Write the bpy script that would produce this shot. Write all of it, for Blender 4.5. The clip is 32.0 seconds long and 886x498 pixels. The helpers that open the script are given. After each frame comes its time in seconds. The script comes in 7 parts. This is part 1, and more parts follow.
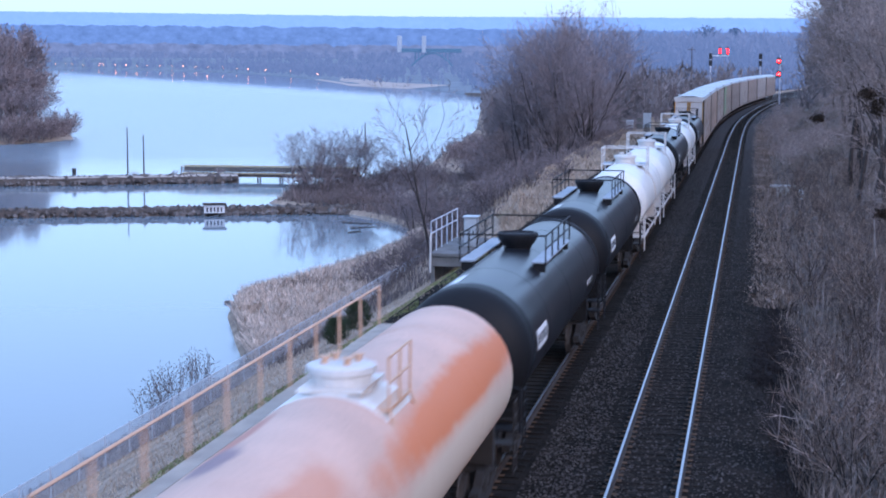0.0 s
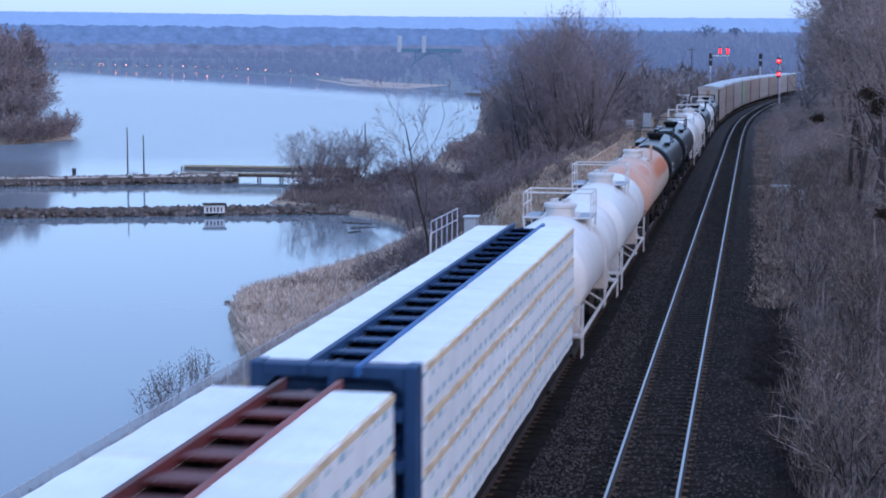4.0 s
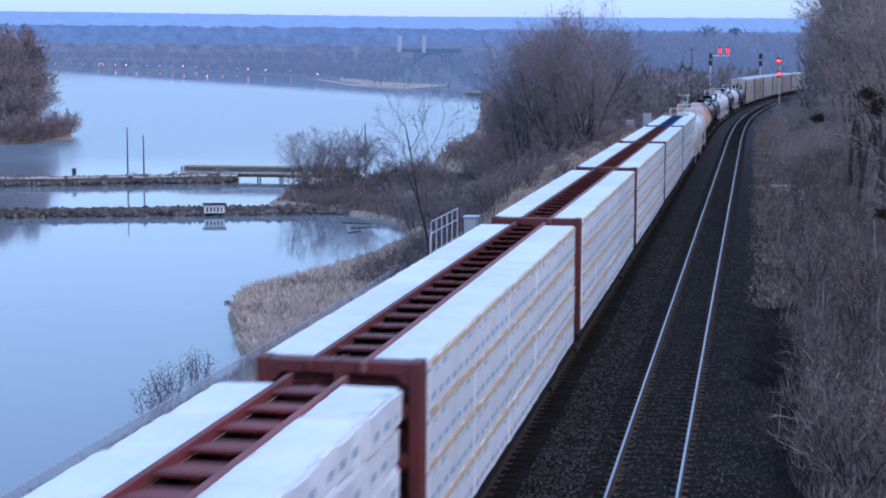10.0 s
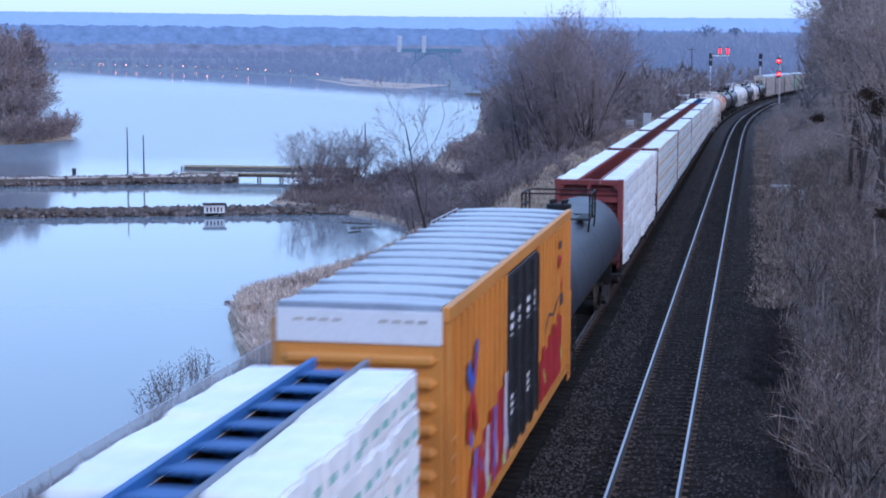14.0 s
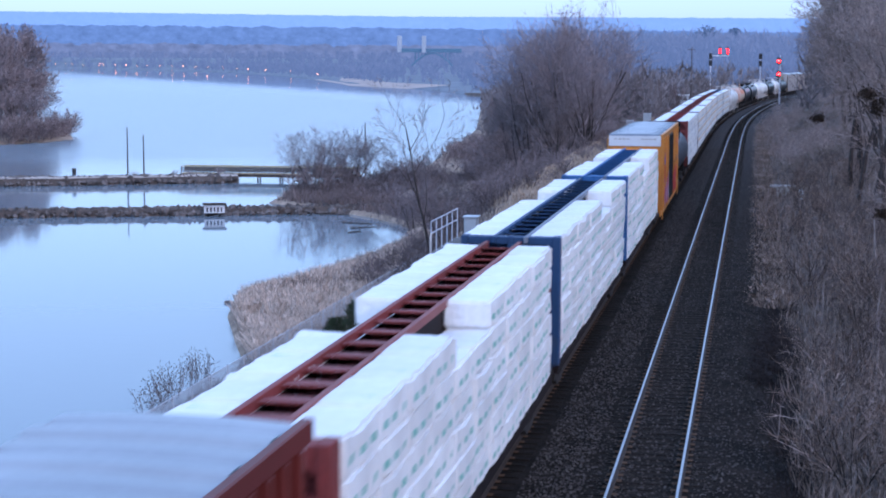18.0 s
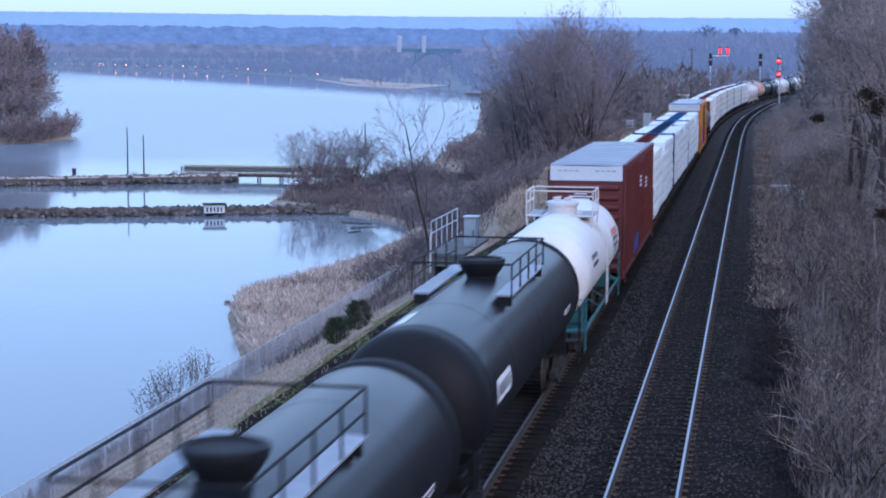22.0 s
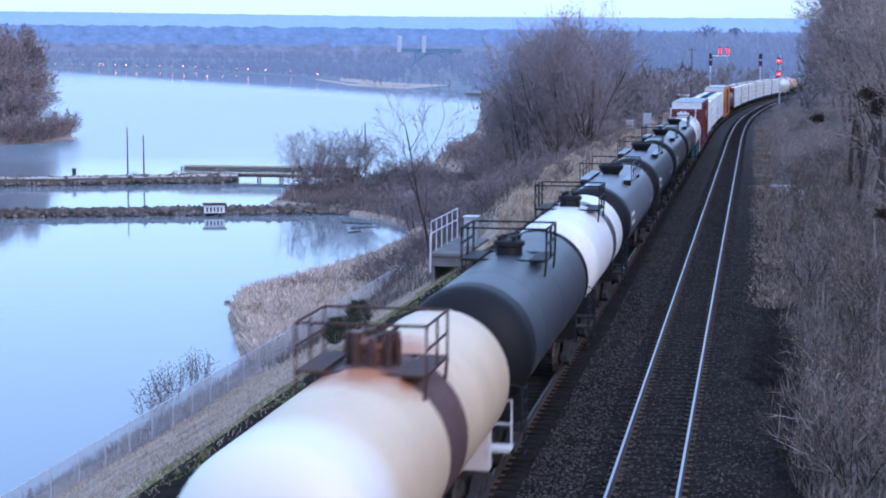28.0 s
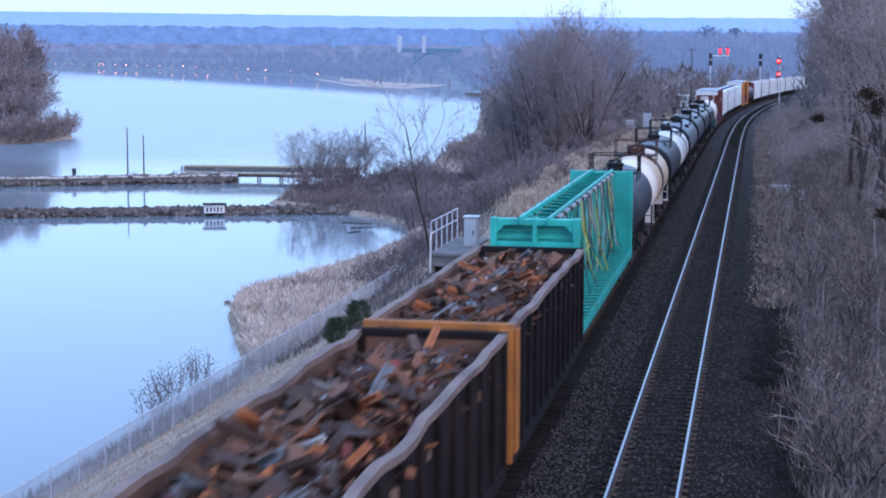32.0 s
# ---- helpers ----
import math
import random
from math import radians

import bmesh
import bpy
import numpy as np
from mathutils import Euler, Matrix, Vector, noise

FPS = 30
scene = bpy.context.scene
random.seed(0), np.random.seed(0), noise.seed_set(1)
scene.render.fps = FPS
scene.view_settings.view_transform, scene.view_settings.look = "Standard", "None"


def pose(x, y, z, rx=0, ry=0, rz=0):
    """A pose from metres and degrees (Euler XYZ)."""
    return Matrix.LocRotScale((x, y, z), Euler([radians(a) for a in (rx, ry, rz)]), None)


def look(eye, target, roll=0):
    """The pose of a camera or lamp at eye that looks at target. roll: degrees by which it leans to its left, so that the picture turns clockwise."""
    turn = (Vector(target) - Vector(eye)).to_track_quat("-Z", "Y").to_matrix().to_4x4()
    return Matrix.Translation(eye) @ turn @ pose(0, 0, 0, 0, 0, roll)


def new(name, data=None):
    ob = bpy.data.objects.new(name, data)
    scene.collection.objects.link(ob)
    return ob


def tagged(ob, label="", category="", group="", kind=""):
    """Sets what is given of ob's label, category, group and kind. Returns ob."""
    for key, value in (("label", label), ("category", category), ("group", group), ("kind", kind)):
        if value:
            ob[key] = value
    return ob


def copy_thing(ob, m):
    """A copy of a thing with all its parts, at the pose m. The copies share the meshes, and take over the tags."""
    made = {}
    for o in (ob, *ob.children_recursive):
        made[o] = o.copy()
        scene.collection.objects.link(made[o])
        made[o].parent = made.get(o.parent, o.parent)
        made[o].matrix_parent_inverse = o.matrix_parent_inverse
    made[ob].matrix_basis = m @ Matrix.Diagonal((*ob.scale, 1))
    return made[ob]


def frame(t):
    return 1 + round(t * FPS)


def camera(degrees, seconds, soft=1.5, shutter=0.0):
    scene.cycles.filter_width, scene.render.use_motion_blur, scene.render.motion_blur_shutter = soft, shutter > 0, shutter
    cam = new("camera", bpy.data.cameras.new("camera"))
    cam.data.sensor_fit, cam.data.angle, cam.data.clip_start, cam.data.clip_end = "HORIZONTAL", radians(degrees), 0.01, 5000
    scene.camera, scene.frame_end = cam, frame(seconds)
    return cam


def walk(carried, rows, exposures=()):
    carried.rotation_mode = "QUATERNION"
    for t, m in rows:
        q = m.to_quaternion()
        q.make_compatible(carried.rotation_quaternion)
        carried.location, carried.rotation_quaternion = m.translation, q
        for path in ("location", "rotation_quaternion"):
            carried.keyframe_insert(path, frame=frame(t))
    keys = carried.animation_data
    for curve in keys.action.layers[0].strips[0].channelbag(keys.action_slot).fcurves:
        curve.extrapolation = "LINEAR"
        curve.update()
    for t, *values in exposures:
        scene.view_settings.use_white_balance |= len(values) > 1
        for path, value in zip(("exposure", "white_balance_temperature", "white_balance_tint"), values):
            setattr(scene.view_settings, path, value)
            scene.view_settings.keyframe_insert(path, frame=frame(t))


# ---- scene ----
cam = camera(29.82, 32.0, soft=1.9, shutter=0.65)
EYE = (0.0, 0.0, 9.264)
CAM = Matrix.Translation(EYE) @ Euler((radians(90 - 6.52), 0, radians(10.542)), "XYZ").to_matrix().to_4x4() @ pose(0, 0, 0, 0, 0, 0.23)
walk(cam, [(0.0, CAM), (32.0, CAM)], exposures=[(t, 1.40 + d, 6020, 27) for t, d in ((0.0, 0.05), (1.0, 0.05), (2.0, -0.18), (3.0, -0.32), (12.0, -0.32), (13.0, -0.1), (20.0, -0.1), (22.0, -0.12), (23.0, 0.12), (25.0, 0.14), (32.0, 0.12))])

# ---- world and light: an overcast dusk, sky light from everywhere ----
world = bpy.data.worlds.new("dusk_sky")
scene.world = world
world.use_nodes = True
wn = world.node_tree
sky = wn.nodes.new("ShaderNodeTexSky")
sky.sky_type = "NISHITA"
sky.sun_disc = False
sky.sun_elevation = radians(24)
sky.sun_rotation = radians(133)
sky.air_density, sky.dust_density, sky.ozone_density = 1.0, 0.4, 2.0
wn.links.new(sky.outputs[0], wn.nodes["Background"].inputs[0])
wn.nodes["Background"].inputs[1].default_value = 0.012
# the even cloud cover that the clear sky shines through
cloud, both = wn.nodes.new("ShaderNodeBackground"), wn.nodes.new("ShaderNodeAddShader")
tc, sep, fade = wn.nodes.new("ShaderNodeTexCoord"), wn.nodes.new("ShaderNodeSeparateXYZ"), wn.nodes.new("ShaderNodeValToRGB")
wn.links.new(tc.outputs["Generated"], sep.inputs[0])
wn.links.new(sep.outputs[2], fade.inputs[0])
wn.links.new(fade.outputs[0], cloud.inputs[0])
fade.color_ramp.elements[0].color = (0.128, 0.205, 0.375, 1)
fade.color_ramp.elements[1].color = (0.22, 0.37, 0.60, 1)
haze_top = fade.color_ramp.elements.new(0.06)
haze_top.color = (0.235, 0.395, 0.555, 1)
cloud.inputs[1].default_value = 1.0
wn.links.new(wn.nodes["Background"].outputs[0], both.inputs[0])
wn.links.new(cloud.outputs[0], both.inputs[1])
wn.links.new(both.outputs[0], wn.nodes["World Output"].inputs[0])
sun_data = bpy.data.lights.new("sun", "SUN")
sun_data.energy, sun_data.angle, sun_data.color = 0.6, radians(30), (1.0, 0.87, 0.76)
sun = new("sun", sun_data)
sun.matrix_world = look((150, -140, 90), (0, 0, 0))

# ---- the line of the railway ----
XR, XT = -2.172, -6.343          # centres of the empty track and of the train's track
BEND, RADIUS = 205.0, 2350.0
SPEED = 16.14
WATER = -10.0


def bend(s):
    """Sideways shift and heading (radians to the right) of the line s metres ahead."""
    d = s - BEND
    if d <= 0:
        return 0.0, 0.0
    return d * d / (2 * RADIUS), d / RADIUS


def on_line(x, s, z=0.0):
    """A point x metres across and s metres along the railway."""
    off, a = bend(s)
    return Vector((x + off, s - (x + 4.2) * math.sin(a) * (s > BEND), z))


# ---- materials ----
def material(name, colour, rough=0.7, metal=0.0, spread=0.25, scale=3.0, bump=0.3, fine=40.0, dirt=None, dirt_at=0.55, coord="Object", random_tone=0.0, bump_size=0.01):
    """A surface with variation at two scales, optional dirt, and fine relief."""
    m = bpy.data.materials.new(name)
    m.use_nodes = True
    t, L = m.node_tree.nodes, m.node_tree.links
    b = t["Principled BSDF"]
    b.inputs["Roughness"].default_value, b.inputs["Metallic"].default_value = rough, metal
    if rough >= 0.85:
        b.inputs["Specular IOR Level"].default_value = 0.12
    tc = t.new("ShaderNodeTexCoord")
    n1, n2 = t.new("ShaderNodeTexNoise"), t.new("ShaderNodeTexNoise")
    n1.inputs["Scale"].default_value, n1.inputs["Detail"].default_value = scale, 5
    n2.inputs["Scale"].default_value, n2.inputs["Detail"].default_value = fine, 4
    for n in (n1, n2):
        L.new(tc.outputs[coord], n.inputs["Vector"])
    mix = t.new("ShaderNodeMath")
    mix.operation = "MULTIPLY_ADD"
    L.new(n2.outputs[0], mix.inputs[0])
    mix.inputs[1].default_value = 0.5
    L.new(n1.outputs[0], mix.inputs[2])
    ramp = t.new("ShaderNodeValToRGB")
    c = colour
    e = ramp.color_ramp.elements
    e[0].position, e[1].position = 0.45, 1.0
    e[0].color = (*[v * (1 - spread) for v in c], 1)
    e[1].color = (*[min(1, v * (1 + spread)) for v in c], 1)
    L.new(mix.outputs[0], ramp.inputs[0])
    out = ramp.outputs[0]
    if random_tone:
        info = t.new("ShaderNodeObjectInfo")
        hsv = t.new("ShaderNodeHueSaturation")
        mr = t.new("ShaderNodeMapRange")
        mr.inputs["To Min"].default_value, mr.inputs["To Max"].default_value = 1 - random_tone, 1 + random_tone
        L.new(info.outputs["Random"], mr.inputs[0])
        L.new(mr.outputs[0], hsv.inputs["Value"])
        L.new(out, hsv.inputs["Color"])
        out = hsv.outputs[0]
    if dirt:
        n3 = t.new("ShaderNodeTexNoise")
        n3.inputs["Scale"].default_value, n3.inputs["Detail"].default_value = scale * 0.6, 7
        n3.inputs["Roughness"].default_value = 0.65
        L.new(tc.outputs[coord], n3.inputs["Vector"])
        r3 = t.new("ShaderNodeValToRGB")
        r3.color_ramp.elements[0].position, r3.color_ramp.elements[1].position = dirt_at, dirt_at + 0.18
        L.new(n3.outputs[0], r3.inputs[0])
        mx = t.new("ShaderNodeMix")
        mx.data_type = "RGBA"
        L.new(r3.outputs[0], mx.inputs["Factor"])
        L.new(out, mx.inputs["A"])
        mx.inputs["B"].default_value = (*dirt, 1)
        out = mx.outputs["Result"]
    L.new(out, b.inputs["Base Color"])
    if bump:
        bm = t.new("ShaderNodeBump")
        bm.inputs["Strength"].default_value, bm.inputs["Distance"].default_value = bump, bump_size
        L.new(n2.outputs[0], bm.inputs["Height"])
        L.new(bm.outputs[0], b.inputs["Normal"])
    return m


def glow(name, colour, strength):
    m = bpy.data.materials.new(name)
    m.use_nodes = True
    b = m.node_tree.nodes["Principled BSDF"]
    b.inputs["Base Color"].default_value = (*colour, 1)
    b.inputs["Emission Color"].default_value = (*colour, 1)
    b.inputs["Emission Strength"].default_value = strength
    return m


GROUND = material("soil_and_dead_grass", (0.34, 0.25, 0.19), 0.95, spread=0.45, scale=0.7, fine=7, bump=0.7, bump_size=0.08, dirt=(0.20, 0.145, 0.11), dirt_at=0.52, coord="Object")
# Soil beyond 900 m; a faint blue glow paints the distance haze into it.
HAZESOIL = material("hazed_far_shore_soil", (0.10, 0.10, 0.10), 0.95, spread=0.4, scale=0.05, fine=0.5, bump=0)
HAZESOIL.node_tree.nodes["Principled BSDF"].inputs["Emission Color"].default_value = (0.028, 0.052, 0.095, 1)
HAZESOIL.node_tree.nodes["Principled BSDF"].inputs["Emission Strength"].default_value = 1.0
BANKSOIL = material("leaf_litter_soil", (0.115, 0.088, 0.076), 0.95, spread=0.5, scale=0.5, fine=8, bump=0.6, bump_size=0.1, dirt=(0.04, 0.032, 0.028))
BALLAST = material("dark_ballast", (0.0225, 0.0176, 0.0150), 0.95, spread=0.6, scale=1.0, fine=16, bump=1.0, bump_size=0.08, dirt=(0.013, 0.0105, 0.0095), dirt_at=0.5)
BALLAST.node_tree.nodes["Principled BSDF"].inputs["Specular IOR Level"].default_value = 0.05


def paled(m, near, far, colour):
    """Mixes the ballast towards a paler colour along the far stretch of the line."""
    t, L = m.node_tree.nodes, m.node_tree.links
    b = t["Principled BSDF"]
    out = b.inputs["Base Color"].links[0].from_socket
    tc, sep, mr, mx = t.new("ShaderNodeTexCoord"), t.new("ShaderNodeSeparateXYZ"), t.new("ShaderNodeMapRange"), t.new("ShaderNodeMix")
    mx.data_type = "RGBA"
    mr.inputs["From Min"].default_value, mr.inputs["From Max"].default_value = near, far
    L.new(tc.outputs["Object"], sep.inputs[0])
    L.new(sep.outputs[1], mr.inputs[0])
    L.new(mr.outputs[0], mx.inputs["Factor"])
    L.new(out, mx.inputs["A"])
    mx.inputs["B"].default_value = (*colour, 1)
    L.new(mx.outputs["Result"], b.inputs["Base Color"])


paled(BALLAST, 70, 230, (0.062, 0.054, 0.053))
RUST = material("rusty_steel", (0.036, 0.022, 0.016), 0.8, spread=0.4, scale=4, fine=50)
RAILTOP = material("worn_rail_steel", (0.42, 0.43, 0.46), 0.4, metal=1.0, spread=0.1, scale=6, bump=0.05)


def island_tones(m, lo, hi):
    """Gives every loose stone of a joined heap a tone of its own."""
    t, L = m.node_tree.nodes, m.node_tree.links
    geo, mr, hsv = t.new("ShaderNodeNewGeometry"), t.new("ShaderNodeMapRange"), t.new("ShaderNodeHueSaturation")
    b = t["Principled BSDF"]
    out = b.inputs["Base Color"].links[0].from_socket
    mr.inputs["To Min"].default_value, mr.inputs["To Max"].default_value = lo, hi
    L.new(geo.outputs["Random Per Island"], mr.inputs[0])
    L.new(mr.outputs[0], hsv.inputs["Value"])
    L.new(out, hsv.inputs["Color"])
    L.new(hsv.outputs[0], b.inputs["Base Color"])
    return m


def water_material():
    """Still in the pond, ruffled by the wind out on the bay."""
    m = bpy.data.materials.new("still_water")
    m.use_nodes = True
    t, L = m.node_tree.nodes, m.node_tree.links
    b = t["Principled BSDF"]
    b.inputs["Base Color"].default_value = (0.19, 0.235, 0.27, 1)
    b.inputs["Roughness"].default_value = 0.04
    b.inputs["IOR"].default_value = 1.333
    tc, mp, n, n2, bp = (t.new("ShaderNode" + k) for k in ("TexCoord", "Mapping", "TexNoise", "TexNoise", "Bump"))
    sep, mr, add = t.new("ShaderNodeSeparateXYZ"), t.new("ShaderNodeMapRange"), t.new("ShaderNodeMath")
    mp.inputs["Scale"].default_value = (0.45, 0.8, 1)
    n.inputs["Scale"].default_value, n.inputs["Detail"].default_value = 1.0, 4
    n2.inputs["Scale"].default_value = 0.012
    add.operation = "MULTIPLY_ADD"
    add.inputs[1].default_value = 160.0
    mr.inputs["From Min"].default_value, mr.inputs["From Max"].default_value = 320, 420
    mr.inputs["To Min"].default_value, mr.inputs["To Max"].default_value = 0.012, 0.03
    L.new(tc.outputs["Object"], mp.inputs[0])
    L.new(tc.outputs["Object"], sep.inputs[0])
    L.new(tc.outputs["Object"], n2.inputs["Vector"])
    L.new(mp.outputs[0], n.inputs["Vector"])
    L.new(n2.outputs[0], add.inputs[0])
    L.new(sep.outputs[1], add.inputs[2])
    L.new(add.outputs[0], mr.inputs[0])
    L.new(mr.outputs[0], bp.inputs["Distance"])
    rg = t.new("ShaderNodeMapRange")
    rg.inputs["From Min"].default_value, rg.inputs["From Max"].default_value = 290, 420
    rg.inputs["To Min"].default_value, rg.inputs["To Max"].default_value = 0.04, 0.22
    L.new(add.outputs[0], rg.inputs[0])
    dot, calm, mul = t.new("ShaderNodeVectorMath"), t.new("ShaderNodeMapRange"), t.new("ShaderNodeMath")
    dot.operation, mul.operation = "DOT_PRODUCT", "MULTIPLY"
    dot.inputs[1].default_value = (0.875, 0.485, 0)
    calm.inputs["From Min"].default_value, calm.inputs["From Max"].default_value = 200, 275
    calm.inputs["To Min"].default_value, calm.inputs["To Max"].default_value = 1.0, 0.25
    L.new(tc.outputs["Object"], dot.inputs[0])
    L.new(dot.outputs["Value"], calm.inputs[0])
    L.new(rg.outputs[0], mul.inputs[0])
    L.new(calm.outputs[0], mul.inputs[1])
    # calmer again under the lee of the far shore
    lee, m2 = t.new("ShaderNodeMapRange"), t.new("ShaderNodeMath")
    m2.operation = "MULTIPLY"
    lee.inputs["From Min"].default_value, lee.inputs["From Max"].default_value = 700, 1700
    lee.inputs["To Min"].default_value, lee.inputs["To Max"].default_value = 1.0, 0.55
    L.new(sep.outputs[1], lee.inputs[0])
    L.new(mul.outputs[0], m2.inputs[0])
    L.new(lee.outputs[0], m2.inputs[1])
    L.new(m2.outputs[0], b.inputs["Roughness"])
    bp.inputs["Strength"].default_value = 0.5
    L.new(n.outputs[0], bp.inputs["Height"])
    L.new(bp.outputs[0], b.inputs["Normal"])
    return m


# ---- mesh helpers ----
def mesh_object(name, verts, faces, mat, parent=None, label="", smooth=False):
    me = bpy.data.meshes.new(name)
    me.from_pydata(verts, [], faces)
    if mat:
        me.materials.append(mat)
    if smooth:
        me.polygons.foreach_set("use_smooth", [True] * len(me.polygons))
    ob = new(name, me)
    if parent:
        ob.parent = parent
    if label:
        tagged(ob, label)
    return ob


def part(name, bm, mat, parent, label="", smooth=False):
    me = bpy.data.meshes.new(name)
    bm.to_mesh(me)
    bm.free()
    me.materials.append(mat)
    if smooth:
        me.polygons.foreach_set("use_smooth", [True] * len(me.polygons))
    ob = new(name, me)
    if parent:
        ob.parent = parent
    if label:
        tagged(ob, label)
    return ob


def add_box(bm, x0, x1, y0, y1, z0, z1, bevel=0.0):
    vs = [bm.verts.new(p) for p in ((x0, y0, z0), (x1, y0, z0), (x1, y1, z0), (x0, y1, z0), (x0, y0, z1), (x1, y0, z1), (x1, y1, z1), (x0, y1, z1))]
    fs = [bm.faces.new([vs[i] for i in f]) for f in ((3, 2, 1, 0), (4, 5, 6, 7), (0, 1, 5, 4), (1, 2, 6, 5), (2, 3, 7, 6), (3, 0, 4, 7))]
    if bevel:
        es = {e for f in fs for e in f.edges}
        bmesh.ops.bevel(bm, geom=list(es), offset=bevel, segments=1, affect="EDGES")
    return vs


def box(x0, x1, y0, y1, z0, z1, bevel=0.0):
    bm = bmesh.new()
    add_box(bm, x0, x1, y0, y1, z0, z1, bevel)
    return bm


def empty(name, x=0, y=0, z=0):
    ob = new(name)
    ob.location = (x, y, z)
    return ob


# ---- ground ----
def smooth(a, b, v):
    t = min(1, max(0, (v - a) / (b - a)))
    return t * t * (3 - 2 * t)


def shore_x(s):
    """How far left of the line the dry land reaches, s metres ahead."""
    pts = ((-600, -29.7), (60, -29.7), (98, -29.9), (107, -33.5), (119, -38), (126, -39.4), (134, -37.7), (148.5, -35.3), (159, -34.3), (178, -34.8), (188, -39), (197, -45), (206, -54), (214, -63), (232, -65), (246, -61), (258, -56), (286, -56), (350, -63), (450, -74), (841, -135), (1049, -204), (1160, -275), (1524, -405), (1917, -573), (2192, -710), (2487, -894), (2661, -1060), (2795, -1219), (2900, -1500), (3000, -4900), (6000, -4900))
    for (a, xa), (b, xb) in zip(pts, pts[1:]):
        if s <= b:
            return xa + (xb - xa) * (s - a) / (b - a)
    return -4900


def edge_x(s):
    """Where the flat strip beside the railway ends on the water side."""
    return -13.6 - 5.0 * smooth(95, 135, s)


def ground_z(x, y):
    off, _ = bend(min(y, 900))
    xo = x - off
    n = noise.noise((x * 0.05, y * 0.05, 0.3)) * 1.2 + noise.noise((x * 0.3, y * 0.3, 2)) * 0.25
    if xo >= 1.3:
        d = xo - 1.3
        return -0.75 + 14 * smooth(-3, 34, d) - 14 * smooth(-3, 34, 0) + 0.02 * d + n * smooth(0, 6, d) * 0.6
    e = edge_x(y)
    if xo >= e:
        return -0.75
    edge = shore_x(y)
    d = e - xo
    steep = 8.4 / (28.2 + e) * (1 - smooth(150, 190, y)) + 0.558 * smooth(150, 190, y)
    z = max(-0.75 - steep * d, -9.55) + n * smooth(0, 10, d) * 0.25
    if x < edge:
        return min(z, -9.6 - 0.6 * min(5, edge - x))
    if y > 700:
        z = max(z, -9.4 + 0.06 * min(300, max(0, (y - 800) * 0.8)) * smooth(0, 250, x - edge)) + n
    return z


def make_ground():
    ys = [-4900, -3500, -2400, -1600, -1000, -700, -560, -400, -250, -150, -80, -40, -15]
    ys += [i * 2.0 for i in range(0, 130)] + [260 + i * 6 for i in range(40)] + [500 + i * 15 for i in range(30)] + [960, 1010, 1070, 1150, 1240, 1350, 1480, 1640, 1720, 1800, 1900, 2050, 2192, 2300, 2487, 2661, 2795, 2900, 3000, 3200, 3600, 3900, 4900]
    verts, w = [], 0
    for y in ys:
        off, _ = bend(min(y, 900))
        sh, e = shore_x(y), edge_x(y) + off
        xs = [sh + (-4950 - sh) * k for k in (1, 0.5, 0.25, 0.1, 0.04, 0.015, 0.006, 0.0025, 0.001, 0.0002)]
        xs += [sh + (e - sh) * k / 24 for k in range(25)]
        xs += [e + 0.3, e + 2, -9 + off, -4 + off, 0 + off, 1.3 + off]
        xs += [1.3 + off + d for d in (0.7, 1.5, 2.5, 3.5, 4.5, 5.5, 7, 8.5, 10, 12, 14, 16, 18, 21, 24, 28, 33, 40, 50, 70, 110, 180, 300, 600, 1200, 2400, 4600)]
        w = len(xs)
        for x in xs:
            verts.append((x, y, ground_z(x, y)))
    faces = [(j * w + i, j * w + i + 1, (j + 1) * w + i + 1, (j + 1) * w + i) for j in range(len(ys) - 1) for i in range(w - 1)]
    g = mesh_object("ground", verts, faces, GROUND, smooth=True)
    g.data.materials.append(BANKSOIL)
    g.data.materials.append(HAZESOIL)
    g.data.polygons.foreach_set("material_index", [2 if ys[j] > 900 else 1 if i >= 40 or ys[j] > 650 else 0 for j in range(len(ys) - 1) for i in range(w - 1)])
    tagged(g, "dry winter ground with dead grass and bare soil", "ground", kind="structure")


make_ground()
w = mesh_object("water", [(-4800, -1500, WATER), (40, -1500, WATER), (40, 3050, WATER), (-4900, 3050, WATER)], [(0, 1, 2, 3)], water_material())
tagged(w, "calm bay water mirroring the pale dusk sky", "water", kind="structure")


# ---- railway track ----
def line_steps(a, b, straight, curved):
    s, out = a, []
    while s < b:
        out.append(s)
        s += straight if s < BEND else curved
    out.append(b)
    return out


def swept(name, profile, steps, mat, x, closed=False, label="", parent=None):
    """A profile of (x, z) pairs swept along the railway."""
    n, verts, faces = len(profile), [], []
    for s in steps:
        for px, pz in profile:
            verts.append(tuple(on_line(x + px, s, pz)))
    for j in range(len(steps) - 1):
        for i in range(n if closed else n - 1):
            k = (i + 1) % n
            faces.append((j * n + i, j * n + k, (j + 1) * n + k, (j + 1) * n + i))
    return mesh_object(name, verts, faces, mat, parent, label)


STEPS = line_steps(-560, 900, 40, 6)


def ballast_bed():
    prof = [(-7.4, -0.75), (-5.0, -0.70), (-1.9, -0.21), (1.9, -0.205), (2.1, -0.26), (2.3, -0.21), (5.9, -0.205), (8.3, -0.80)]
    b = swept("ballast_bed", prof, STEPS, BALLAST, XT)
    tagged(b, "dark crushed stone ballast under two railway tracks", "ballast", kind="structure")


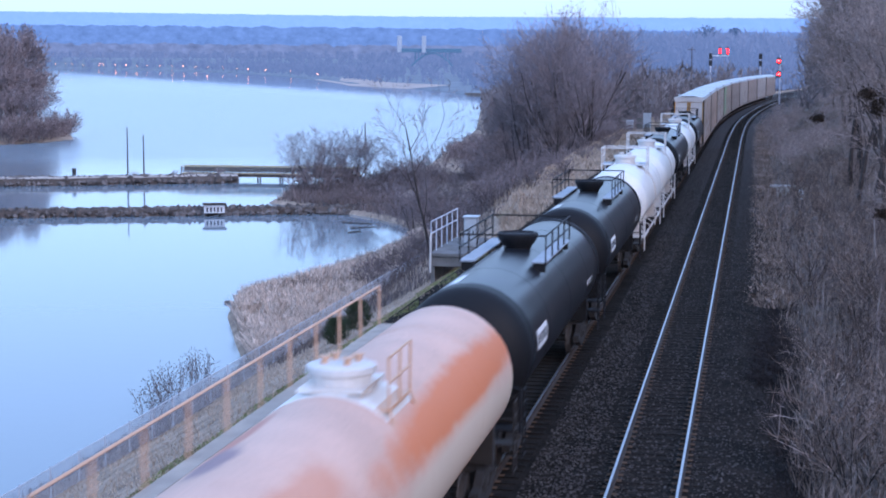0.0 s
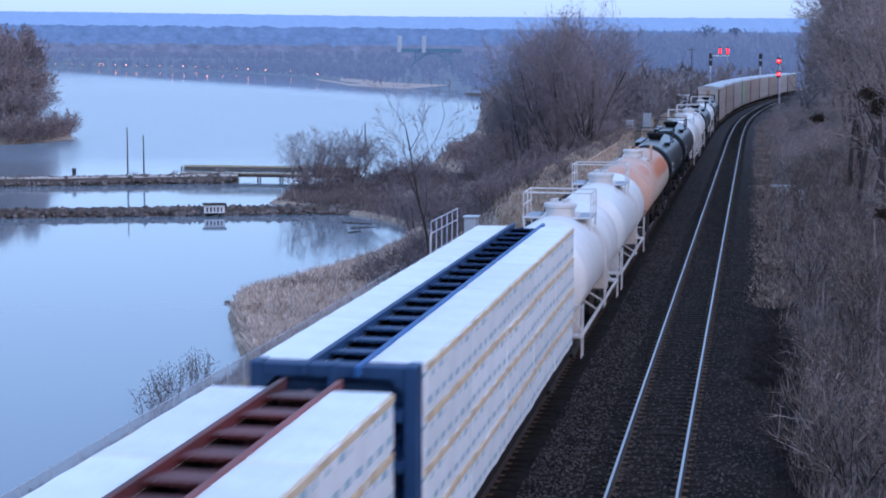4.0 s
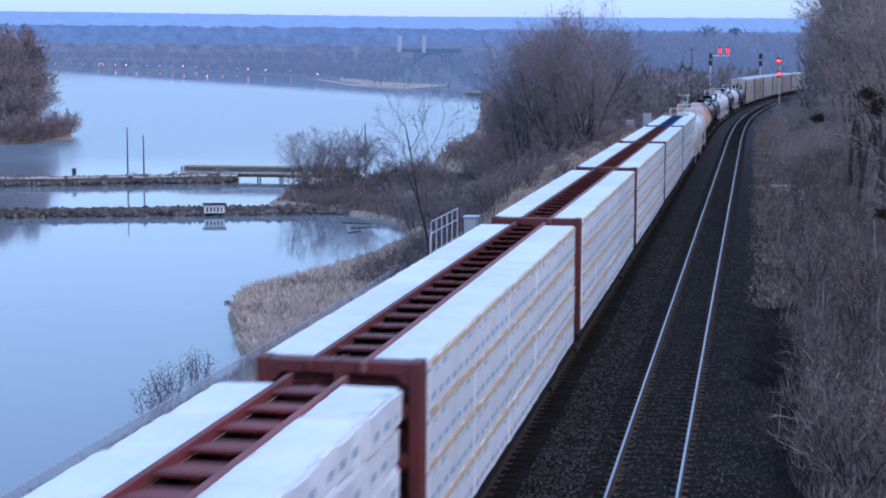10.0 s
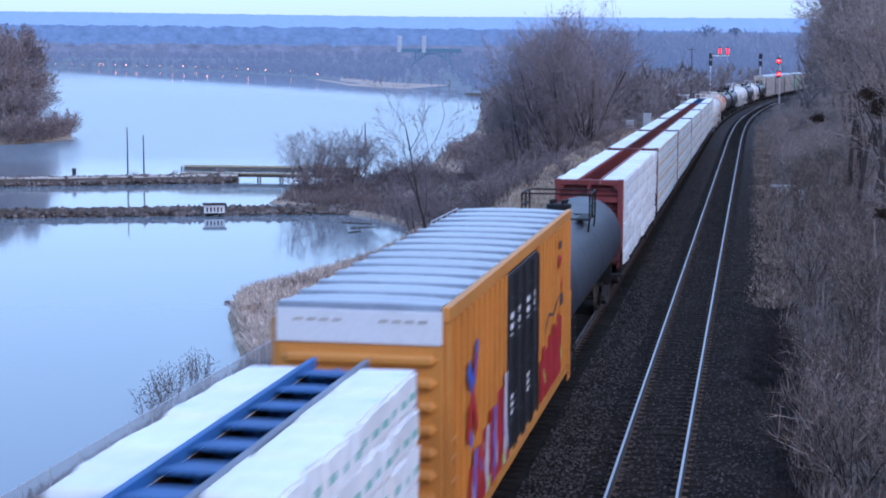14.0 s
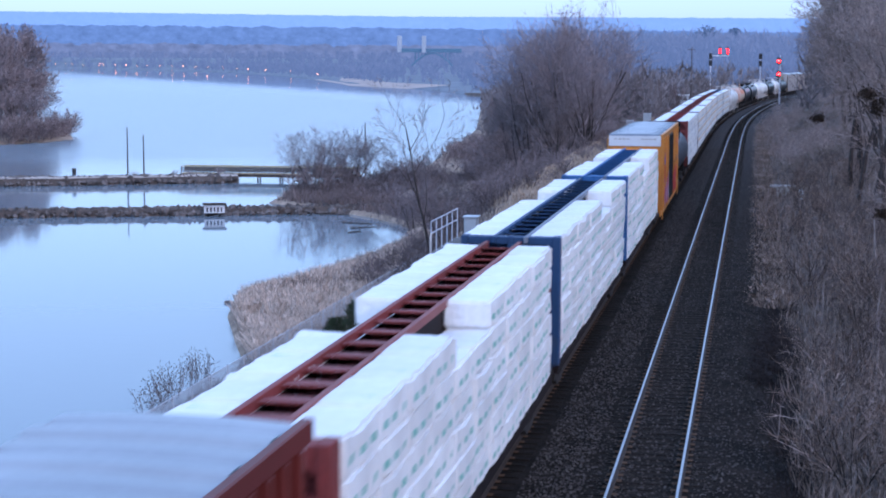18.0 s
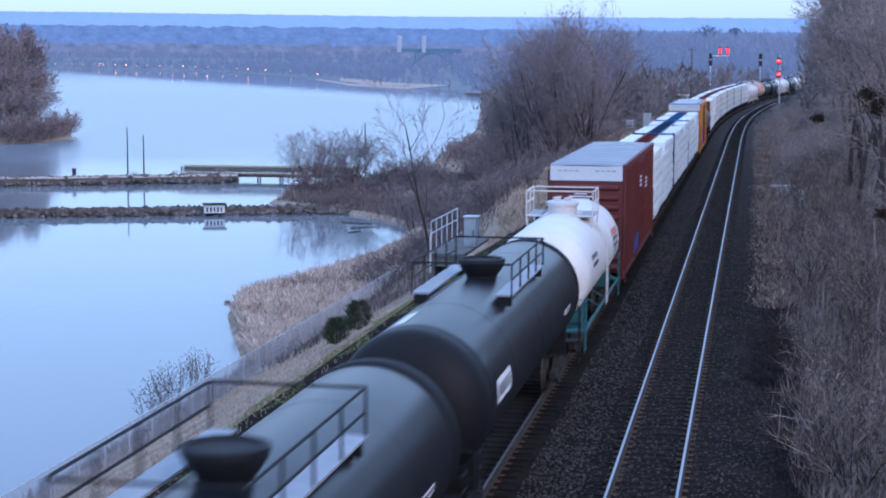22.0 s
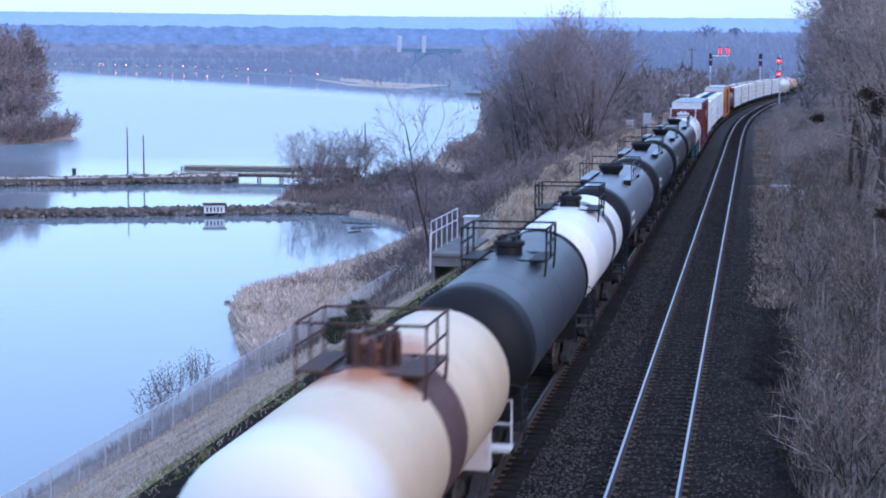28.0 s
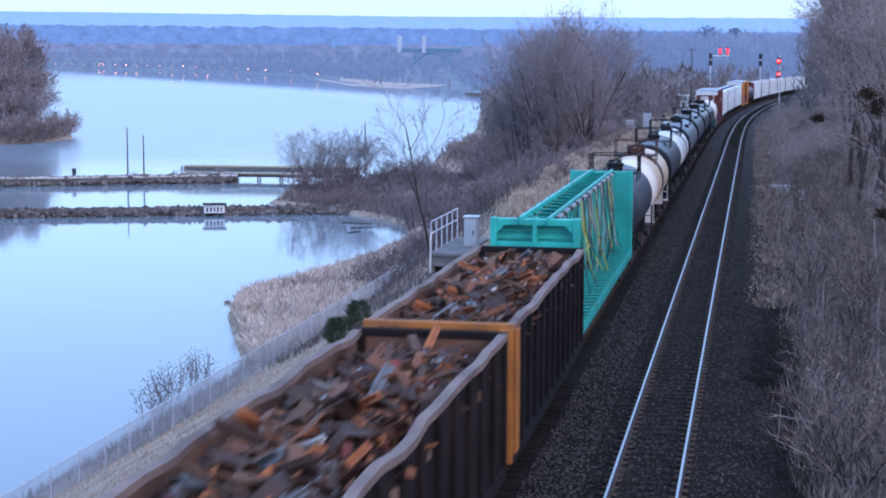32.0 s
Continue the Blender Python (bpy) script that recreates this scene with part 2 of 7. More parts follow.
def track(x, name):
    t = empty(name)
    tagged(t, "straight main line railway track with shiny worn rails on dark ties", "railway track", "railway tracks", kind="structure")
    for side in (-0.752, 0.752):
        web = [(-0.07, -0.185), (-0.07, -0.17), (-0.012, -0.15), (-0.012, -0.05), (-0.036, -0.035), (-0.036, -0.004), (0.036, -0.004), (0.036, -0.035), (0.012, -0.05), (0.012, -0.15), (0.07, -0.17), (0.07, -0.185)]
        swept("rail", web, STEPS, RUST, x + side, True, "", t)
        swept("rail_head", [(-0.03, -0.003), (-0.026, 0.0), (0.026, 0.0), (0.03, -0.003)], STEPS, RAILTOP, x + side, False, "polished rail head", t)
    return t


TIE = material("weathered_dark_tie", (0.0165, 0.0122, 0.0098), 0.95, spread=0.5, scale=5, fine=40, bump=0.5, random_tone=0.25)
PLATE = material("rusty_tie_plate", (0.10, 0.058, 0.036), 0.9, spread=0.4)


def ties(x, tr, single):
    """Timber ties with steel plates under the rails; the nearest are parts, the rest one joined piece."""
    me = bpy.data.meshes.new("tie")
    bm = box(-1.3, 1.3, -0.115, 0.115, -0.40, -0.188, 0.012)
    bm.to_mesh(me)
    bm.free()
    me.materials.append(TIE)
    s, k, verts, faces, pv, pf = 22.0, 0, [], [], [], []
    rnd = random.Random(5)
    q = ((0, 1, 2, 3), (0, 4, 5, 1), (1, 5, 6, 2), (2, 6, 7, 3), (3, 7, 4, 0))

    def block(vv, ff, s, x0, x1, hw, zt, zb):
        i = len(vv)
        for z in (zt, zb):
            for px, py in ((x0, -hw), (x1, -hw), (x1, hw), (x0, hw)):
                vv.append(tuple(on_line(px, s + py, z)))
        ff.extend([tuple(i + n for n in f) for f in q])

    while s < 430:
        js = s + rnd.uniform(-0.03, 0.03)
        if single and k < 300:
            ob = new("tie", me)
            ob.parent = tr
            ob.matrix_basis = Matrix.Translation(on_line(x, js)) @ Euler((0, 0, rnd.uniform(-0.02, 0.02))).to_matrix().to_4x4()
            k += 1
        else:
            block(verts, faces, js, x - 1.3, x + 1.3, 0.115, -0.188, -0.4)
        for side in (-0.752, 0.752):
            block(pv, pf, js, x + side - 0.19, x + side + 0.19, 0.09, -0.176, -0.19)
        s += 0.57
    tagged(mesh_object("far_ties", verts, faces, TIE, tr), kind="stuff")
    tagged(mesh_object("tie_plates", pv, pf, PLATE, tr), kind="stuff")


def stones():
    """Loose ballast stones lying on the bed where the line passes closest."""
    rng = np.random.default_rng(3)
    n = 46000
    s = 30 + 150 * rng.random(n) ** 2.0
    x = np.where(rng.random(n) < 0.55, rng.uniform(-4.9, -3.55, n), rng.uniform(-0.85, 1.7, n))
    x = np.where(rng.random(n) < 0.3, rng.uniform(-3.5, -0.85, n), x)
    zt = np.where(x > -0.44, -0.205 - (x + 0.44) * 0.248, -0.203)
    r = rng.uniform(0.018, 0.045, n)
    base = np.array([(1, 0, 0), (-1, 0, 0), (0, 1, 0), (0, -1, 0), (0, 0, 0.8)])
    v = base[None] * r[:, None, None] * rng.uniform(0.6, 1.3, (n, 5, 3))
    v[:, :, 0] += x[:, None]
    v[:, :, 1] += s[:, None]
    v[:, :, 2] += zt[:, None] + 0.01
    f = np.array([(0, 2, 4), (2, 1, 4), (1, 3, 4), (3, 0, 4)])
    faces = (f[None] + 5 * np.arange(n)[:, None, None]).reshape(-1, 3)
    m = material("ballast_stone", (0.038, 0.0325, 0.030), 0.9, spread=0.3, scale=4)
    island_tones(m, 0.2, 2.7)
    ob = mesh_object("ballast_stones", v.reshape(-1, 3).tolist(), faces.tolist(), m)
    tagged(ob, "loose grey and dark ballast stones beside the rails", "stones", kind="stuff")


ballast_bed()
track_left = track(XT, "railway_track")
track_right = track(XR, "railway_track")
ties(XR, track_right, True)
ties(XT, track_left, False)
stones()

# ---- the train ----
MOVING = []


def train_pose(u, length, t):
    half = length * 0.34
    a, b = on_line(XT, u + SPEED * t - half), on_line(XT, u + SPEED * t + half)
    d = b - a
    return Matrix.Translation((a + b) / 2) @ Euler((0, 0, -math.atan2(d.x, d.y))).to_matrix().to_4x4()


def mesh_of(name, bm, mat, smooth=False):
    me = bpy.data.meshes.new(name)
    bm.to_mesh(me)
    bm.free()
    me.materials.append(mat)
    if smooth:
        me.polygons.foreach_set("use_smooth", [True] * len(me.polygons))
    return me


def put(name, me, parent, m=None, label=""):
    """One more object on a shared mesh."""
    ob = new(name, me)
    ob.parent = parent
    if m is not None:
        ob.matrix_basis = m
    if label:
        tagged(ob, label)
    return ob


def add_tube(bm, pts, r, sides=6, r2=None):
    """A bent bar through the points."""
    rings = []
    pts = [Vector(p) for p in pts]
    for i, p in enumerate(pts):
        d = (pts[min(i + 1, len(pts) - 1)] - pts[max(i - 1, 0)]).normalized()
        u = d.cross(Vector((0, 0, 1)) if abs(d.z) < 0.9 else Vector((1, 0, 0))).normalized()
        v = d.cross(u)
        rr = r if r2 is None else r + (r2 - r) * i / (len(pts) - 1)
        rings.append([bm.verts.new(p + rr * (math.cos(2 * math.pi * k / sides) * u + math.sin(2 * math.pi * k / sides) * v)) for k in range(sides)])
    for a, b in zip(rings, rings[1:]):
        for k in range(sides):
            bm.faces.new((a[k], a[(k + 1) % sides], b[(k + 1) % sides], b[k]))
    bm.faces.new(rings[0][::-1])
    bm.faces.new(rings[-1])


def tube(*runs, r=0.025, sides=6):
    bm = bmesh.new()
    for pts in runs:
        add_tube(bm, pts, r, sides)
    return bm


def add_lathe(bm, prof, axis, centre, segs=32, arc=None, start=0.0):
    """Revolves (distance along the axis, radius) pairs; axis 'y' or 'z'."""
    rings = []
    n = segs if arc is None else segs + 1
    for d, r in prof:
        ring = []
        for k in range(n):
            a = start + (2 * math.pi if arc is None else arc) * k / segs
            c, s = r * math.sin(a), r * math.cos(a)
            p = (c, d, s) if axis == "y" else ((c, s, d) if axis == "z" else (d, c, s))
            ring.append(bm.verts.new((p[0] + centre[0], p[1] + centre[1], p[2] + centre[2])))
        rings.append(ring)
    for a, b in zip(rings, rings[1:]):
        for k in range(n if arc is None else n - 1):
            j = (k + 1) % n
            bm.faces.new((a[k], a[j], b[j], b[k]))
    if arc is None:
        for ring in (rings[0], rings[-1][::-1]):
            if prof[0][1] > 0.001:
                bm.faces.new(ring)
    bmesh.ops.recalc_face_normals(bm, faces=bm.faces[:])


def lathe(prof, axis="y", centre=(0, 0, 0), segs=32, arc=None, start=0.0):
    bm = bmesh.new()
    add_lathe(bm, prof, axis, centre, segs, arc, start)
    return bm


# ---- paints of the train ----
def paint(name, c, rough=0.45, dirt=(0.10, 0.075, 0.055), at=0.62, spread=0.14, scale=0.5):
    return material(name, c, rough, spread=spread, scale=scale, fine=14, bump=0.08, dirt=dirt, dirt_at=at)


BLACK = paint("black_tank_enamel", (0.011, 0.012, 0.016), 0.28, (0.03, 0.028, 0.03), 0.58)
DULLGREY = paint("dull_dark_tank_enamel", (0.034, 0.041, 0.062), 0.36, (0.06, 0.06, 0.065), 0.6)
STEELGREY = paint("steel_grey_tank_enamel", (0.10, 0.115, 0.14), 0.38, (0.15, 0.14, 0.145), 0.6)
HEADBLACK = paint("matt_black_head_paint", (0.012, 0.012, 0.014), 0.55, (0.02, 0.02, 0.02), 0.6)
HEADBLACK.node_tree.nodes["Principled BSDF"].inputs["Specular IOR Level"].default_value = 0.15
BLACK.node_tree.nodes["Principled BSDF"].inputs["Specular IOR Level"].default_value = 0.4
GREY = paint("dark_grey_enamel", (0.042, 0.048, 0.062), 0.42, (0.075, 0.10, 0.10), 0.6)
SLATE = paint("slate_grey_enamel", (0.034, 0.040, 0.055), 0.45, (0.065, 0.06, 0.062), 0.6)
WHITE = paint("white_tank_enamel", (0.74, 0.72, 0.69), 0.4, (0.50, 0.40, 0.34), 0.66)
CREAM = paint("cream_tank_enamel", (0.64, 0.475, 0.315), 0.45, (0.62, 0.42, 0.28), 0.64)
RUSTDARK = material("dark_rust_band", (0.095, 0.042, 0.036), 0.7, spread=0.35, scale=1.2, fine=16, bump=0.15, dirt=(0.17, 0.075, 0.05), dirt_at=0.58)
VALVERUST = material("dark_rusty_valves", (0.055, 0.022, 0.016), 0.75, spread=0.5, scale=5)
RUSTSTAIN = material("rust_stained_paint", (0.20, 0.085, 0.055), 0.75, spread=0.4, scale=1.2, fine=16, bump=0.15, dirt=(0.14, 0.06, 0.04), dirt_at=0.5)
ORANGE = paint("faded_orange_pink_paint", (0.61, 0.37, 0.28), 0.6, (0.60, 0.29, 0.19), 0.56, 0.2, 0.45)
BLACKSTEEL = material("black_steelwork", (0.014, 0.014, 0.016), 0.6, spread=0.3)
WHITESTEEL = paint("white_steelwork", (0.62, 0.58, 0.55), 0.55, (0.30, 0.18, 0.12), 0.56)
ORANGESTEEL = paint("orange_rusty_steelwork", (0.60, 0.36, 0.24), 0.6, (0.36, 0.20, 0.12), 0.6)
TEALSTEEL = paint("teal_steelwork", (0.016, 0.11, 0.125), 0.6)
BLACKSTEEL.node_tree.nodes["Principled BSDF"].inputs["Specular IOR Level"].default_value = 0.2
GRATING = material("galvanised_grating", (0.30, 0.33, 0.37), 0.6, spread=0.2, scale=4, fine=60)
TRUCKSTEEL = material("grimy_truck_steel", (0.025, 0.02, 0.018), 0.8, spread=0.4, scale=3)
WHEELSTEEL = material("wheel_steel", (0.06, 0.048, 0.042), 0.6, metal=0.4, spread=0.3)
DECAL = material("white_lettering_paint", (0.75, 0.75, 0.75), 0.6, spread=0.08)
DECALDARK = material("dark_lettering_paint", (0.04, 0.04, 0.05), 0.6, spread=0.1)
YELLOWDECAL = material("yellow_marking_paint", (0.55, 0.32, 0.04), 0.6, spread=0.1)
BOXRED = paint("boxcar_red_paint", (0.125, 0.018, 0.0145), 0.55, (0.09, 0.025, 0.02), 0.6, 0.2)
BEAMRED = paint("oxide_red_paint", (0.20, 0.033, 0.031), 0.65, (0.08, 0.028, 0.025), 0.58, 0.25)
CHORDPINK = paint("dusty_red_chord_paint", (0.24, 0.075, 0.07), 0.7, (0.12, 0.05, 0.04), 0.6, 0.25)
CHORDGREY = paint("rubbed_blue_grey_chord_paint", (0.17, 0.20, 0.25), 0.7, (0.14, 0.08, 0.06), 0.6, 0.25)
BEAMAZURE = paint("azure_blue_paint", (0.018, 0.105, 0.28), 0.6, (0.10, 0.06, 0.04), 0.66, 0.3, 1.2)
# Near-black that stands for the shade under and between the lumber packs.
PACKSHADE = material("near_black_pack_shade", (0.022, 0.016, 0.016), 0.85, spread=0.4, scale=1.0)
BEAMBROWN = paint("dark_oxide_brown_paint", (0.13, 0.025, 0.024), 0.6, (0.04, 0.02, 0.018), 0.56, 0.3)
BEAMBLUE = paint("navy_blue_paint", (0.011, 0.050, 0.13), 0.6, (0.05, 0.04, 0.04), 0.64, 0.25)
TEAL = paint("teal_green_paint", (0.01, 0.36, 0.30), 0.5, (0.10, 0.15, 0.12), 0.6, 0.3, 0.9)
YELLOW = paint("boxcar_yellow_paint", (0.58, 0.225, 0.04), 0.5, (0.42, 0.16, 0.04), 0.62, 0.15)
DOORBLACK = paint("black_door_paint", (0.018, 0.018, 0.02), 0.5)
# Darker grey for the shaded bands at the roof's seams and ribs.
SEAMSHADE = material("roof_seam_shade_grey", (0.22, 0.27, 0.33), 0.6, spread=0.25, scale=2)
ROOFPALE = material("bright_galvanised_roof", (0.44, 0.48, 0.51), 0.42, metal=0.35, spread=0.12, scale=0.5, fine=9, bump=0.05)
ROOFGREY = material("galvanised_roof", (0.34, 0.37, 0.40), 0.42, metal=0.4, spread=0.14, scale=0.5, fine=9, bump=0.05)
ENDWHITE = paint("white_end_paint", (0.62, 0.64, 0.66), 0.55, (0.4, 0.38, 0.37), 0.6)
TAN = paint("weathered_tan_panel", (0.34, 0.28, 0.25), 0.6, (0.22, 0.17, 0.15), 0.58, 0.2)
PALETAN = paint("pale_weathered_panel", (0.48, 0.44, 0.42), 0.6, (0.3, 0.26, 0.24), 0.58, 0.2)
GREENPANEL = paint("green_panel_paint", (0.20, 0.52, 0.30), 0.55)
ENDYELLOW = paint("ochre_door_paint", (0.45, 0.22, 0.05), 0.6)
GONDOLA = material("rust_brown_gondola_steel", (0.017, 0.012, 0.012), 0.88, spread=0.5, scale=0.8, fine=12, bump=0.2, dirt=(0.05, 0.025, 0.018), dirt_at=0.62)
GONDARK = material("dark_gondola_paint", (0.013, 0.012, 0.014), 0.88, spread=0.4, scale=0.8, dirt=(0.05, 0.03, 0.02), dirt_at=0.64)
GONRUST = material("rusty_gondola_lining", (0.10, 0.05, 0.034), 0.8, spread=0.6, scale=0.9, fine=10, bump=0.2, dirt=(0.19, 0.08, 0.04), dirt_at=0.52)
GONRAIL = material("worn_rusty_rail", (0.19, 0.125, 0.105), 0.75, spread=0.4, scale=0.8, fine=12, bump=0.2, dirt=(0.09, 0.05, 0.04), dirt_at=0.5)
GONORANGE = material("orange_rusty_end_paint", (0.36, 0.125, 0.02), 0.65, spread=0.3, scale=1.5, dirt=(0.14, 0.06, 0.03), dirt_at=0.55)
TIMBERBAND = material("pale_sawn_timber", (0.62, 0.47, 0.31), 0.8, spread=0.3, scale=2, fine=25)
STRAPYELLOW = material("yellow_web_strap", (0.55, 0.5, 0.05), 0.7, spread=0.2)
# Grimy teal, darkened for the shade behind the posts; some straps share it.
TEALDARK = paint("shaded_grimy_teal_paint", (0.010, 0.10, 0.10), 0.65, (0.05, 0.06, 0.055), 0.55, 0.3, 1.5)
STRAPDARK = material("dirty_dark_strap", (0.07, 0.08, 0.08), 0.85, spread=0.3)
STRAPGREY = material("worn_grey_strap", (0.35, 0.33, 0.3), 0.8, spread=0.3)


def stain(m, centre, reach, colour, scale=1.6, rag=0.9, amount=1.0):
    """Lays a ragged stain round a point of the car over a paint; reach gives its three half lengths."""
    t, L = m.node_tree.nodes, m.node_tree.links
    b = t["Principled BSDF"]
    out = b.inputs["Base Color"].links[0].from_socket
    tc, mp, ln, nz, add, mr, mx = (t.new("ShaderNode" + k) for k in ("TexCoord", "Mapping", "VectorMath", "TexNoise", "Math", "MapRange", "Mix"))
    mp.inputs["Location"].default_value = [-c / r for c, r in zip(centre, reach)]
    mp.inputs["Scale"].default_value = [1 / r for r in reach]
    ln.operation, add.operation, mx.data_type = "LENGTH", "MULTIPLY_ADD", "RGBA"
    nz.inputs["Scale"].default_value, nz.inputs["Detail"].default_value, nz.inputs["Roughness"].default_value = scale, 8, 0.7
    L.new(tc.outputs["Object"], mp.inputs[0])
    L.new(tc.outputs["Object"], nz.inputs["Vector"])
    L.new(mp.outputs[0], ln.inputs[0])
    L.new(nz.outputs[0], add.inputs[0])
    add.inputs[1].default_value = rag
    L.new(ln.outputs["Value"], add.inputs[2])
    mr.inputs["From Min"].default_value, mr.inputs["From Max"].default_value = 0.75 + rag * 0.45, 1.25 + rag * 0.45
    mr.inputs["To Min"].default_value, mr.inputs["To Max"].default_value = amount, 0.0
    L.new(add.outputs[0], mr.inputs[0])
    L.new(mr.outputs[0], mx.inputs["Factor"])
    L.new(out, mx.inputs["A"])
    mx.inputs["B"].default_value = (*colour, 1)
    L.new(mx.outputs["Result"], b.inputs["Base Color"])
    return m


stain(ORANGE, (1.3, 4.0, 3.35), (0.55, 6.5, 0.5), (0.64, 0.17, 0.05), 1.1, 1.0, 0.9)
stain(ORANGE, (0.9, -6.0, 3.7), (0.4, 2.2, 0.4), (0.62, 0.24, 0.13), 0.9, 1.2, 0.7)
stain(ORANGE, (1.5, 2.0, 2.35), (0.4, 9.5, 0.62), (0.62, 0.50, 0.38), 1.4, 0.7, 0.85)
stain(ORANGE, (-0.7, -3.2, 4.0), (0.25, 1.6, 0.25), (0.50, 0.17, 0.11), 1.3, 1.1, 0.8)
stain(ORANGE, (-0.5, -4.9, 4.05), (0.3, 0.9, 0.3), (0.20, 0.12, 0.15), 1.5, 1.2, 0.8)
stain(CREAM, (0, 0.2, 4.2), (1.3, 2.5, 1.0), (0.46, 0.15, 0.055), 1.6, 1.1, 0.95)
stain(WHITE, (0.8, 0, 3.7), (0.45, 0.8, 1.0), (0.52, 0.36, 0.25), 2.2, 1.3, 0.6)
stain(WHITE, (0.0, 0, 4.2), (1.0, 1.0, 0.35), (0.50, 0.36, 0.27), 2.2, 1.3, 0.5)
stain(CREAM, (0, -5.9, 2.6), (2.2, 1.5, 2.2), (0.78, 0.72, 0.65), 0.8, 0.4, 0.9)


def wrap_material(name, mark, amount):
    """White lumber wrap with creases and rows of small printed marks."""
    m = material(name, (0.77, 0.78, 0.78), 0.55, spread=0.10, scale=1.2, fine=6, bump=0.7, bump_size=0.06, random_tone=0.06)
    t, L = m.node_tree.nodes, m.node_tree.links
    b = t["Principled BSDF"]
    link = b.inputs["Base Color"].links[0]
    out = link.from_socket
    tc, mp, br, nz, gt, mul = (t.new("ShaderNode" + k) for k in ("TexCoord", "Mapping", "TexBrick", "TexNoise", "Math", "Math"))
    mp.inputs["Rotation"].default_value = (0, radians(90), radians(90))
    br.inputs["Scale"].default_value = 1.0
    br.inputs["Mortar Size"].default_value = 0.16
    br.inputs["Brick Width"].default_value, br.inputs["Row Height"].default_value = 0.62, 0.42
    br.inputs["Color1"].default_value = br.inputs["Color2"].default_value = (1, 1, 1, 1)
    br.inputs["Mortar"].default_value = (0, 0, 0, 1)
    nz.inputs["Scale"].default_value = 2.2
    gt.operation, mul.operation = "GREATER_THAN", "MULTIPLY"
    gt.inputs[1].default_value = amount
    L.new(tc.outputs["Object"], mp.inputs[0])
    L.new(mp.outputs[0], br.inputs["Vector"])
    L.new(tc.outputs["Object"], nz.inputs["Vector"])
    L.new(nz.outputs[0], gt.inputs[0])
    L.new(br.outputs["Color"], mul.inputs[0])
    L.new(gt.outputs[0], mul.inputs[1])
    mx = t.new("ShaderNodeMix")
    mx.data_type = "RGBA"
    L.new(mul.outputs[0], mx.inputs["Factor"])
    L.new(out, mx.inputs["A"])
    mx.inputs["B"].default_value = (*mark, 1)
    L.new(mx.outputs["Result"], b.inputs["Base Color"])
    return m


WRAP_A = wrap_material("white_wrap_blue_print", (0.30, 0.46, 0.54), 0.40)
WRAP_C = wrap_material("white_wrap_grey_print", (0.33, 0.42, 0.52), 0.42)
WRAP_B = wrap_material("white_wrap_green_print", (0.22, 0.52, 0.45), 0.45)


# ---- running gear shared by all cars ----
def truck_meshes():
    bm = bmesh.new()
    for x in (-1.0, 1.0):
        w = 0.09
        pts = [(-1.25, 0.58), (-0.75, 0.62), (-0.42, 0.36), (0.42, 0.36), (0.75, 0.62), (1.25, 0.58), (1.25, 0.40), (0.95, 0.40), (0.55, 0.18), (-0.55, 0.18), (-0.95, 0.40), (-1.25, 0.40)]
        top = [(-0.75, 0.62), (-0.4, 0.86), (0.4, 0.86), (0.75, 0.62), (0.55, 0.62), (0.3, 0.72), (-0.3, 0.72), (-0.55, 0.62)]
        for outline in (pts, top):
            a = [bm.verts.new((x - w, p[0], p[1])) for p in outline]
            b = [bm.verts.new((x + w, p[0], p[1])) for p in outline]
            bm.faces.new(a[::-1])
            bm.faces.new(b)
            for i in range(len(outline)):
                j = (i + 1) % len(outline)
                bm.faces.new((a[i], a[j], b[j], b[i]))
        for y in (-0.2, 0.0, 0.2):
            add_lathe(bm, [(0.37, 0.08), (0.70, 0.08)], "z", (x, y, 0), 8)
    add_box(bm, -1.1, 1.1, -0.2, 0.2, 0.55, 0.85)
    bmesh.ops.recalc_face_normals(bm, faces=bm.faces[:])
    frame_mesh = mesh_of("truck_frame", bm, TRUCKSTEEL)
    bm = bmesh.new()
    add_lathe(bm, [(-0.8, 0.07), (0.8, 0.07)], "x", (0, 0, 0), 8)
    for s in (-1, 1):
        add_lathe(bm, [(s * 0.68, 0.48), (s * 0.71, 0.46), (s * 0.71, 0.40), (s * 0.735, 0.36), (s * 0.735, 0.16), (s * 0.80, 0.14), (s * 0.80, 0.42), (s * 0.81, 0.455), (s * 0.68, 0.457)], "x", (0, 0, 0), 14)
    wheel_mesh = mesh_of("wheelset", bm, WHEELSTEEL)
    bm = bmesh.new()
    add_box(bm, -0.12, 0.12, 0, 0.55, 0.72, 0.98, 0.02)
    add_box(bm, -0.17, 0.17, 0.50, 0.78, 0.68, 1.02, 0.04)
    coupler = mesh_of("coupler", bm, RUST)
    return frame_mesh, wheel_mesh, coupler


TRUCK, WHEELS, COUPLER = truck_meshes()


def running_gear(car, length, inset=2.6):
    """Two trucks with their wheelsets, and a coupler at each end."""
    for s in (-1, 1):
        y = s * (length / 2 - inset)
        tr = put("truck", TRUCK, car, pose(0, y, 0), "grimy cast steel truck")
        for k in (-0.88, 0.88):
            put("wheelset", WHEELS, tr, pose(0, k, 0.457))
        put("coupler", COUPLER, car, pose(0, s * (length / 2 - 0.68), 0, 0, 0, 0 if s > 0 else 180))


def couple(ob, front, rear):
    """Puts a car into the train between two coupling points at the clip's start."""
    MOVING.append((ob, (front + rear) / 2, front - rear))


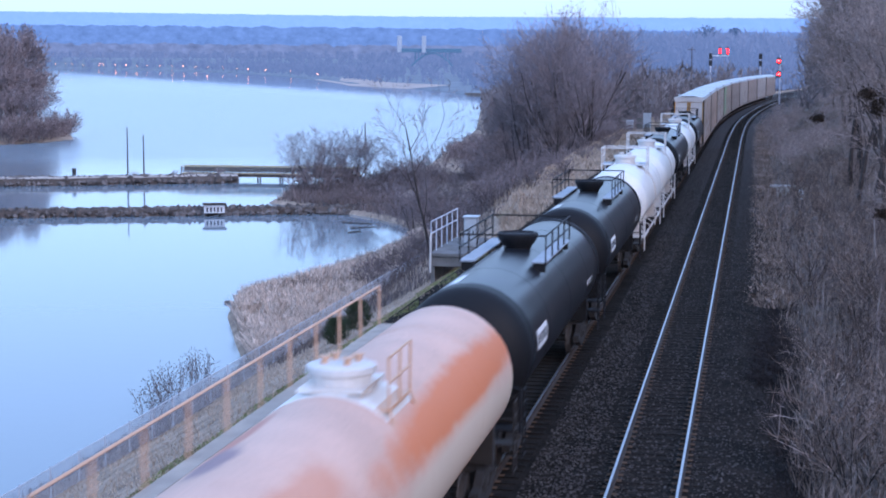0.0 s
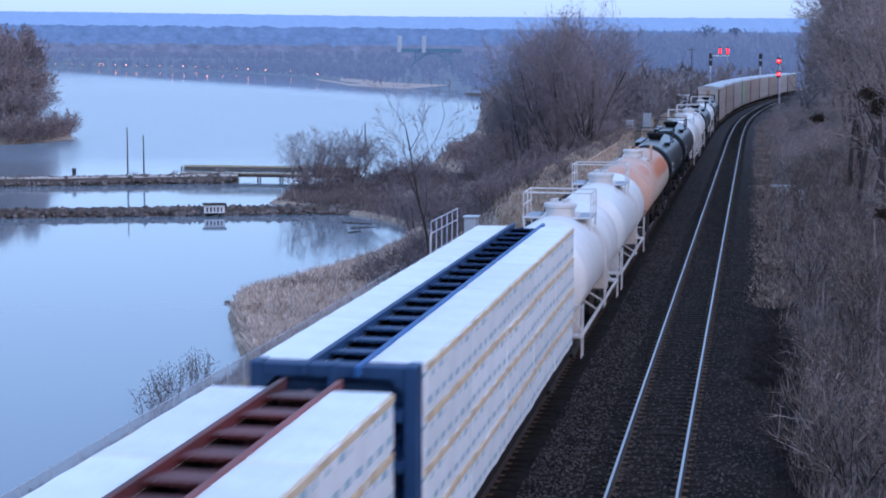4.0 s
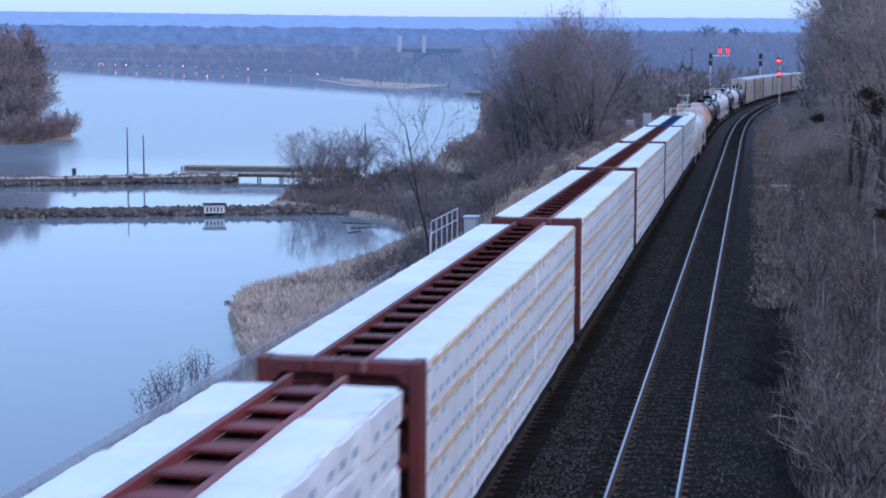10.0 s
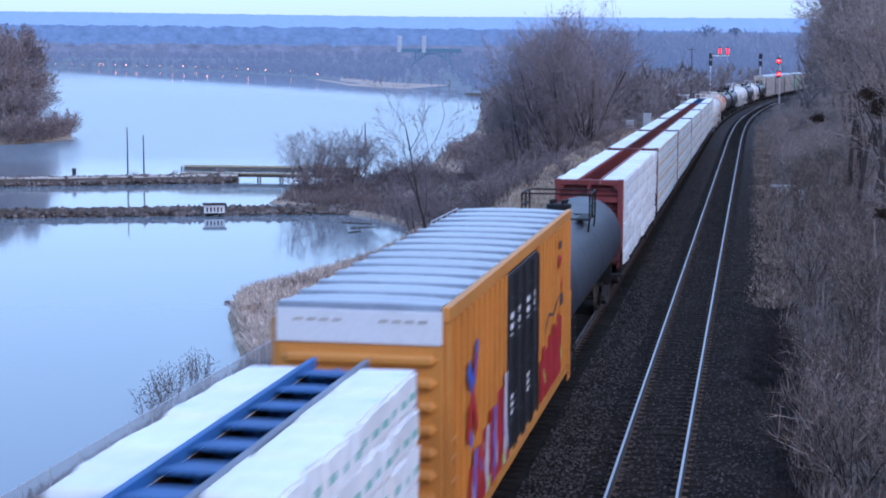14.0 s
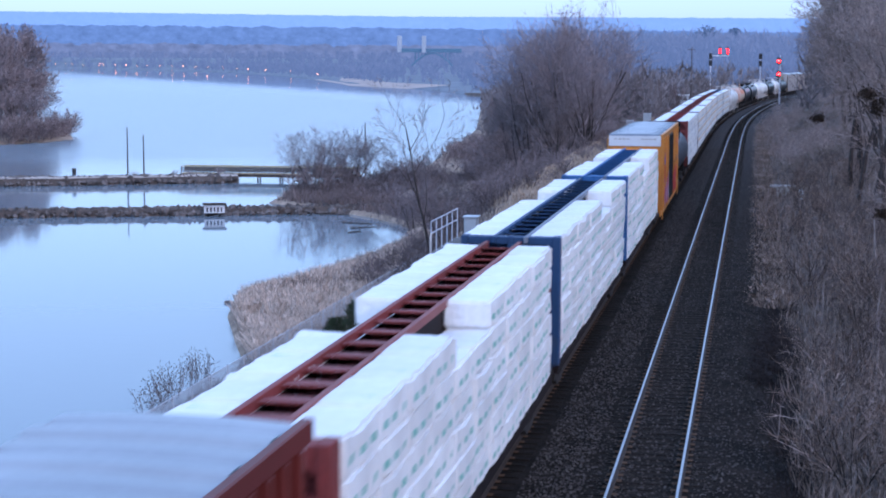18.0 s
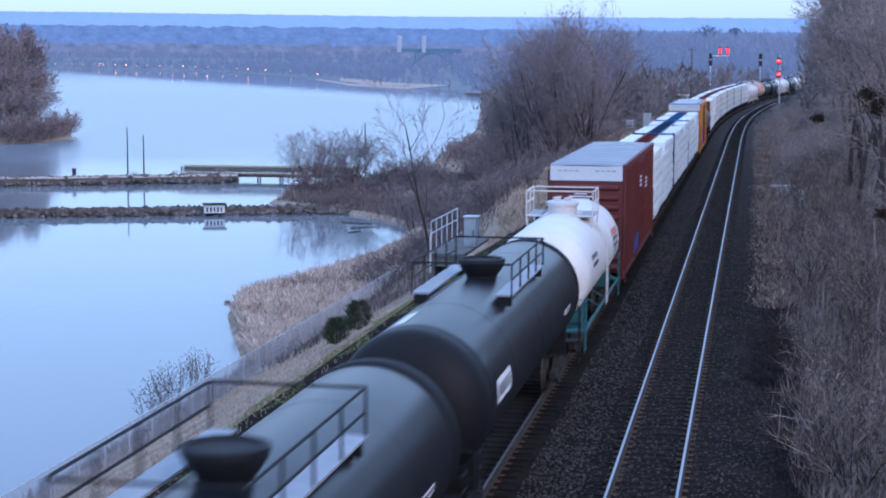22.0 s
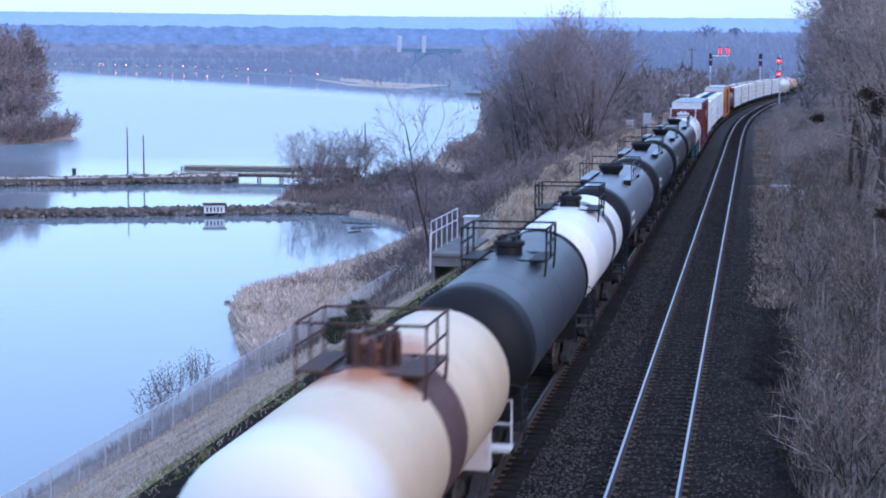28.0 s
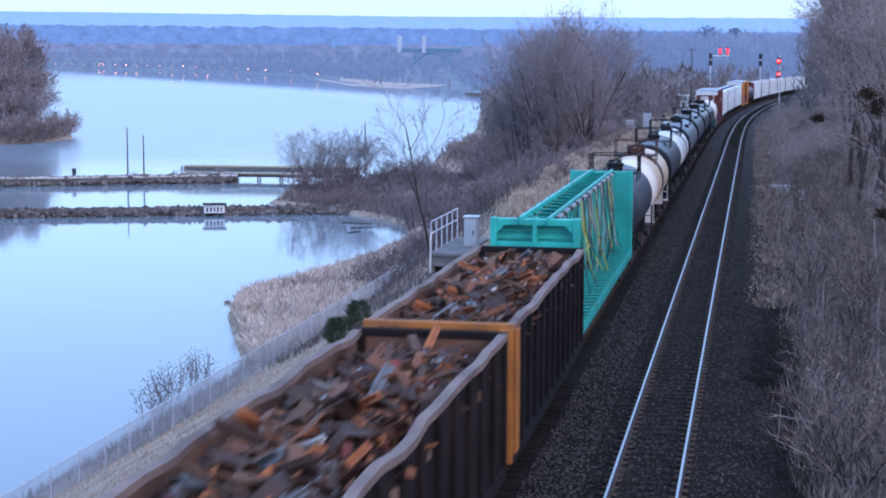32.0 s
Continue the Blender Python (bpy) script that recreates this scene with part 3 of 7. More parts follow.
# ---- tank cars ----
def tank_car(name, label, length, mat, steel, R=1.5, zc=2.6, style="black", head=None, bands=(), plate=True, sill=None, strip=None):
    car = empty(name)
    tagged(car, label, "tank car", "cars of the freight train")
    half = length / 2 - 1.05
    sill = sill or steel
    prof = [(-half + 0.75 * (1 - math.sqrt(max(0, 1 - (r / R) ** 2.2))), r) for r in (0.0005, 0.35 * R, 0.6 * R, 0.78 * R, 0.9 * R, 0.96 * R, 0.99 * R, R)]
    n_side = [(-half + 0.75 + (2 * half - 1.5) * k / 6, R) for k in range(1, 6)]
    full = prof + n_side + [(-d, r) for d, r in prof[::-1]]
    part("tank", lathe(full, "y", (0, 0, zc), 40), mat, car, smooth=True)
    if head:
        for s in (-1, 1):
            hp = [(s * d * 1.0 - s * 0.012, r + 0.012) for d, r in prof] + [(s * (-half + 1.35), R + 0.012), (s * (-half + 1.35), R - 0.02)]
            part("tank_head", lathe(hp, "y", (0, 0, zc), 40), head, car, "painted tank head", smooth=True)
    for y0, y1, bmat, blabel in bands:
        part("tank_band", lathe([(y0, R - 0.02), (y0, R + 0.008), (y1, R + 0.008), (y1, R - 0.02)], "y", (0, 0, zc), 40), bmat, car, blabel, smooth=False)
    for y in (-half * 0.52, 0.0, half * 0.52) if length > 16 else (-half * 0.45, half * 0.45):
        part("weld_ring", lathe([(y - 0.03, R - 0.01), (y, R + 0.006), (y + 0.03, R - 0.01)], "y", (0, 0, zc), 40), mat, car, smooth=True)
    # underframe
    for s in (-1, 1):
        bm = bmesh.new()
        add_box(bm, -0.22, 0.22, s * (half - 2.6) if s > 0 else -(half + 0.3), half + 0.3 if s > 0 else s * (half - 2.6), 0.7, 1.12)
        part("stub_sill", bm, sill, car)
        bm = bmesh.new()
        y = s * (half - 1.35)
        add_box(bm, -1.2, 1.2, y - 0.16, y + 0.16, 0.9, 1.75)
        part("saddle", bm, sill, car)
        bm = bmesh.new()
        ye = s * (half + 0.28)
        add_box(bm, -1.45, 1.45, min(ye, ye - s * 0.55), max(ye, ye - s * 0.55), 1.0, 1.06)
        part("end_platform", bm, BLACKSTEEL if style == "black" else sill, car)
        runs = [[(-1.4, ye, 1.03), (-1.4, ye, 2.0), (-0.9, ye, 2.1), (0.9, ye, 2.1), (1.4, ye, 2.0), (1.4, ye, 1.03)], [(-1.4, ye, 1.5), (1.4, ye, 1.5)]]
        part("end_handrail", tube(*runs, r=0.024), sill, car)
        for x in (-1.45, 1.45) if style != "rust" else ():
            runs = [[(x, ye - s * 0.05, 0.4), (x, ye - s * 0.05, 2.0)], [(x, ye - s * 0.5, 0.4), (x, ye - s * 0.5, 2.0)]] + [[(x, ye - s * 0.05, z), (x, ye - s * 0.5, z)] for z in (0.45, 0.75, 1.05, 1.35, 1.65, 1.95)]
            part("corner_ladder", tube(*runs, r=0.02, sides=5), sill, car)
    if style == "white" and mat is not ORANGE:
        for x in (-1.42, 1.42):
            part("side_sill", box(x - 0.04, x + 0.04, -half - 0.2, half + 0.2, 0.98, 1.08, 0.015), sill, car)
            runs = [[(x, -half + 0.8, 1.0), (x * 0.7, -half + 0.8, 1.5)], [(x, half - 0.8, 1.0), (x * 0.7, half - 0.8, 1.5)], [(x, -1, 1.0), (x * 0.55, -1, 1.4)], [(x, 1, 1.0), (x * 0.55, 1, 1.4)]]
            for run in runs:
                part("sill_brace", tube(run, r=0.032, sides=5), sill, car)
    part("bottom_outlet", lathe([(0.62, 0.16), (0.7, 0.2), (1.15, 0.22)], "z", (0, 0, 0), 12), steel, car)
    # top fittings
    top = zc + R
    if style == "black":
        part("manway_dome", lathe([(top - 0.12, 0.36), (top + 0.02, 0.38), (top + 0.12, 0.46), (top + 0.23, 0.53), (top + 0.32, 0.57), (top + 0.40, 0.57), (top + 0.42, 0.50), (top + 0.36, 0.45), (top + 0.36, 0.001)], "z", (0, 0, 0), 24), steel, car, "black bowl-shaped valve housing", smooth=False)
        L = 2.8
        for x in (-0.95, 0.95):
            part("walkway", box(x - 0.2, x + 0.2, -L, L, top - 0.10, top - 0.06), GRATING, car, "pale metal grating walkway")
            part("walkway_bracket", box(x - 0.16, x + 0.16, -L + 0.1, -L + 0.22, top - 0.34, top - 0.10), steel, car)
            part("walkway_bracket", box(x - 0.16, x + 0.16, L - 0.22, L - 0.1, top - 0.34, top - 0.10), steel, car)
            xo = x + (0.18 if x > 0 else -0.18)
            runs = [[(xo, -L, top - 0.1), (xo, -L, top + 0.62), (xo, L, top + 0.62), (xo, L, top - 0.1)]] + [[(xo, y, top - 0.1), (xo, y, top + 0.62)] for y in (-1.4, 0, 1.4)] + [[(xo, -L, top + 0.28), (xo, L, top + 0.28)]]
            part("handrail", tube(*runs, r=0.024, sides=5), steel, car)
        for y in (-L, L):
            part("end_rail", tube([(-1.13, y, top + 0.62), (1.13, y, top + 0.62)], r=0.024, sides=5), steel, car)
        if strip:
            part("reflective_strip", lathe([(-half + 1.8, R + 0.008), (-half + 3.3, R + 0.008)], "y", (0, 0, zc), 3, 0.17, -0.42), strip, car, "painted marking panel")
    else:
        rr = {"white": 0.5, "rust": 0.3}.get(style, 0.36)
        part("manway_dome", lathe([(top - 0.15, rr), (top + 0.2, rr), (top + 0.24, rr + 0.06), (top + 0.34, rr + 0.06), (top + 0.38, rr * 0.9), (top + 0.38, 0.001)], "z", (0, 0, 0), 20), {"white": WHITESTEEL, "rust": RUSTSTAIN}.get(style, steel), car, "round valve housing with lid")
        for k in range(4):
            a = 0.6 + 1.57 * k
            part("valve", lathe([(top + 0.3, 0.06), (top + 0.46, 0.06), (top + 0.47, 0.1), (top + 0.5, 0.1)], "z", (0.28 * math.cos(a), 0.28 * math.sin(a), 0), 8), steel, car)
        L, W = (0.95, 1.12) if mat is not ORANGE else (0.8, 0.95)
        zp = top + (0.02 if mat is not ORANGE else -0.12)
        for x in (-1, 1) if mat is not ORANGE else (1,):
            part("walkway", box(min(x * W, x * (W - 0.45)), max(x * W, x * (W - 0.45)), -L, L, zp - 0.12, zp - 0.06), GRATING if style == "white" and mat is not ORANGE else steel, car)
            runs = [[(x * W, -L, zp - 0.1), (x * W, -L, zp + 0.75), (x * W, L, zp + 0.75), (x * W, L, zp - 0.1)], [(x * W, -L, zp + 0.35), (x * W, L, zp + 0.35)], [(x * W, 0, zp - 0.1), (x * W, 0, zp + 0.75)]]
            part("handrail", tube(*runs, r=0.038 if style == "dark" else 0.026, sides=6), steel, car)
            for yy in (-L, L):
                part("walkway_bracket", tube([(x * W, yy, zp - 0.1), (x * 0.72 * R, yy, zc + 0.66 * R)], r=0.03, sides=4), steel, car)
            runs = [[(x * (R + 0.05), yy, 1.0), (x * (R + 0.05), yy, zc)] + [(x * (R + 0.05) * math.cos(a), yy, zc + (R + 0.05) * math.sin(a)) for a in (0.3, 0.55, 0.75)] for yy in (-0.25, 0.25)] + [[(x * (R + 0.05), -0.25, z), (x * (R + 0.05), 0.25, z)] for z in (1.2, 1.5, 1.8, 2.1, 2.4)]
            if style == "white" and mat is not ORANGE:
                part("side_ladder", tube(*runs, r=0.02, sides=5), steel, car)
        for y in (-L, L) if mat is not ORANGE else ():
            part("end_rail", tube([(-W, y, zp + 0.75), (W, y, zp + 0.75)], [(-W, y, zp - 0.08), (W, y, zp - 0.08)], r=0.028, sides=6), steel, car)
    if plate:
        for y0, y1, a0, a1, pm in ((-half + 1.9, -half + 3.7, 1.5, 0.32, DECAL if style == "black" else DECALDARK), (half * 0.5, half * 0.5 + 1.4, 1.62, 0.1, DECAL if style == "black" else DECALDARK)):
            for sgn in (-1, 1):
                if pm is DECALDARK:
                    for k in range(2):
                        for j in range(5):
                            yy = y0 + 0.36 * j
                            part("lettering", lathe([(yy, R + 0.009), (yy + 0.22, R + 0.009)], "y", (0, 0, zc), 2, 0.09, sgn * (a0 - 0.22 + 0.16 * k) - 0.045), pm, car)
                else:
                    part("lettering_panel", lathe([(y0, R + 0.009), (y1, R + 0.009)], "y", (0, 0, zc), 4, a1, sgn * a0 - a1 / 2), pm, car, "white lettering panel")
                    for j in range(5):
                        yy = y0 + 0.15 + (y1 - y0) * 0.18 * j
                        part("lettering", lathe([(yy, R + 0.014), (yy + (y1 - y0) * 0.11, R + 0.014)], "y", (0, 0, zc), 2, a1 * 0.5, sgn * a0 - a1 * 0.25), DECALDARK, car)
    running_gear(car, length, 2.55)
    return car


def tanks():
    black = tank_car("tank_car", "black railway tank car with bowl-shaped dome and grey top walkways", 20.2, BLACK, BLACKSTEEL, head=HEADBLACK, strip=DECAL)
    couple(black, 76, 55.5)
    for f, r in ((55.5, 35.2), (128.5, 109.5), (166, 147), (-306, -325.8), (-325.8, -345.6)):
        couple(copy_thing(black, Matrix()), f, r)
    steel_grey = tank_car("tank_car", "blue-grey railway tank car with black heads and grey top walkways", 20.3, STEELGREY, BLACKSTEEL, head=HEADBLACK, strip=DECAL)
    couple(steel_grey, -365.7, -386.5)
    dull = tank_car("tank_car", "dull dark grey tank car with black heads and a yellow marking", 20.1, DULLGREY, BLACKSTEEL, head=HEADBLACK, strip=YELLOWDECAL)
    couple(dull, -345.6, -365.7)
    white = tank_car("tank_car", "white railway tank car with white railed platform and side sills", 15.1, WHITE, WHITESTEEL, style="white", plate=False)
    couple(white, 13.8, -1.4)
    for f, r in ((-1.4, -16.4), (92.7, 76), (109.5, 92.7), (147, 128.5)):
        couple(copy_thing(white, Matrix()), f, r)
    orange = tank_car("tank_car", "faded orange and pink tank car stained with rust, on the railway", 21.2, ORANGE, ORANGESTEEL, style="white", plate=False, sill=TRUCKSTEEL)
    part("side_walkway", box(-1.70, -1.40, -8.0, 10.3, 3.38, 3.43), material("dusty_tan_walkway_paint", (0.36, 0.29, 0.24), 0.7, spread=0.3, scale=2), orange, "long dusty tan side walkway")
    runs = [[(-1.69, -7.9, 4.28), (-1.69, 10.2, 4.28)]] + [[(-1.69, -7.9 + 1.81 * k, 3.4), (-1.69, -7.9 + 1.81 * k, 4.28)] for k in range(11)]
    part("side_handrail", tube(*runs, r=0.026, sides=5), ORANGESTEEL, orange)
    for k in range(8):
        y = -7.8 + 2.4 * k
        part("walkway_bracket", tube([(-1.66, y, 3.38), (-1.36, y, 2.95)], r=0.03, sides=4), ORANGESTEEL, orange)
    part("dome_deck", box(-0.55, 0.5, -0.7, 0.9, 4.1, 4.15), WHITE, orange, "white platform round the dome")
    part("white_saddle_band", lathe([(-0.9, 1.49), (-0.9, 1.508), (0.9, 1.508), (0.9, 1.49)], "y", (0, 0, 2.6), 24, 2.0, -1.3), WHITE, orange)
    couple(orange, 36.0, 14.6)
    dark = tank_car("tank_car", "dark slate grey tank car with black top railings, yellow markings", 19.0, SLATE, BLACKSTEEL, style="dark", plate=False, bands=((-0.12, 0.12, GREY, "darker weld band"),))
    for y in (-5.5, -2.5, 4.5):
        part("yellow_marking", lathe([(y, 1.509), (y + 0.25, 1.509)], "y", (0, 0, 2.6), 3, 0.3, 1.9), YELLOWDECAL, dark)
        part("yellow_marking", lathe([(y, 1.509), (y + 0.25, 1.509)], "y", (0, 0, 2.6), 3, 0.3, -2.2), YELLOWDECAL, dark)
    couple(dark, -161.1, -180.3)
    small = tank_car("tank_car", "white tank car with dark lettering and teal underframe", 14.6, WHITE, WHITESTEEL, style="white", plate=True, sill=TEALSTEEL)
    for sgn in (-1, 1):
        part("red_marking", lathe([(3.0, 1.509), (4.8, 1.509)], "y", (0, 0, 2.6), 3, 0.16, sgn * 1.25 - 0.08), material("faded_red_stripe_paint", (0.6, 0.2, 0.18), 0.6), small)
        part("blue_marking", lathe([(4.0, 1.509), (4.5, 1.509)], "y", (0, 0, 2.6), 3, 0.3, sgn * 1.75 - 0.15), material("pale_blue_marking_paint", (0.25, 0.5, 0.7), 0.6), small)
    couple(small, -291.4, -306)
    banded = tank_car("tank_car", "white tank car with a broad dark band round its middle", 13.5, WHITE, BLACKSTEEL, style="dark", plate=False, bands=((0.7, 2.0, GREY, "broad dark grey band"),))
    couple(banded, -386.5, -399.9)
    grey = tank_car("tank_car", "dark grey tank car with a black head and yellow markings", 16.6, GREY, BLACKSTEEL, style="dark", plate=False, head=HEADBLACK)
    for y in (-5.0, -2.0, 1.0, 4.0):
        part("yellow_marking", lathe([(y, 1.509), (y + 0.22, 1.509)], "y", (0, 0, 2.6), 3, 0.28, 1.85), YELLOWDECAL, grey)
    couple(grey, -399.9, -416.5)
    cream = tank_car("tank_car", "cream tank car streaked with rust below its dome", 15.7, CREAM, WHITESTEEL, style="rust", plate=False, bands=((-0.75, 0.95, RUSTDARK, "band stained dark brown by rust"),))
    for ob in cream.children:
        if ob.name.split(".")[0] in ("walkway", "handrail", "end_rail", "valve", "walkway_bracket"):
            ob.data.materials[0] = VALVERUST
    for k in range(9):
        rnd = random.Random(k)
        a = k * 0.7
        part("valve", lathe([(4.0, 0.07), (4.25 + rnd.uniform(0, 0.25), 0.08), (4.55 + rnd.uniform(0, 0.1), 0.05)], "z", (0.42 * math.cos(a), 0.5 * math.sin(a), 0), 8), VALVERUST, cream)
    couple(cream, -416.5, -432.2)
    slate = tank_car("tank_car", "slate grey tank car with black dome and railings", 12.5, SLATE, BLACKSTEEL, style="dark", plate=False)
    couple(slate, -432.2, -444.6)


# ---- centre-beam flat cars ----
def centre_beam(name, label, length, mat, load=None, wrap=None, layers=4, seed=1, gaps=(), chord_mat=None):
    car = empty(name)
    tagged(car, label, "flat car", "cars of the freight train")
    rnd = random.Random(seed)
    half, W, H, deck = length / 2 - 0.65, 1.33, 4.55, 1.12
    bm = bmesh.new()
    add_box(bm, -0.4, 0.4, -half, half, 0.7, deck - 0.12)
    for x in (-W + 0.06, W - 0.06):
        add_box(bm, x - 0.07, x + 0.07, -half, half, deck - 0.26, deck - 0.02)
    # under a load the frame's colour carries the shade below the packs
    part("deck_frame", bm, mat if load is None else PACKSHADE, car)
    for i in range(int(2 * half / 0.8)):
        y = -half + 0.4 + i * 0.8
        for s in (-1, 1):
            bm = bmesh.new()
            vs = add_box(bm, 0.30, W, y - 0.19, y + 0.17, deck - 0.05, deck)
            for v in vs:
                v.co.z += 0.10 * (v.co.x / W) - (0.02 if v.co.y > y else 0)
                v.co.x *= s
            bmesh.ops.recalc_face_normals(bm, faces=bm.faces[:])
            if load is None:
                part("deck_riser", bm, mat, car)
            else:
                bm.free()
    # end bulkheads with sunk panels
    for s in (-1, 1):
        y0, y1 = (half - 0.32, half) if s > 0 else (-half, -half + 0.46)
        low = 0.14 if s > 0 and load else 0.0
        W, H = 1.33 - low * 0.5, 4.55 - low
        ym = y0 + 0.05 if s > 0 else y1 - 0.05
        b = part("bulkhead", box(-W + 0.12, W - 0.12, ym - 0.03, ym + 0.03, deck, H - 0.1), mat, car)
        for x in (-W + 0.09, 0, W - 0.09):
            part("bulkhead_post", box(x - 0.10 if x else -0.07, x + 0.10 if x else 0.07, y0, y1, deck - 0.1, H, 0.02), mat, b)
        for z in (H - 0.12, 3.75, 2.95, 2.15, 1.35):
            part("bulkhead_beam", box(-W + 0.19, W - 0.19, y0 + 0.03, y1 - 0.03, z - 0.1, z + 0.1, 0.015), mat, b)
        if s < 0:
            for z in (4.15, 3.95, 3.35, 2.55):
                part("bulkhead_rib", box(-W + 0.19, W - 0.19, y1 - 0.2, y1 - 0.08, z - 0.02, z + 0.02), mat, b)
        for x in (-1, 1):
            bm = bmesh.new()
            pts = [(x * (W - 0.19), H - 0.22), (x * (W - 0.19), H - 0.44), (x * (W - 0.41), H - 0.22)]
            f = [bm.verts.new((p[0], y0 + 0.04, p[1])) for p in pts]
            g = [bm.verts.new((p[0], y1 - 0.04, p[1])) for p in pts]
            bm.faces.new(f)
            bm.faces.new(g[::-1])
            for i in range(3):
                bm.faces.new((f[i], f[(i + 1) % 3], g[(i + 1) % 3], g[i]))
            bmesh.ops.recalc_face_normals(bm, faces=bm.faces[:])
            part("gusset", bm, mat, b)
    # the beam: two chords joined by plates like a ladder, posts and diagonals below
    W, H = 1.33, 4.55
    for x in (-0.43, 0.43):
        part("top_chord", box(x - 0.05, x + 0.05, -half - 0.1, half + 0.1, H - 0.17, H + (0.0 if load else 0.05), 0.012), mat if chord_mat is None or x < 0 else chord_mat, car)
    n = int(2 * half / 1.25)
    pitch = (2 * half - 1.2) / n
    for i in range(n + 1):
        y = -half + 0.6 + i * pitch
        bm = bmesh.new()
        hw = 0.47 if load else 0.5
        vs = add_box(bm, -0.375, 0.375, y - hw, y + hw, H - 0.13, H - 0.09)
        for v in vs:
            v.co.z -= 0.055 * (v.co.y - y) / hw
        add_box(bm, -0.36, 0.36, y + hw - 0.05, y + hw - 0.01, H - 0.36, H - 0.20)
        part("beam_plate", bm, mat, car)
        for x in (-0.36, 0.36) if load is None else ((0,)):
            part("beam_post", box(x - 0.06, x + 0.06, y - 0.1, y + 0.1, deck, H - 0.2), mat, car)
    if load:
        # dark webs and an added sheet paint the deep shade between the rungs
        for x in (-0.39, 0.39):
            part("beam_web", box(x - 0.01, x + 0.01, -half + 0.4, half - 0.4, deck, H - 0.19), PACKSHADE, car)
        part("gap_shade_sheet", box(-0.38, 0.38, -half + 0.4, half - 0.4, H - 0.66, H - 0.62), PACKSHADE, car)
    if load is None:
        for i in range(n):
            y = -half + 0.6 + i * pitch
            for x in (-0.4, 0.4):
                a, b = ((y, 1.25), (y + pitch, H - 0.3)) if (i % 2) == 0 else ((y + pitch, 1.25), (y, H - 0.3))
                bm = bmesh.new()
                add_tube(bm, [(x, a[0], a[1]), (x, b[0], b[1])], 0.085, 4)
                part("diagonal", bm, mat, car)
        for i in range(n * 2):
            for s in (-1, 1):
                y = -half + 0.6 + pitch * (i + 0.5) / 2
                part("winch", box(s * 0.56 - 0.07, s * 0.56 + 0.07, y - 0.09, y + 0.09, H - 0.14, H - 0.01, 0.02), GRATING if i % 3 else BLACKSTEEL, car)
        for i in range(44):
            y = -half + 1.0 + rnd.random() ** (0.5 if i > 18 else 1.0) * (2 * half - 2.2)
            m = STRAPYELLOW if i in (6, 24, 31, 38, 43) else rnd.choice((STRAPGREY, STRAPDARK, STRAPDARK, TEALDARK))
            low = deck + 0.15 + rnd.random() ** 2 * 1.8
            pts = [(0.5, y, H - 0.1), (0.53 + rnd.random() * 0.12, y + rnd.uniform(-0.15, 0.2), 3.4), (0.56 + rnd.random() * 0.3, y + rnd.uniform(-0.5, 0.6), 0.5 * (3.0 + low)), (0.55 + rnd.random() * 0.55, y + rnd.uniform(-1.1, 1.2), low)]
            for s in (-1, 1):
                bm = bmesh.new()
                add_tube(bm, [(p[0] * s, p[1], p[2]) for p in pts], rnd.uniform(0.012, 0.023), 4)
                part("hanging_strap", bm, m, car, "slack strap hanging from the beam")
        # the panel's darker teal paints the shaded depth between the posts
        for s in (-1, 1):
            part("side_panel", box(s * 0.30 - 0.01, s * 0.30 + 0.01, -half + 0.5, half - 0.5, deck, 3.4), TEALDARK, car)
        running_gear(car, length, 3.2)
        return car
    # wrapped lumber packs
    n_st = load
    step = (2 * half - 0.95) / n_st
    rows = layers
    hgt = (H - 0.02 - deck - 0.02) / rows
    packs = []
    for q in range(3):
        bm = bmesh.new()
        add_box(bm, -0.41, 0.55, -step / 2 + 0.02, step / 2 - 0.02, 0, hgt - 0.012)
        bmesh.ops.bevel(bm, geom=bm.edges[:], offset=0.035 if layers == 4 else 0.05, segments=2, affect="EDGES")
        bmesh.ops.subdivide_edges(bm, edges=[e for e in bm.edges if abs(e.verts[0].co.y - e.verts[1].co.y) > 0.8], cuts=14 if layers == 4 else 7)
        for v in bm.verts:
            k, f = (0.022, 2.6) if layers == 4 else (0.06, 3.3)
            out = 1.0 if v.co.x > 0.3 else 0.3
            v.co += Vector((noise.noise(v.co * f + Vector((seed + q * 7, 0, 0))) * out, 0, noise.noise(v.co * f * 0.8 + Vector((0, seed + q * 5, 5))) * out)) * k
        packs.append(mesh_of("lumber_pack", bm, wrap, False))
    strip = mesh_of("timber_spacer", box(-0.4, 0.562, -step / 2 + 0.06, step / 2 - 0.06, 0, 0.10), TIMBERBAND)
    for i in range(n_st):
        y = -half + 0.475 + step * (i + 0.5)
        for s in (-1, 1):
            drop = rnd.choice((0, 0, 0.03))
            for k in range(rows):
                if (i, k) in gaps:
                    continue
                z = deck + 0.02 + k * hgt
                jx = rnd.uniform(-0.015, 0.015) if layers == 4 else rnd.uniform(-0.05, 0.04)
                p = put("lumber_pack", rnd.choice(packs), car, pose(s * (0.84 + jx), y + rnd.uniform(-0.02, 0.02), z, 0, 0, 180 if s < 0 else 0), "lumber pack in white wrap")
                if layers == 4:
                    put("timber_spacer", strip, p, pose(0, 0, hgt - 0.14), "pale timber spacer")
    running_gear(car, length, 3.2)
    return car


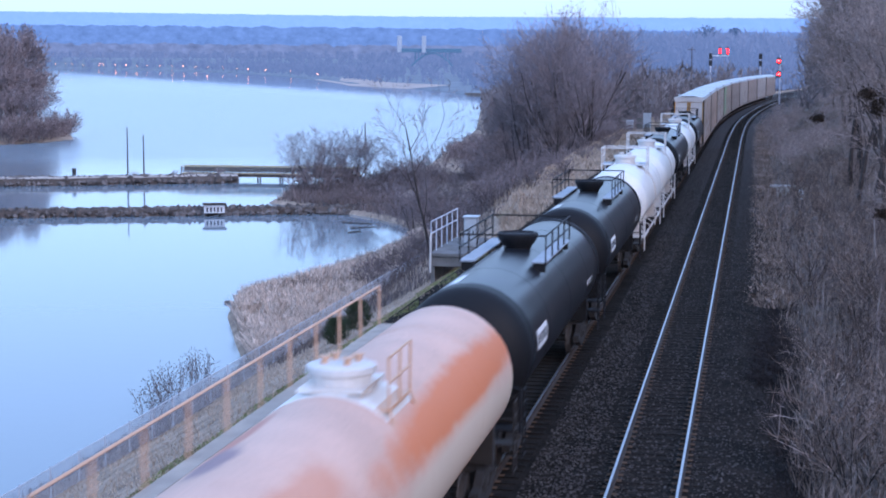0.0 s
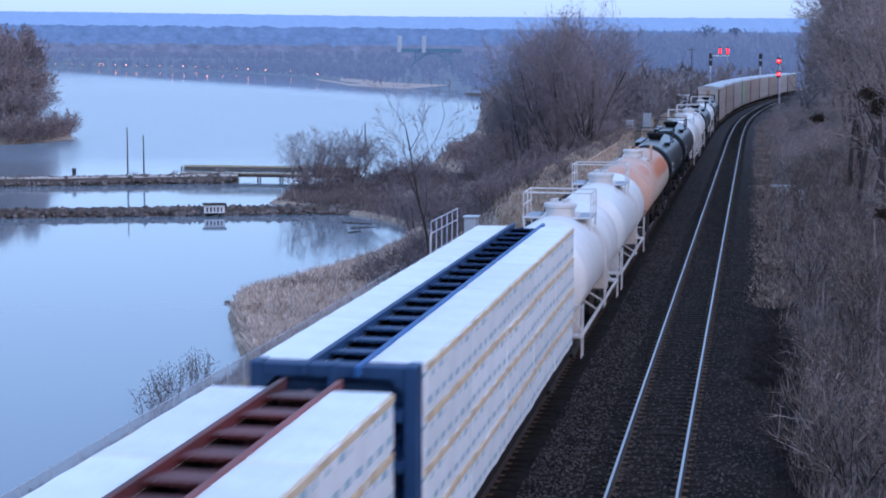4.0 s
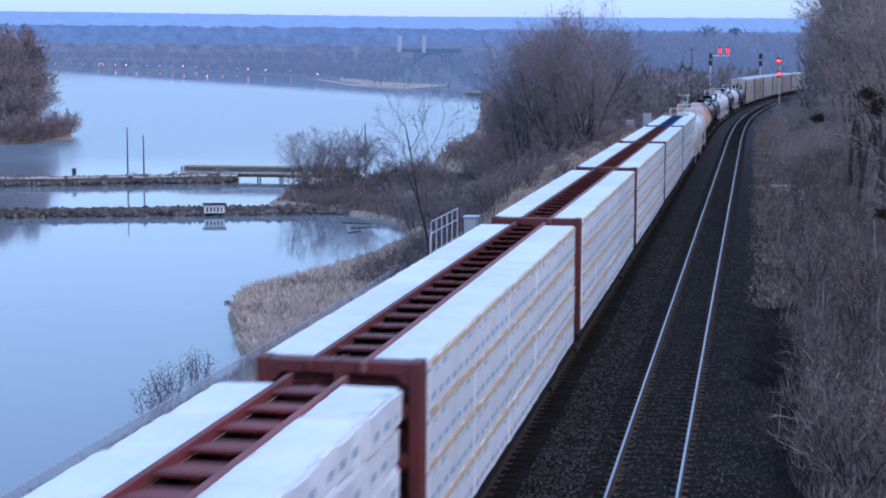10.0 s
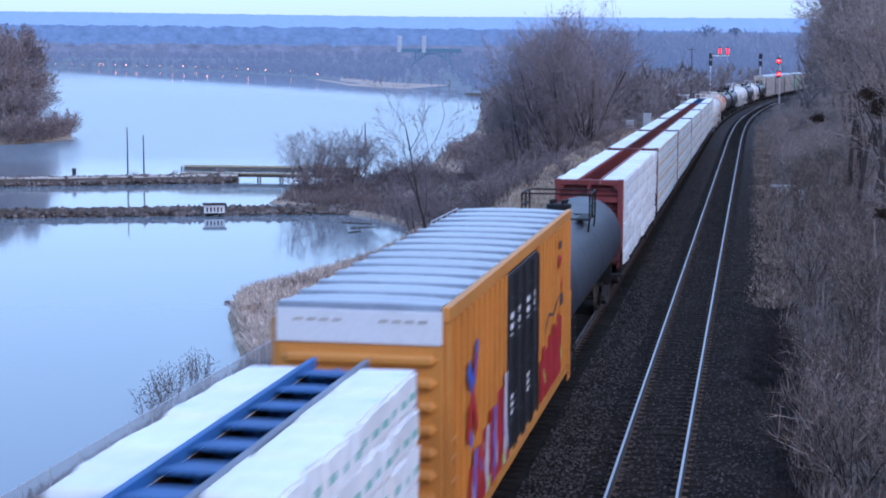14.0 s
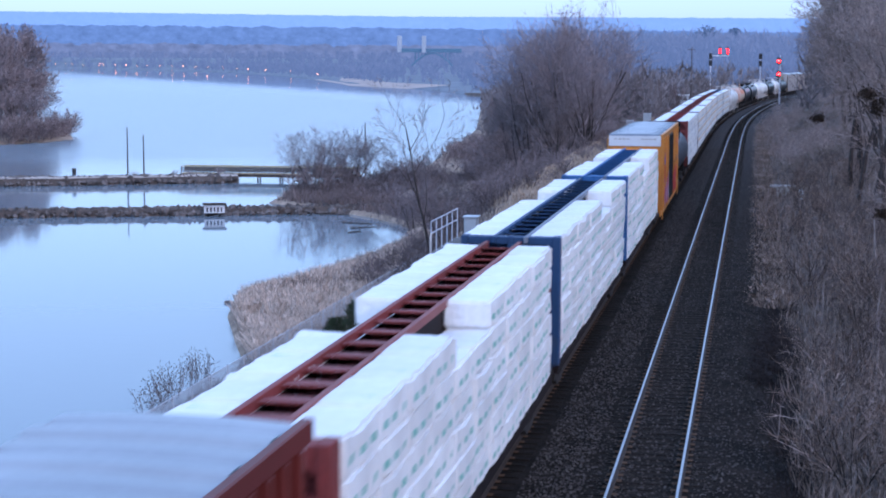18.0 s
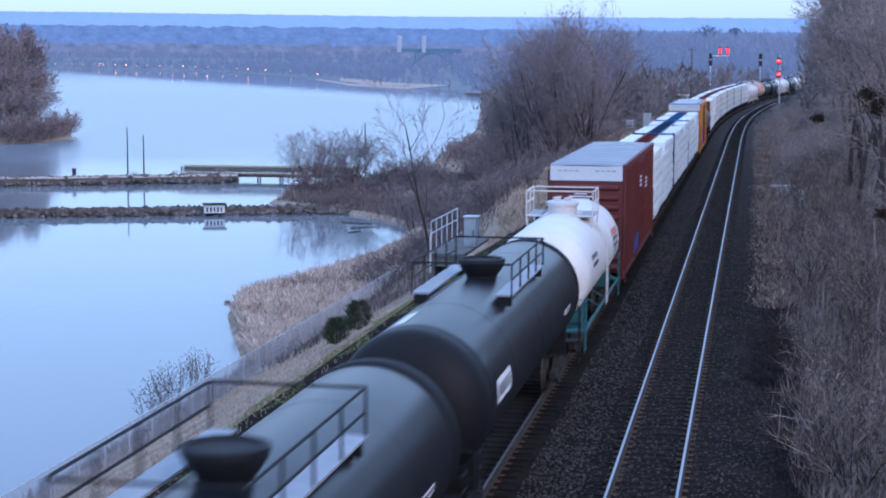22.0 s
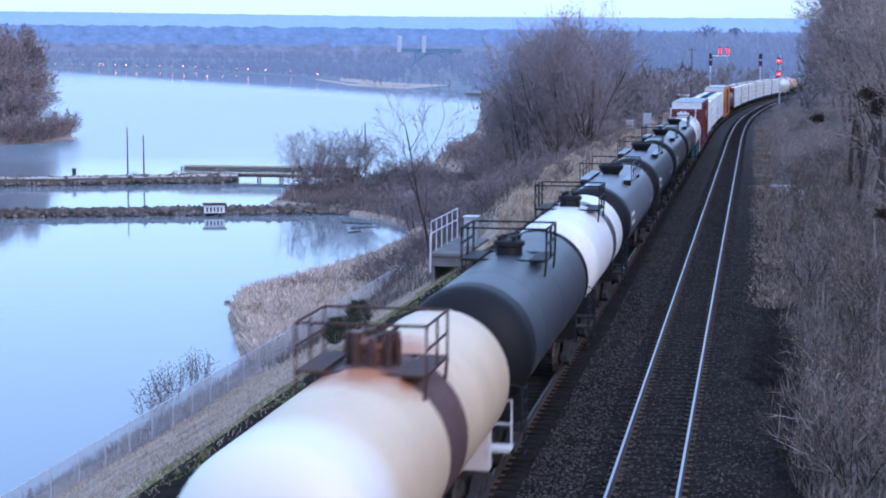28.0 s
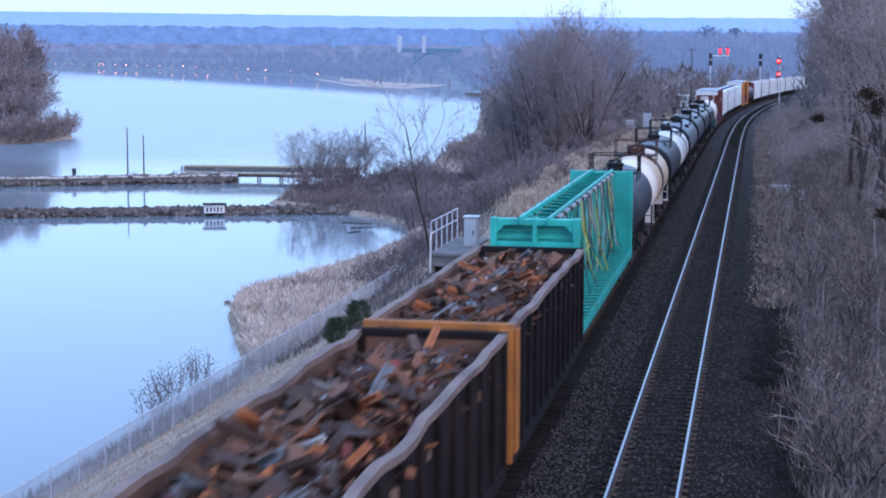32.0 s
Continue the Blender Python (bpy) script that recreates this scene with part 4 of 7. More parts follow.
def beams():
    j = [-16.4 - 24.12 * i for i in range(7)]
    blue = centre_beam("lumber_car", "navy blue centre-beam flat car stacked with white-wrapped lumber", 24.1, BEAMBLUE, 5, WRAP_A, 4, 3, chord_mat=BEAMAZURE)
    couple(blue, j[0], j[1])
    red = centre_beam("lumber_car", "oxide red centre-beam flat car stacked with white-wrapped lumber", 24.1, BEAMBROWN, 5, WRAP_A, 4, 5, chord_mat=CHORDPINK)
    couple(red, j[1], j[2])
    for k in (2, 3, 4):
        couple(copy_thing(red, Matrix()), j[k], j[k + 1])
    last = centre_beam("lumber_car", "oxide red centre-beam car with grey-printed white lumber packs", 24.1, BEAMRED, 10, WRAP_C, 6, 7, chord_mat=CHORDPINK)
    couple(last, j[5], -161.1)
    b1 = centre_beam("lumber_car", "navy blue centre-beam car with crumpled white lumber packs, uneven on top", 23.2, BEAMAZURE, 11, WRAP_B, 6, 11, ((5, 5), (6, 5)), chord_mat=CHORDGREY)
    couple(b1, -200.2, -223.4)
    b2 = centre_beam("lumber_car", "navy blue centre-beam car with white lumber packs, one missing on top", 23.9, BEAMBLUE, 11, WRAP_B, 6, 12, ((6, 5), (7, 5)), chord_mat=CHORDGREY)
    couple(b2, -223.4, -247.3)
    b3 = centre_beam("lumber_car", "red centre-beam car with crumpled white lumber packs, uneven on top", 24.4, BEAMRED, 11, WRAP_B, 6, 13, ((4, 5), (5, 5)), chord_mat=CHORDPINK)
    couple(b3, -247.3, -271.8)
    teal = centre_beam("empty_lumber_car", "empty teal centre-beam flat car with straps hanging loose", 23.6, TEAL, None)
    couple(teal, -444.6, -468.2)


# ---- box cars ----
def box_car(name, label, length, mat, door_mat, doors, H=5.2, marks=(), roof=None):
    car = empty(name)
    tagged(car, label, "box car", "cars of the freight train")
    half, W, floor = length / 2 - 0.75, 1.42, 1.0
    part("body", box(-W, W, -half, half, floor, H - 0.12, 0.02), mat, car)
    bm = bmesh.new()
    add_box(bm, -0.3, 0.3, -half - 0.2, half + 0.2, 0.62, floor)
    for y in (-half + 2.2, -2, 2, half - 2.2):
        add_box(bm, -W, W, y - 0.12, y + 0.12, 0.75, floor)
    part("underframe", bm, mat, car)
    for s in (-1, 1):
        part("side_sill", box(s * W - 0.03, s * W + 0.05, -half, half, floor - 0.25, floor + 0.12), mat, car)
        part("roof_rail", box(s * W - 0.03, s * W + 0.11, -half, half, H - 0.24, H + 0.02 if s > 0 else H - 0.06, 0.02), mat, car)
        y = -half + 0.12
        while y < half:
            if not (doors[0] - 0.1 < y < doors[1] + 0.1):
                part("side_post", box(min(s * W, s * (W + 0.10)), max(s * W, s * (W + 0.13)), y - 0.06, y + 0.06, floor + 0.1, H - 0.24, 0.015), mat, car)
            y += 0.62
        mid = (doors[0] + doors[1]) / 2
        for a, b in ((doors[0], mid - 0.02), (mid + 0.02, doors[1])):
            d = part("door", box(min(s * (W + 0.01), s * (W + 0.075)), max(s * (W + 0.01), s * (W + 0.075)), a, b, floor + 0.12, H - 0.32, 0.015), door_mat, car, "sliding plug door")
            for yy in (a + 0.35, a + 0.9, b - 0.9, b - 0.35) if door_mat is mat else ():
                part("door_stiffener", box(min(s * (W + 0.06), s * (W + 0.1)), max(s * (W + 0.06), s * (W + 0.1)), yy - 0.07, yy + 0.07, floor + 0.2, H - 0.36, 0.01), door_mat, d)
            for yy in (a + 0.12, (a + b) / 2 - 0.18, (a + b) / 2 + 0.18, b - 0.12):
                part("locking_bar", tube([(s * (W + 0.11), yy, floor + 0.1), (s * (W + 0.11), yy, H - 0.4)], r=0.024, sides=5), door_mat, d)
            for zz in (1.7, 2.6, 3.5, 4.3):
                part("door_rib", box(min(s * (W + 0.07), s * (W + 0.10)), max(s * (W + 0.07), s * (W + 0.10)), a + 0.05, b - 0.05, zz - 0.06, zz + 0.06), door_mat, d)
        part("door_track", box(min(s * W, s * (W + 0.14)), max(s * W, s * (W + 0.14)), doors[0] - 1.6, doors[1] + 1.6, floor - 0.02, floor + 0.08), mat, car)
        for e in (-1, 1):
            y = e * (half - 0.3)
            x = s * (W + 0.12)
            runs = [[(x, y - 0.22, 0.6), (x, y - 0.22, 3.0)], [(x, y + 0.22, 0.6), (x, y + 0.22, 3.0)]] + [[(x, y - 0.22, z), (x, y + 0.22, z)] for z in (0.65, 1.05, 1.45, 1.85, 2.25, 2.65, 2.95)]
            part("ladder", tube(*runs, r=0.02, sides=5), mat, car)
    # roof of cross-ribbed sheets
    n = int(2 * half / 1.3)
    w = 2 * half / n
    for i in range(n):
        y = -half + i * w
        prof = [(-W + 0.02, H - 0.07), (-W * 0.5, H - 0.03), (0, H - 0.02), (W * 0.5, H - 0.03), (W - 0.02, H - 0.07)]
        ys = [(0, 0), (0.07, 0.10), (0.24, 0.11), (0.36, 0), (0.58, 0.0), (0.66, 0.06), (0.86, 0.06), (1.0, 0)]
        verts = [(px, y + f * w, pz + b) for f, b in ys for px, pz in prof]
        faces = [(j * 5 + k, j * 5 + k + 1, j * 5 + k + 6, j * 5 + k + 5) for j in range(7) for k in range(4)]
        mesh_object("roof_sheet", verts, faces, roof or ROOFGREY, car, "ribbed galvanised roof sheet", smooth=False)
        # added dark strip: the shading at the seam, put in as colour
        if roof:
            part("roof_seam", box(-W + 0.04, W - 0.04, y - 0.03, y + 0.07 * w, H - 0.06, H + 0.045), SEAMSHADE, car, "dark strip with the shading of a roof seam and rib")
    # corrugated ends with a pale top panel
    for e in (-1, 1):
        y = e * half
        part("end_top_panel", box(-W + 0.01, W - 0.01, min(y, y + e * 0.05), max(y, y + e * 0.05), H - 0.62, H - 0.06, 0.01), ENDWHITE, car, "white painted top of the end")
        for k in range(9):
            z = floor + 0.2 + k * 0.39
            if z > H - 0.75:
                break
            bm = bmesh.new()
            add_lathe(bm, [(-W + 0.1, 0.02), (-W + 0.2, 0.12), (W - 0.2, 0.12), (W - 0.1, 0.02)], "x", (0, y, z), 10)
            part("end_corrugation", bm, mat, car)
        for j in range(4):
            part("end_lettering", box(-1.1 + j * 0.22, -0.95 + j * 0.22, min(y + e * 0.052, y + e * 0.058), max(y + e * 0.052, y + e * 0.058), H - 0.26, H - 0.21), STRAPGREY, car)
            part("end_lettering", box(0.35 + j * 0.22, 0.5 + j * 0.22, min(y + e * 0.052, y + e * 0.058), max(y + e * 0.052, y + e * 0.058), H - 0.26, H - 0.21), STRAPGREY, car)
        part("brake_platform", box(-0.9, 0.9, min(y, y + e * 0.35), max(y, y + e * 0.35), 1.1, 1.15), GRATING, car)
        part("end_handrail", tube([(-1.2, y + e * 0.16, 1.8), (1.2, y + e * 0.16, 1.8)], r=0.02, sides=5), mat, car)
    # painted marks and scrawls on the sides
    for pts, wd, mm, nm in marks:
        bm = bmesh.new()
        for (ya, za), (yb, zb) in zip(pts, pts[1:]):
            d = Vector((0, yb - ya, zb - za))
            q = Vector((0, -d.z, d.y)).normalized() * wd / 2
            A, B = Vector((W + 0.134, ya, za)), Vector((W + 0.134, yb, zb))
            vs = [bm.verts.new(p) for p in (A - q, B - q, B + q, A + q)]
            bm.faces.new(vs)
            ws = [bm.verts.new(p + Vector((0.006, 0, 0))) for p in (A - q, B - q, B + q, A + q)]
            bm.faces.new(ws)
            for i in range(4):
                bm.faces.new((vs[i], vs[(i + 1) % 4], ws[(i + 1) % 4], ws[i]))
        bmesh.ops.recalc_face_normals(bm, faces=bm.faces[:])
        part(nm, bm, mm, car, "spray-painted scrawl" if nm == "graffiti" else "")
    running_gear(car, length, 2.9)
    return car


def boxes():
    red = material("red_spray_paint", (0.5, 0.03, 0.03), 0.5)
    blue = material("blue_spray_paint", (0.05, 0.12, 0.5), 0.5)
    green = material("lime_spray_paint", (0.35, 0.55, 0.08), 0.5)
    pale = material("pale_spray_paint", (0.55, 0.5, 0.55), 0.5)
    rnd = random.Random(4)
    violet = material("violet_spray_paint", (0.22, 0.13, 0.42), 0.5)
    dred = material("dark_red_spray_paint", (0.42, 0.015, 0.02), 0.5)
    marks = [([(-6.55, 4.25), (-6.7, 3.9), (-6.95, 3.5)], 0.24, blue, "graffiti"), ([(-6.95, 3.5), (-7.2, 3.1), (-7.45, 2.55)], 0.30, red, "graffiti"), ([(-7.5, 3.9), (-7.25, 3.65), (-7.0, 3.4)], 0.32, blue, "graffiti"), ([(-7.0, 3.4), (-6.75, 3.0), (-6.55, 2.6)], 0.26, red, "graffiti"), ([(-6.85, 4.0), (-6.7, 3.55)], 0.2, red, "graffiti"), ([(-7.3, 2.7), (-7.05, 2.45)], 0.26, blue, "graffiti"),
             ([(6.0, 4.3), (6.5, 4.1)], 0.14, red, "graffiti"), ([(6.2, 4.0), (6.8, 4.25)], 0.14, red, "graffiti"), ([(6.7, 3.6), (6.9, 3.4)], 0.2, red, "graffiti"), ([(6.3, 4.55), (6.7, 4.55)], 0.2, DECALDARK, "lettering"), ([(6.5, 3.1), (7.1, 3.1)], 0.3, DECALDARK, "lettering"), ([(3.4, 2.75), (4.2, 3.1), (5.0, 2.95), (6.2, 3.25)], 0.06, DECALDARK, "lettering")]
    for k in range(10):
        y = -7.2 + k * 0.46
        z = 2.05 + 0.09 * k + 0.12 * (k % 2)
        marks.append(([(y, 1.15), (y + 0.1, z)], 0.36, (dred, violet, red, dred, pale)[k % 5], "graffiti"))
        marks.append(([(y + 0.05, z - 0.25), (y + 0.42, 1.3 + 0.2 * (k % 3))], 0.16, (pale, red, violet)[k % 3], "graffiti"))
        marks.append(([(y + 0.1, 1.25), (y + 0.45, 1.3)], 0.2, green if k % 4 == 0 else dred, "graffiti"))
    for k in range(9):
        y = 2.75 + k * 0.48
        z = 2.2 + 0.06 * k + 0.2 * (k % 2)
        marks.append(([(y, 1.2), (y + 0.05, z)], 0.4, (dred, red, dred)[k % 3], "graffiti"))
        marks.append(([(y, 1.9), (y + 0.4, 1.5)], 0.15, green if k in (1, 8) else red, "graffiti"))
    yel = box_car("box_car", "yellow box car with black double doors, grey ribbed roof and graffiti", 19.9, YELLOW, DOORBLACK, (-2.6, 2.4), marks=marks, roof=ROOFPALE)
    for a in (-2.1, 0.4):
        for k in range(3):
            part("door_lettering", box(1.5, 1.506, a + 0.1, a + 1.5, 3.9 - k * 0.22, 4.02 - k * 0.22), DECAL, yel)
            part("door_lettering", box(1.5, 1.506, a + 0.2, a + 1.2, 2.2 - k * 0.16, 2.28 - k * 0.16), DECAL, yel)
    couple(yel, -180.3, -200.2)
    marks = [([(-1.2 + 0.0, 4.2 - 0.18 * k), (0.0, 4.2 - 0.18 * k)], 0.09, DECAL, "lettering") for k in range(3)] + [([(2.4, 3.9 - 0.18 * k), (3.6, 3.9 - 0.18 * k)], 0.08, DECAL, "lettering") for k in range(3)]
    for k in range(6):
        y = -4.2 + k * 0.5
        marks.append(([(y, 1.2), (y + 0.25, 1.9 + 0.2 * (k % 2)), (y + 0.4, 1.25)], 0.14, DECALDARK if k % 2 else blue, "graffiti"))
    redbox = box_car("box_car", "dark red box car with grey ribbed roof and white end band", 19.5, BOXRED, BOXRED, (-1.6, 3.4), marks=marks)
    for e in (-1, 1):
        for k, w in enumerate((0.5, 0.9, 0.7)):
            y = e * (9.0 + 0.135)
            part("end_emblem", box(-0.2 - w / 2, -0.2 + w / 2, y - 0.004, y + 0.004, 4.05 - k * 0.1, 4.1 - k * 0.1), DECAL, redbox)
    couple(redbox, -271.8, -291.4)


# ---- automobile carriers ----
def autorack(label, panel, accents=()):
    car = empty("autorack_car")
    tagged(car, label, "autorack", "cars of the freight train")
    half, W, H = 13.7, 1.45, 5.75
    part("deck", box(-W, W, -half, half, 0.85, 1.15), TAN, car)
    n = 18
    w = 2 * half / n
    me = mesh_of("side_panel", box(-0.02, 0.02, -w / 2 + 0.03, w / 2 - 0.03, 1.15, 5.25), panel)
    me2 = mesh_of("side_panel", box(-0.02, 0.02, -w / 2 + 0.03, w / 2 - 0.03, 1.15, 5.25), GREENPANEL)
    post = mesh_of("side_post", box(-0.05, 0.05, -0.06, 0.06, 1.0, 5.3), TAN)
    dark = mesh_of("side_post", box(-0.06, 0.06, -0.12, 0.12, 1.0, 5.3), GONDOLA)
    seam = mesh_of("panel_seam", box(-0.035, 0.035, -half, half, -0.05, 0.05), TAN)
    for s in (-1, 1):
        for z in (2.5, 3.9):
            put("panel_seam", seam, car, pose(s * W, 0, z))
        for i in range(n):
            y = -half + (i + 0.5) * w
            put("side_panel", me2 if i in accents else me, car, pose(s * W, y, 0), "green panel" if i in accents else "")
        for i in range(n + 1):
            put("side_post", dark if i in (0, n) else post, car, pose(s * W, -half + i * w, 0))
    prof = [(-W - 0.03, 5.2), (-W + 0.12, 5.55), (-0.6, H), (0.6, H), (W - 0.12, 5.55), (W + 0.03, 5.2)]
    m = 12
    for i in range(m):
        y0, y1 = -half + 2 * half * i / m, -half + 2 * half * (i + 1) / m - 0.03
        verts = [(x, y, z) for y in (y0, y1) for x, z in prof] + [(x, y, z - 0.06) for y in (y0, y1) for x, z in prof]
        faces = [(k, k + 1, k + 7, k + 6) for k in range(5)] + [(k + 18, k + 19, k + 13, k + 12) for k in range(5)] + [(k, k + 12, k + 13, k + 1) for k in range(5)] + [(k + 7, k + 19, k + 18, k + 6) for k in range(5)]
        mesh_object("roof_sheet", verts, faces, ROOFGREY if i % 4 else ENDWHITE, car, smooth=False)
    for e in (-1, 1):
        y = e * half
        for s in (-1, 1):
            d = part("end_door", box(min(s * 0.03, s * W), max(s * 0.03, s * W), y - 0.04, y + 0.04, 1.1, 5.2), PALETAN, car, "folding end door")
            part("door_frame", tube([(s * 0.1, y + e * 0.06, 1.2), (s * 0.1, y + e * 0.06, 5.1), (s * (W - 0.08), y + e * 0.06, 5.1), (s * (W - 0.08), y + e * 0.06, 1.2)], r=0.06, sides=4), ENDYELLOW, d)
            part("door_frame", tube([(s * 0.1, y + e * 0.06, 3.2), (s * (W - 0.08), y + e * 0.06, 3.2)], r=0.06, sides=4), ENDYELLOW, d)
        part("end_header", box(-W, W, y - 0.05, y + 0.05, 5.2, 5.6), PALETAN, car)
    running_gear(car, 28.3, 3.0)
    return car


def autoracks():
    tan = autorack("tall tan autorack car with ribbed side panels", PALETAN)
    couple(tan, 166 + 28.3, 166)
    brown = autorack("tall brownish autorack car with dark end posts", TAN)
    couple(brown, 166 + 56.6, 166 + 28.3)
    green = autorack("tall tan autorack car with a block of green panels", TAN, (0, 1, 2, 3, 4))
    couple(green, 166 + 28.3 * 4, 166 + 28.3 * 3)
    for k in (2, 5, 7):
        couple(copy_thing(tan, Matrix()), 166 + 28.3 * (k + 1), 166 + 28.3 * k)
    for k in (4, 6, 8):
        couple(copy_thing(brown, Matrix()), 166 + 28.3 * (k + 1), 166 + 28.3 * k)


# ---- gondolas of scrap ----
SCRAP = []


def scrap_meshes():
    rnd = random.Random(8)
    mats = [material("scrap_rust_dark", (0.045, 0.022, 0.017), 0.8, spread=0.5), material("scrap_rust_red", (0.15, 0.06, 0.032), 0.8, spread=0.5), material("scrap_grey_steel", (0.15, 0.15, 0.16), 0.6, spread=0.4),
            material("scrap_pale_sheet", (0.46, 0.42, 0.40), 0.6, spread=0.3, dirt=(0.2, 0.1, 0.07)), material("scrap_brown", (0.09, 0.055, 0.04), 0.8, spread=0.5), material("scrap_orange", (0.34, 0.11, 0.04), 0.8, spread=0.4)]
    for i in range(18):
        bm = bmesh.new()
        kind = i % 3
        if kind == 0:
            add_box(bm, -rnd.uniform(0.15, 0.4), rnd.uniform(0.15, 0.4), -rnd.uniform(0.3, 0.8), rnd.uniform(0.3, 0.8), -0.015, 0.015)
            bmesh.ops.subdivide_edges(bm, edges=bm.edges[:], cuts=2)
            for v in bm.verts:
                v.co.z += 0.35 * noise.noise(v.co * 2 + Vector((i, 3, 0)))
        elif kind == 1:
            L, w = rnd.uniform(0.5, 1.3), rnd.uniform(0.05, 0.12)
            for a in ((-w, w, -0.01, 0.01), (-0.01, 0.01, -w, w)):
                add_box(bm, a[0], a[1], -L, L, a[2], a[3])
        else:
            w = rnd.uniform(0.06, 0.16)
            add_box(bm, -w, w, -0.95, 0.95, -0.02, 0.02)
            bmesh.ops.subdivide_edges(bm, edges=[ed for ed in bm.edges if abs(ed.verts[0].co.y - ed.verts[1].co.y) > 1], cuts=3)
            for v in bm.verts:
                v.co.z += 0.3 * noise.noise((i, v.co.y * 1.3, 0))
                v.co.x += 0.2 * noise.noise((i, v.co.y, 4))
        SCRAP.append(mesh_of("scrap_piece", bm, mats[(0, 3, 1, 0, 4, 0, 5, 2, 4, 0, 1, 0, 4, 0, 1, 0, 5, 1)[i]]))


def gondola(label, length, mat, end_mat, seed, bulge=False):
    car = empty("gondola_car")
    tagged(car, label, "gondola", "cars of the freight train")
    rnd = random.Random(seed)
    half, W, H, floor = length / 2 - 0.55, 1.5, 3.7, 1.1
    part("floor_plate", box(-W, W, -half, half, floor - 0.1, floor), mat, car)
    part("centre_sill", box(-0.3, 0.3, -half - 0.2, half + 0.2, 0.65, floor - 0.1), mat, car)
    for s in (-1, 1):
        wl = part("side_wall", box(s * W - 0.02, s * W + 0.02, -half, half, floor, H), mat, car)
        part("side_lining", box(min(s * W - s * 0.024, s * W - s * 0.04), max(s * W - s * 0.024, s * W - s * 0.04), -half + 0.05, half - 0.05, floor, H - 0.03), GONRUST, wl, "rusty inner face")
        bm = box(s * W - 0.08, s * W + 0.1, -half, half, H - 0.02, H + 0.11)
        bmesh.ops.subdivide_edges(bm, edges=[e for e in bm.edges if abs(e.verts[0].co.y - e.verts[1].co.y) > 1], cuts=16)
        for v in bm.verts:
            v.co.x += 0.14 * noise.noise((seed, v.co.y * 0.45, s * 3))
            v.co.z += 0.09 * noise.noise((seed + 5, v.co.y * 0.6, s * 3))
        part("top_rail", bm, GONRAIL, car, "bent and dented top rail")
        part("bottom_rail", box(s * W - 0.06, s * W + 0.1, -half, half, floor - 0.25, floor + 0.05, 0.02), mat, car)
        n = 12
        for i in range(n + 1):
            y = -half + 0.15 + (2 * half - 0.3) * i / n
            part("side_rib", box(min(s * W, s * (W + 0.13)), max(s * W, s * (W + 0.13)), y - 0.08, y + 0.08, floor, H, 0.02), mat, car)
    for e in (-1, 1):
        y = e * half
        em = end_mat if e < 0 else mat
        p = part("end_wall", box(-W, W, y - 0.03, y + 0.03, floor, H), em, car)
        part("end_lining", box(-W + 0.03, W - 0.03, min(y - e * 0.034, y - e * 0.05), max(y - e * 0.034, y - e * 0.05), floor, H - 0.03), GONRUST, p, "rusty inner face")
        part("end_top_rail", box(-W - 0.1, W + 0.1, y - 0.09, y + 0.09, H - 0.02, H + 0.14, 0.02), em, car)
        for z in (1.6, 2.3, 3.0):
            part("end_beam", box(-W, W, min(y + e * 0.03, y + e * 0.16), max(y + e * 0.03, y + e * 0.16), z - 0.1, z + 0.1, 0.02), em, p)
        for x in (-W + 0.1, W - 0.1):
            part("corner_post", box(x - 0.12, x + 0.18 if x > 0 else x + 0.12, y - 0.12, y + 0.12, floor - 0.2, H + 0.02, 0.02), em, car)
    for x in (-1, 1) if end_mat is GONORANGE else ():
        part("corner_plate", box(min(x * (W + 0.14), x * (W + 0.10)), max(x * (W + 0.14), x * (W + 0.10)), -half, -half + 0.55, floor, H), end_mat, car, "painted corner plate")
    nx, ny, verts = 9, 40, []
    for j in range(ny + 1):
        for i in range(nx + 1):
            x, y = -W + 0.03 + (2 * W - 0.06) * i / nx, -half + 0.04 + (2 * half - 0.08) * j / ny
            z = 2.95 + 0.42 * (1 - (x / W) ** 2) * (1 - (y / half) ** 4) + 0.35 * noise.noise((x * 1.3, y * 1.3, seed))
            verts.append((x, y, z))
    faces = [(j * (nx + 1) + i, j * (nx + 1) + i + 1, (j + 1) * (nx + 1) + i + 1, (j + 1) * (nx + 1) + i) for j in range(ny) for i in range(nx)]
    tagged(mesh_object("scrap_mass", verts, faces, GONDOLA, car, "heap of rusty scrap"), kind="stuff")
    for i in range(240):
        x, y = rnd.uniform(-0.85, 0.85), rnd.uniform(-half + 0.7, half - 0.7)
        z = 3.12 + 0.5 * (1 - (x / W) ** 2) * (1 - (y / half) ** 4) + rnd.uniform(-0.12, 0.2)
        put("scrap_piece", rnd.choice(SCRAP), car, pose(x, y, z, rnd.uniform(-30, 30), rnd.uniform(-35, 35), rnd.uniform(-90, 90) * (1 - abs(x))) @ Matrix.Diagonal((0.95, 0.85, 0.95, 1)))
    rng = np.random.default_rng(seed)
    for nm, col, cnt in (("rusty", VALVERUST, 1300), ("pale", BITS[0], 90), ("brown", BITS[1], 450), ("red", BITS[2], 90), ("orange", BITS[3], 330)):
        bx, by = rng.uniform(-1.38, 1.38, cnt), rng.uniform(-half + 0.15, half - 0.15, cnt)
        bz = 3.12 + 0.45 * (1 - (bx / W) ** 2) * (1 - (by / half) ** 4) + rng.uniform(-0.1, 0.16, cnt)
        c = np.stack([bx, by, bz], -1)
        a = rng.normal(0, 1, (cnt, 3)) * (1, 1, 0.45)
        a *= (rng.uniform(0.08, 0.36, cnt) / np.linalg.norm(a, axis=1))[:, None]
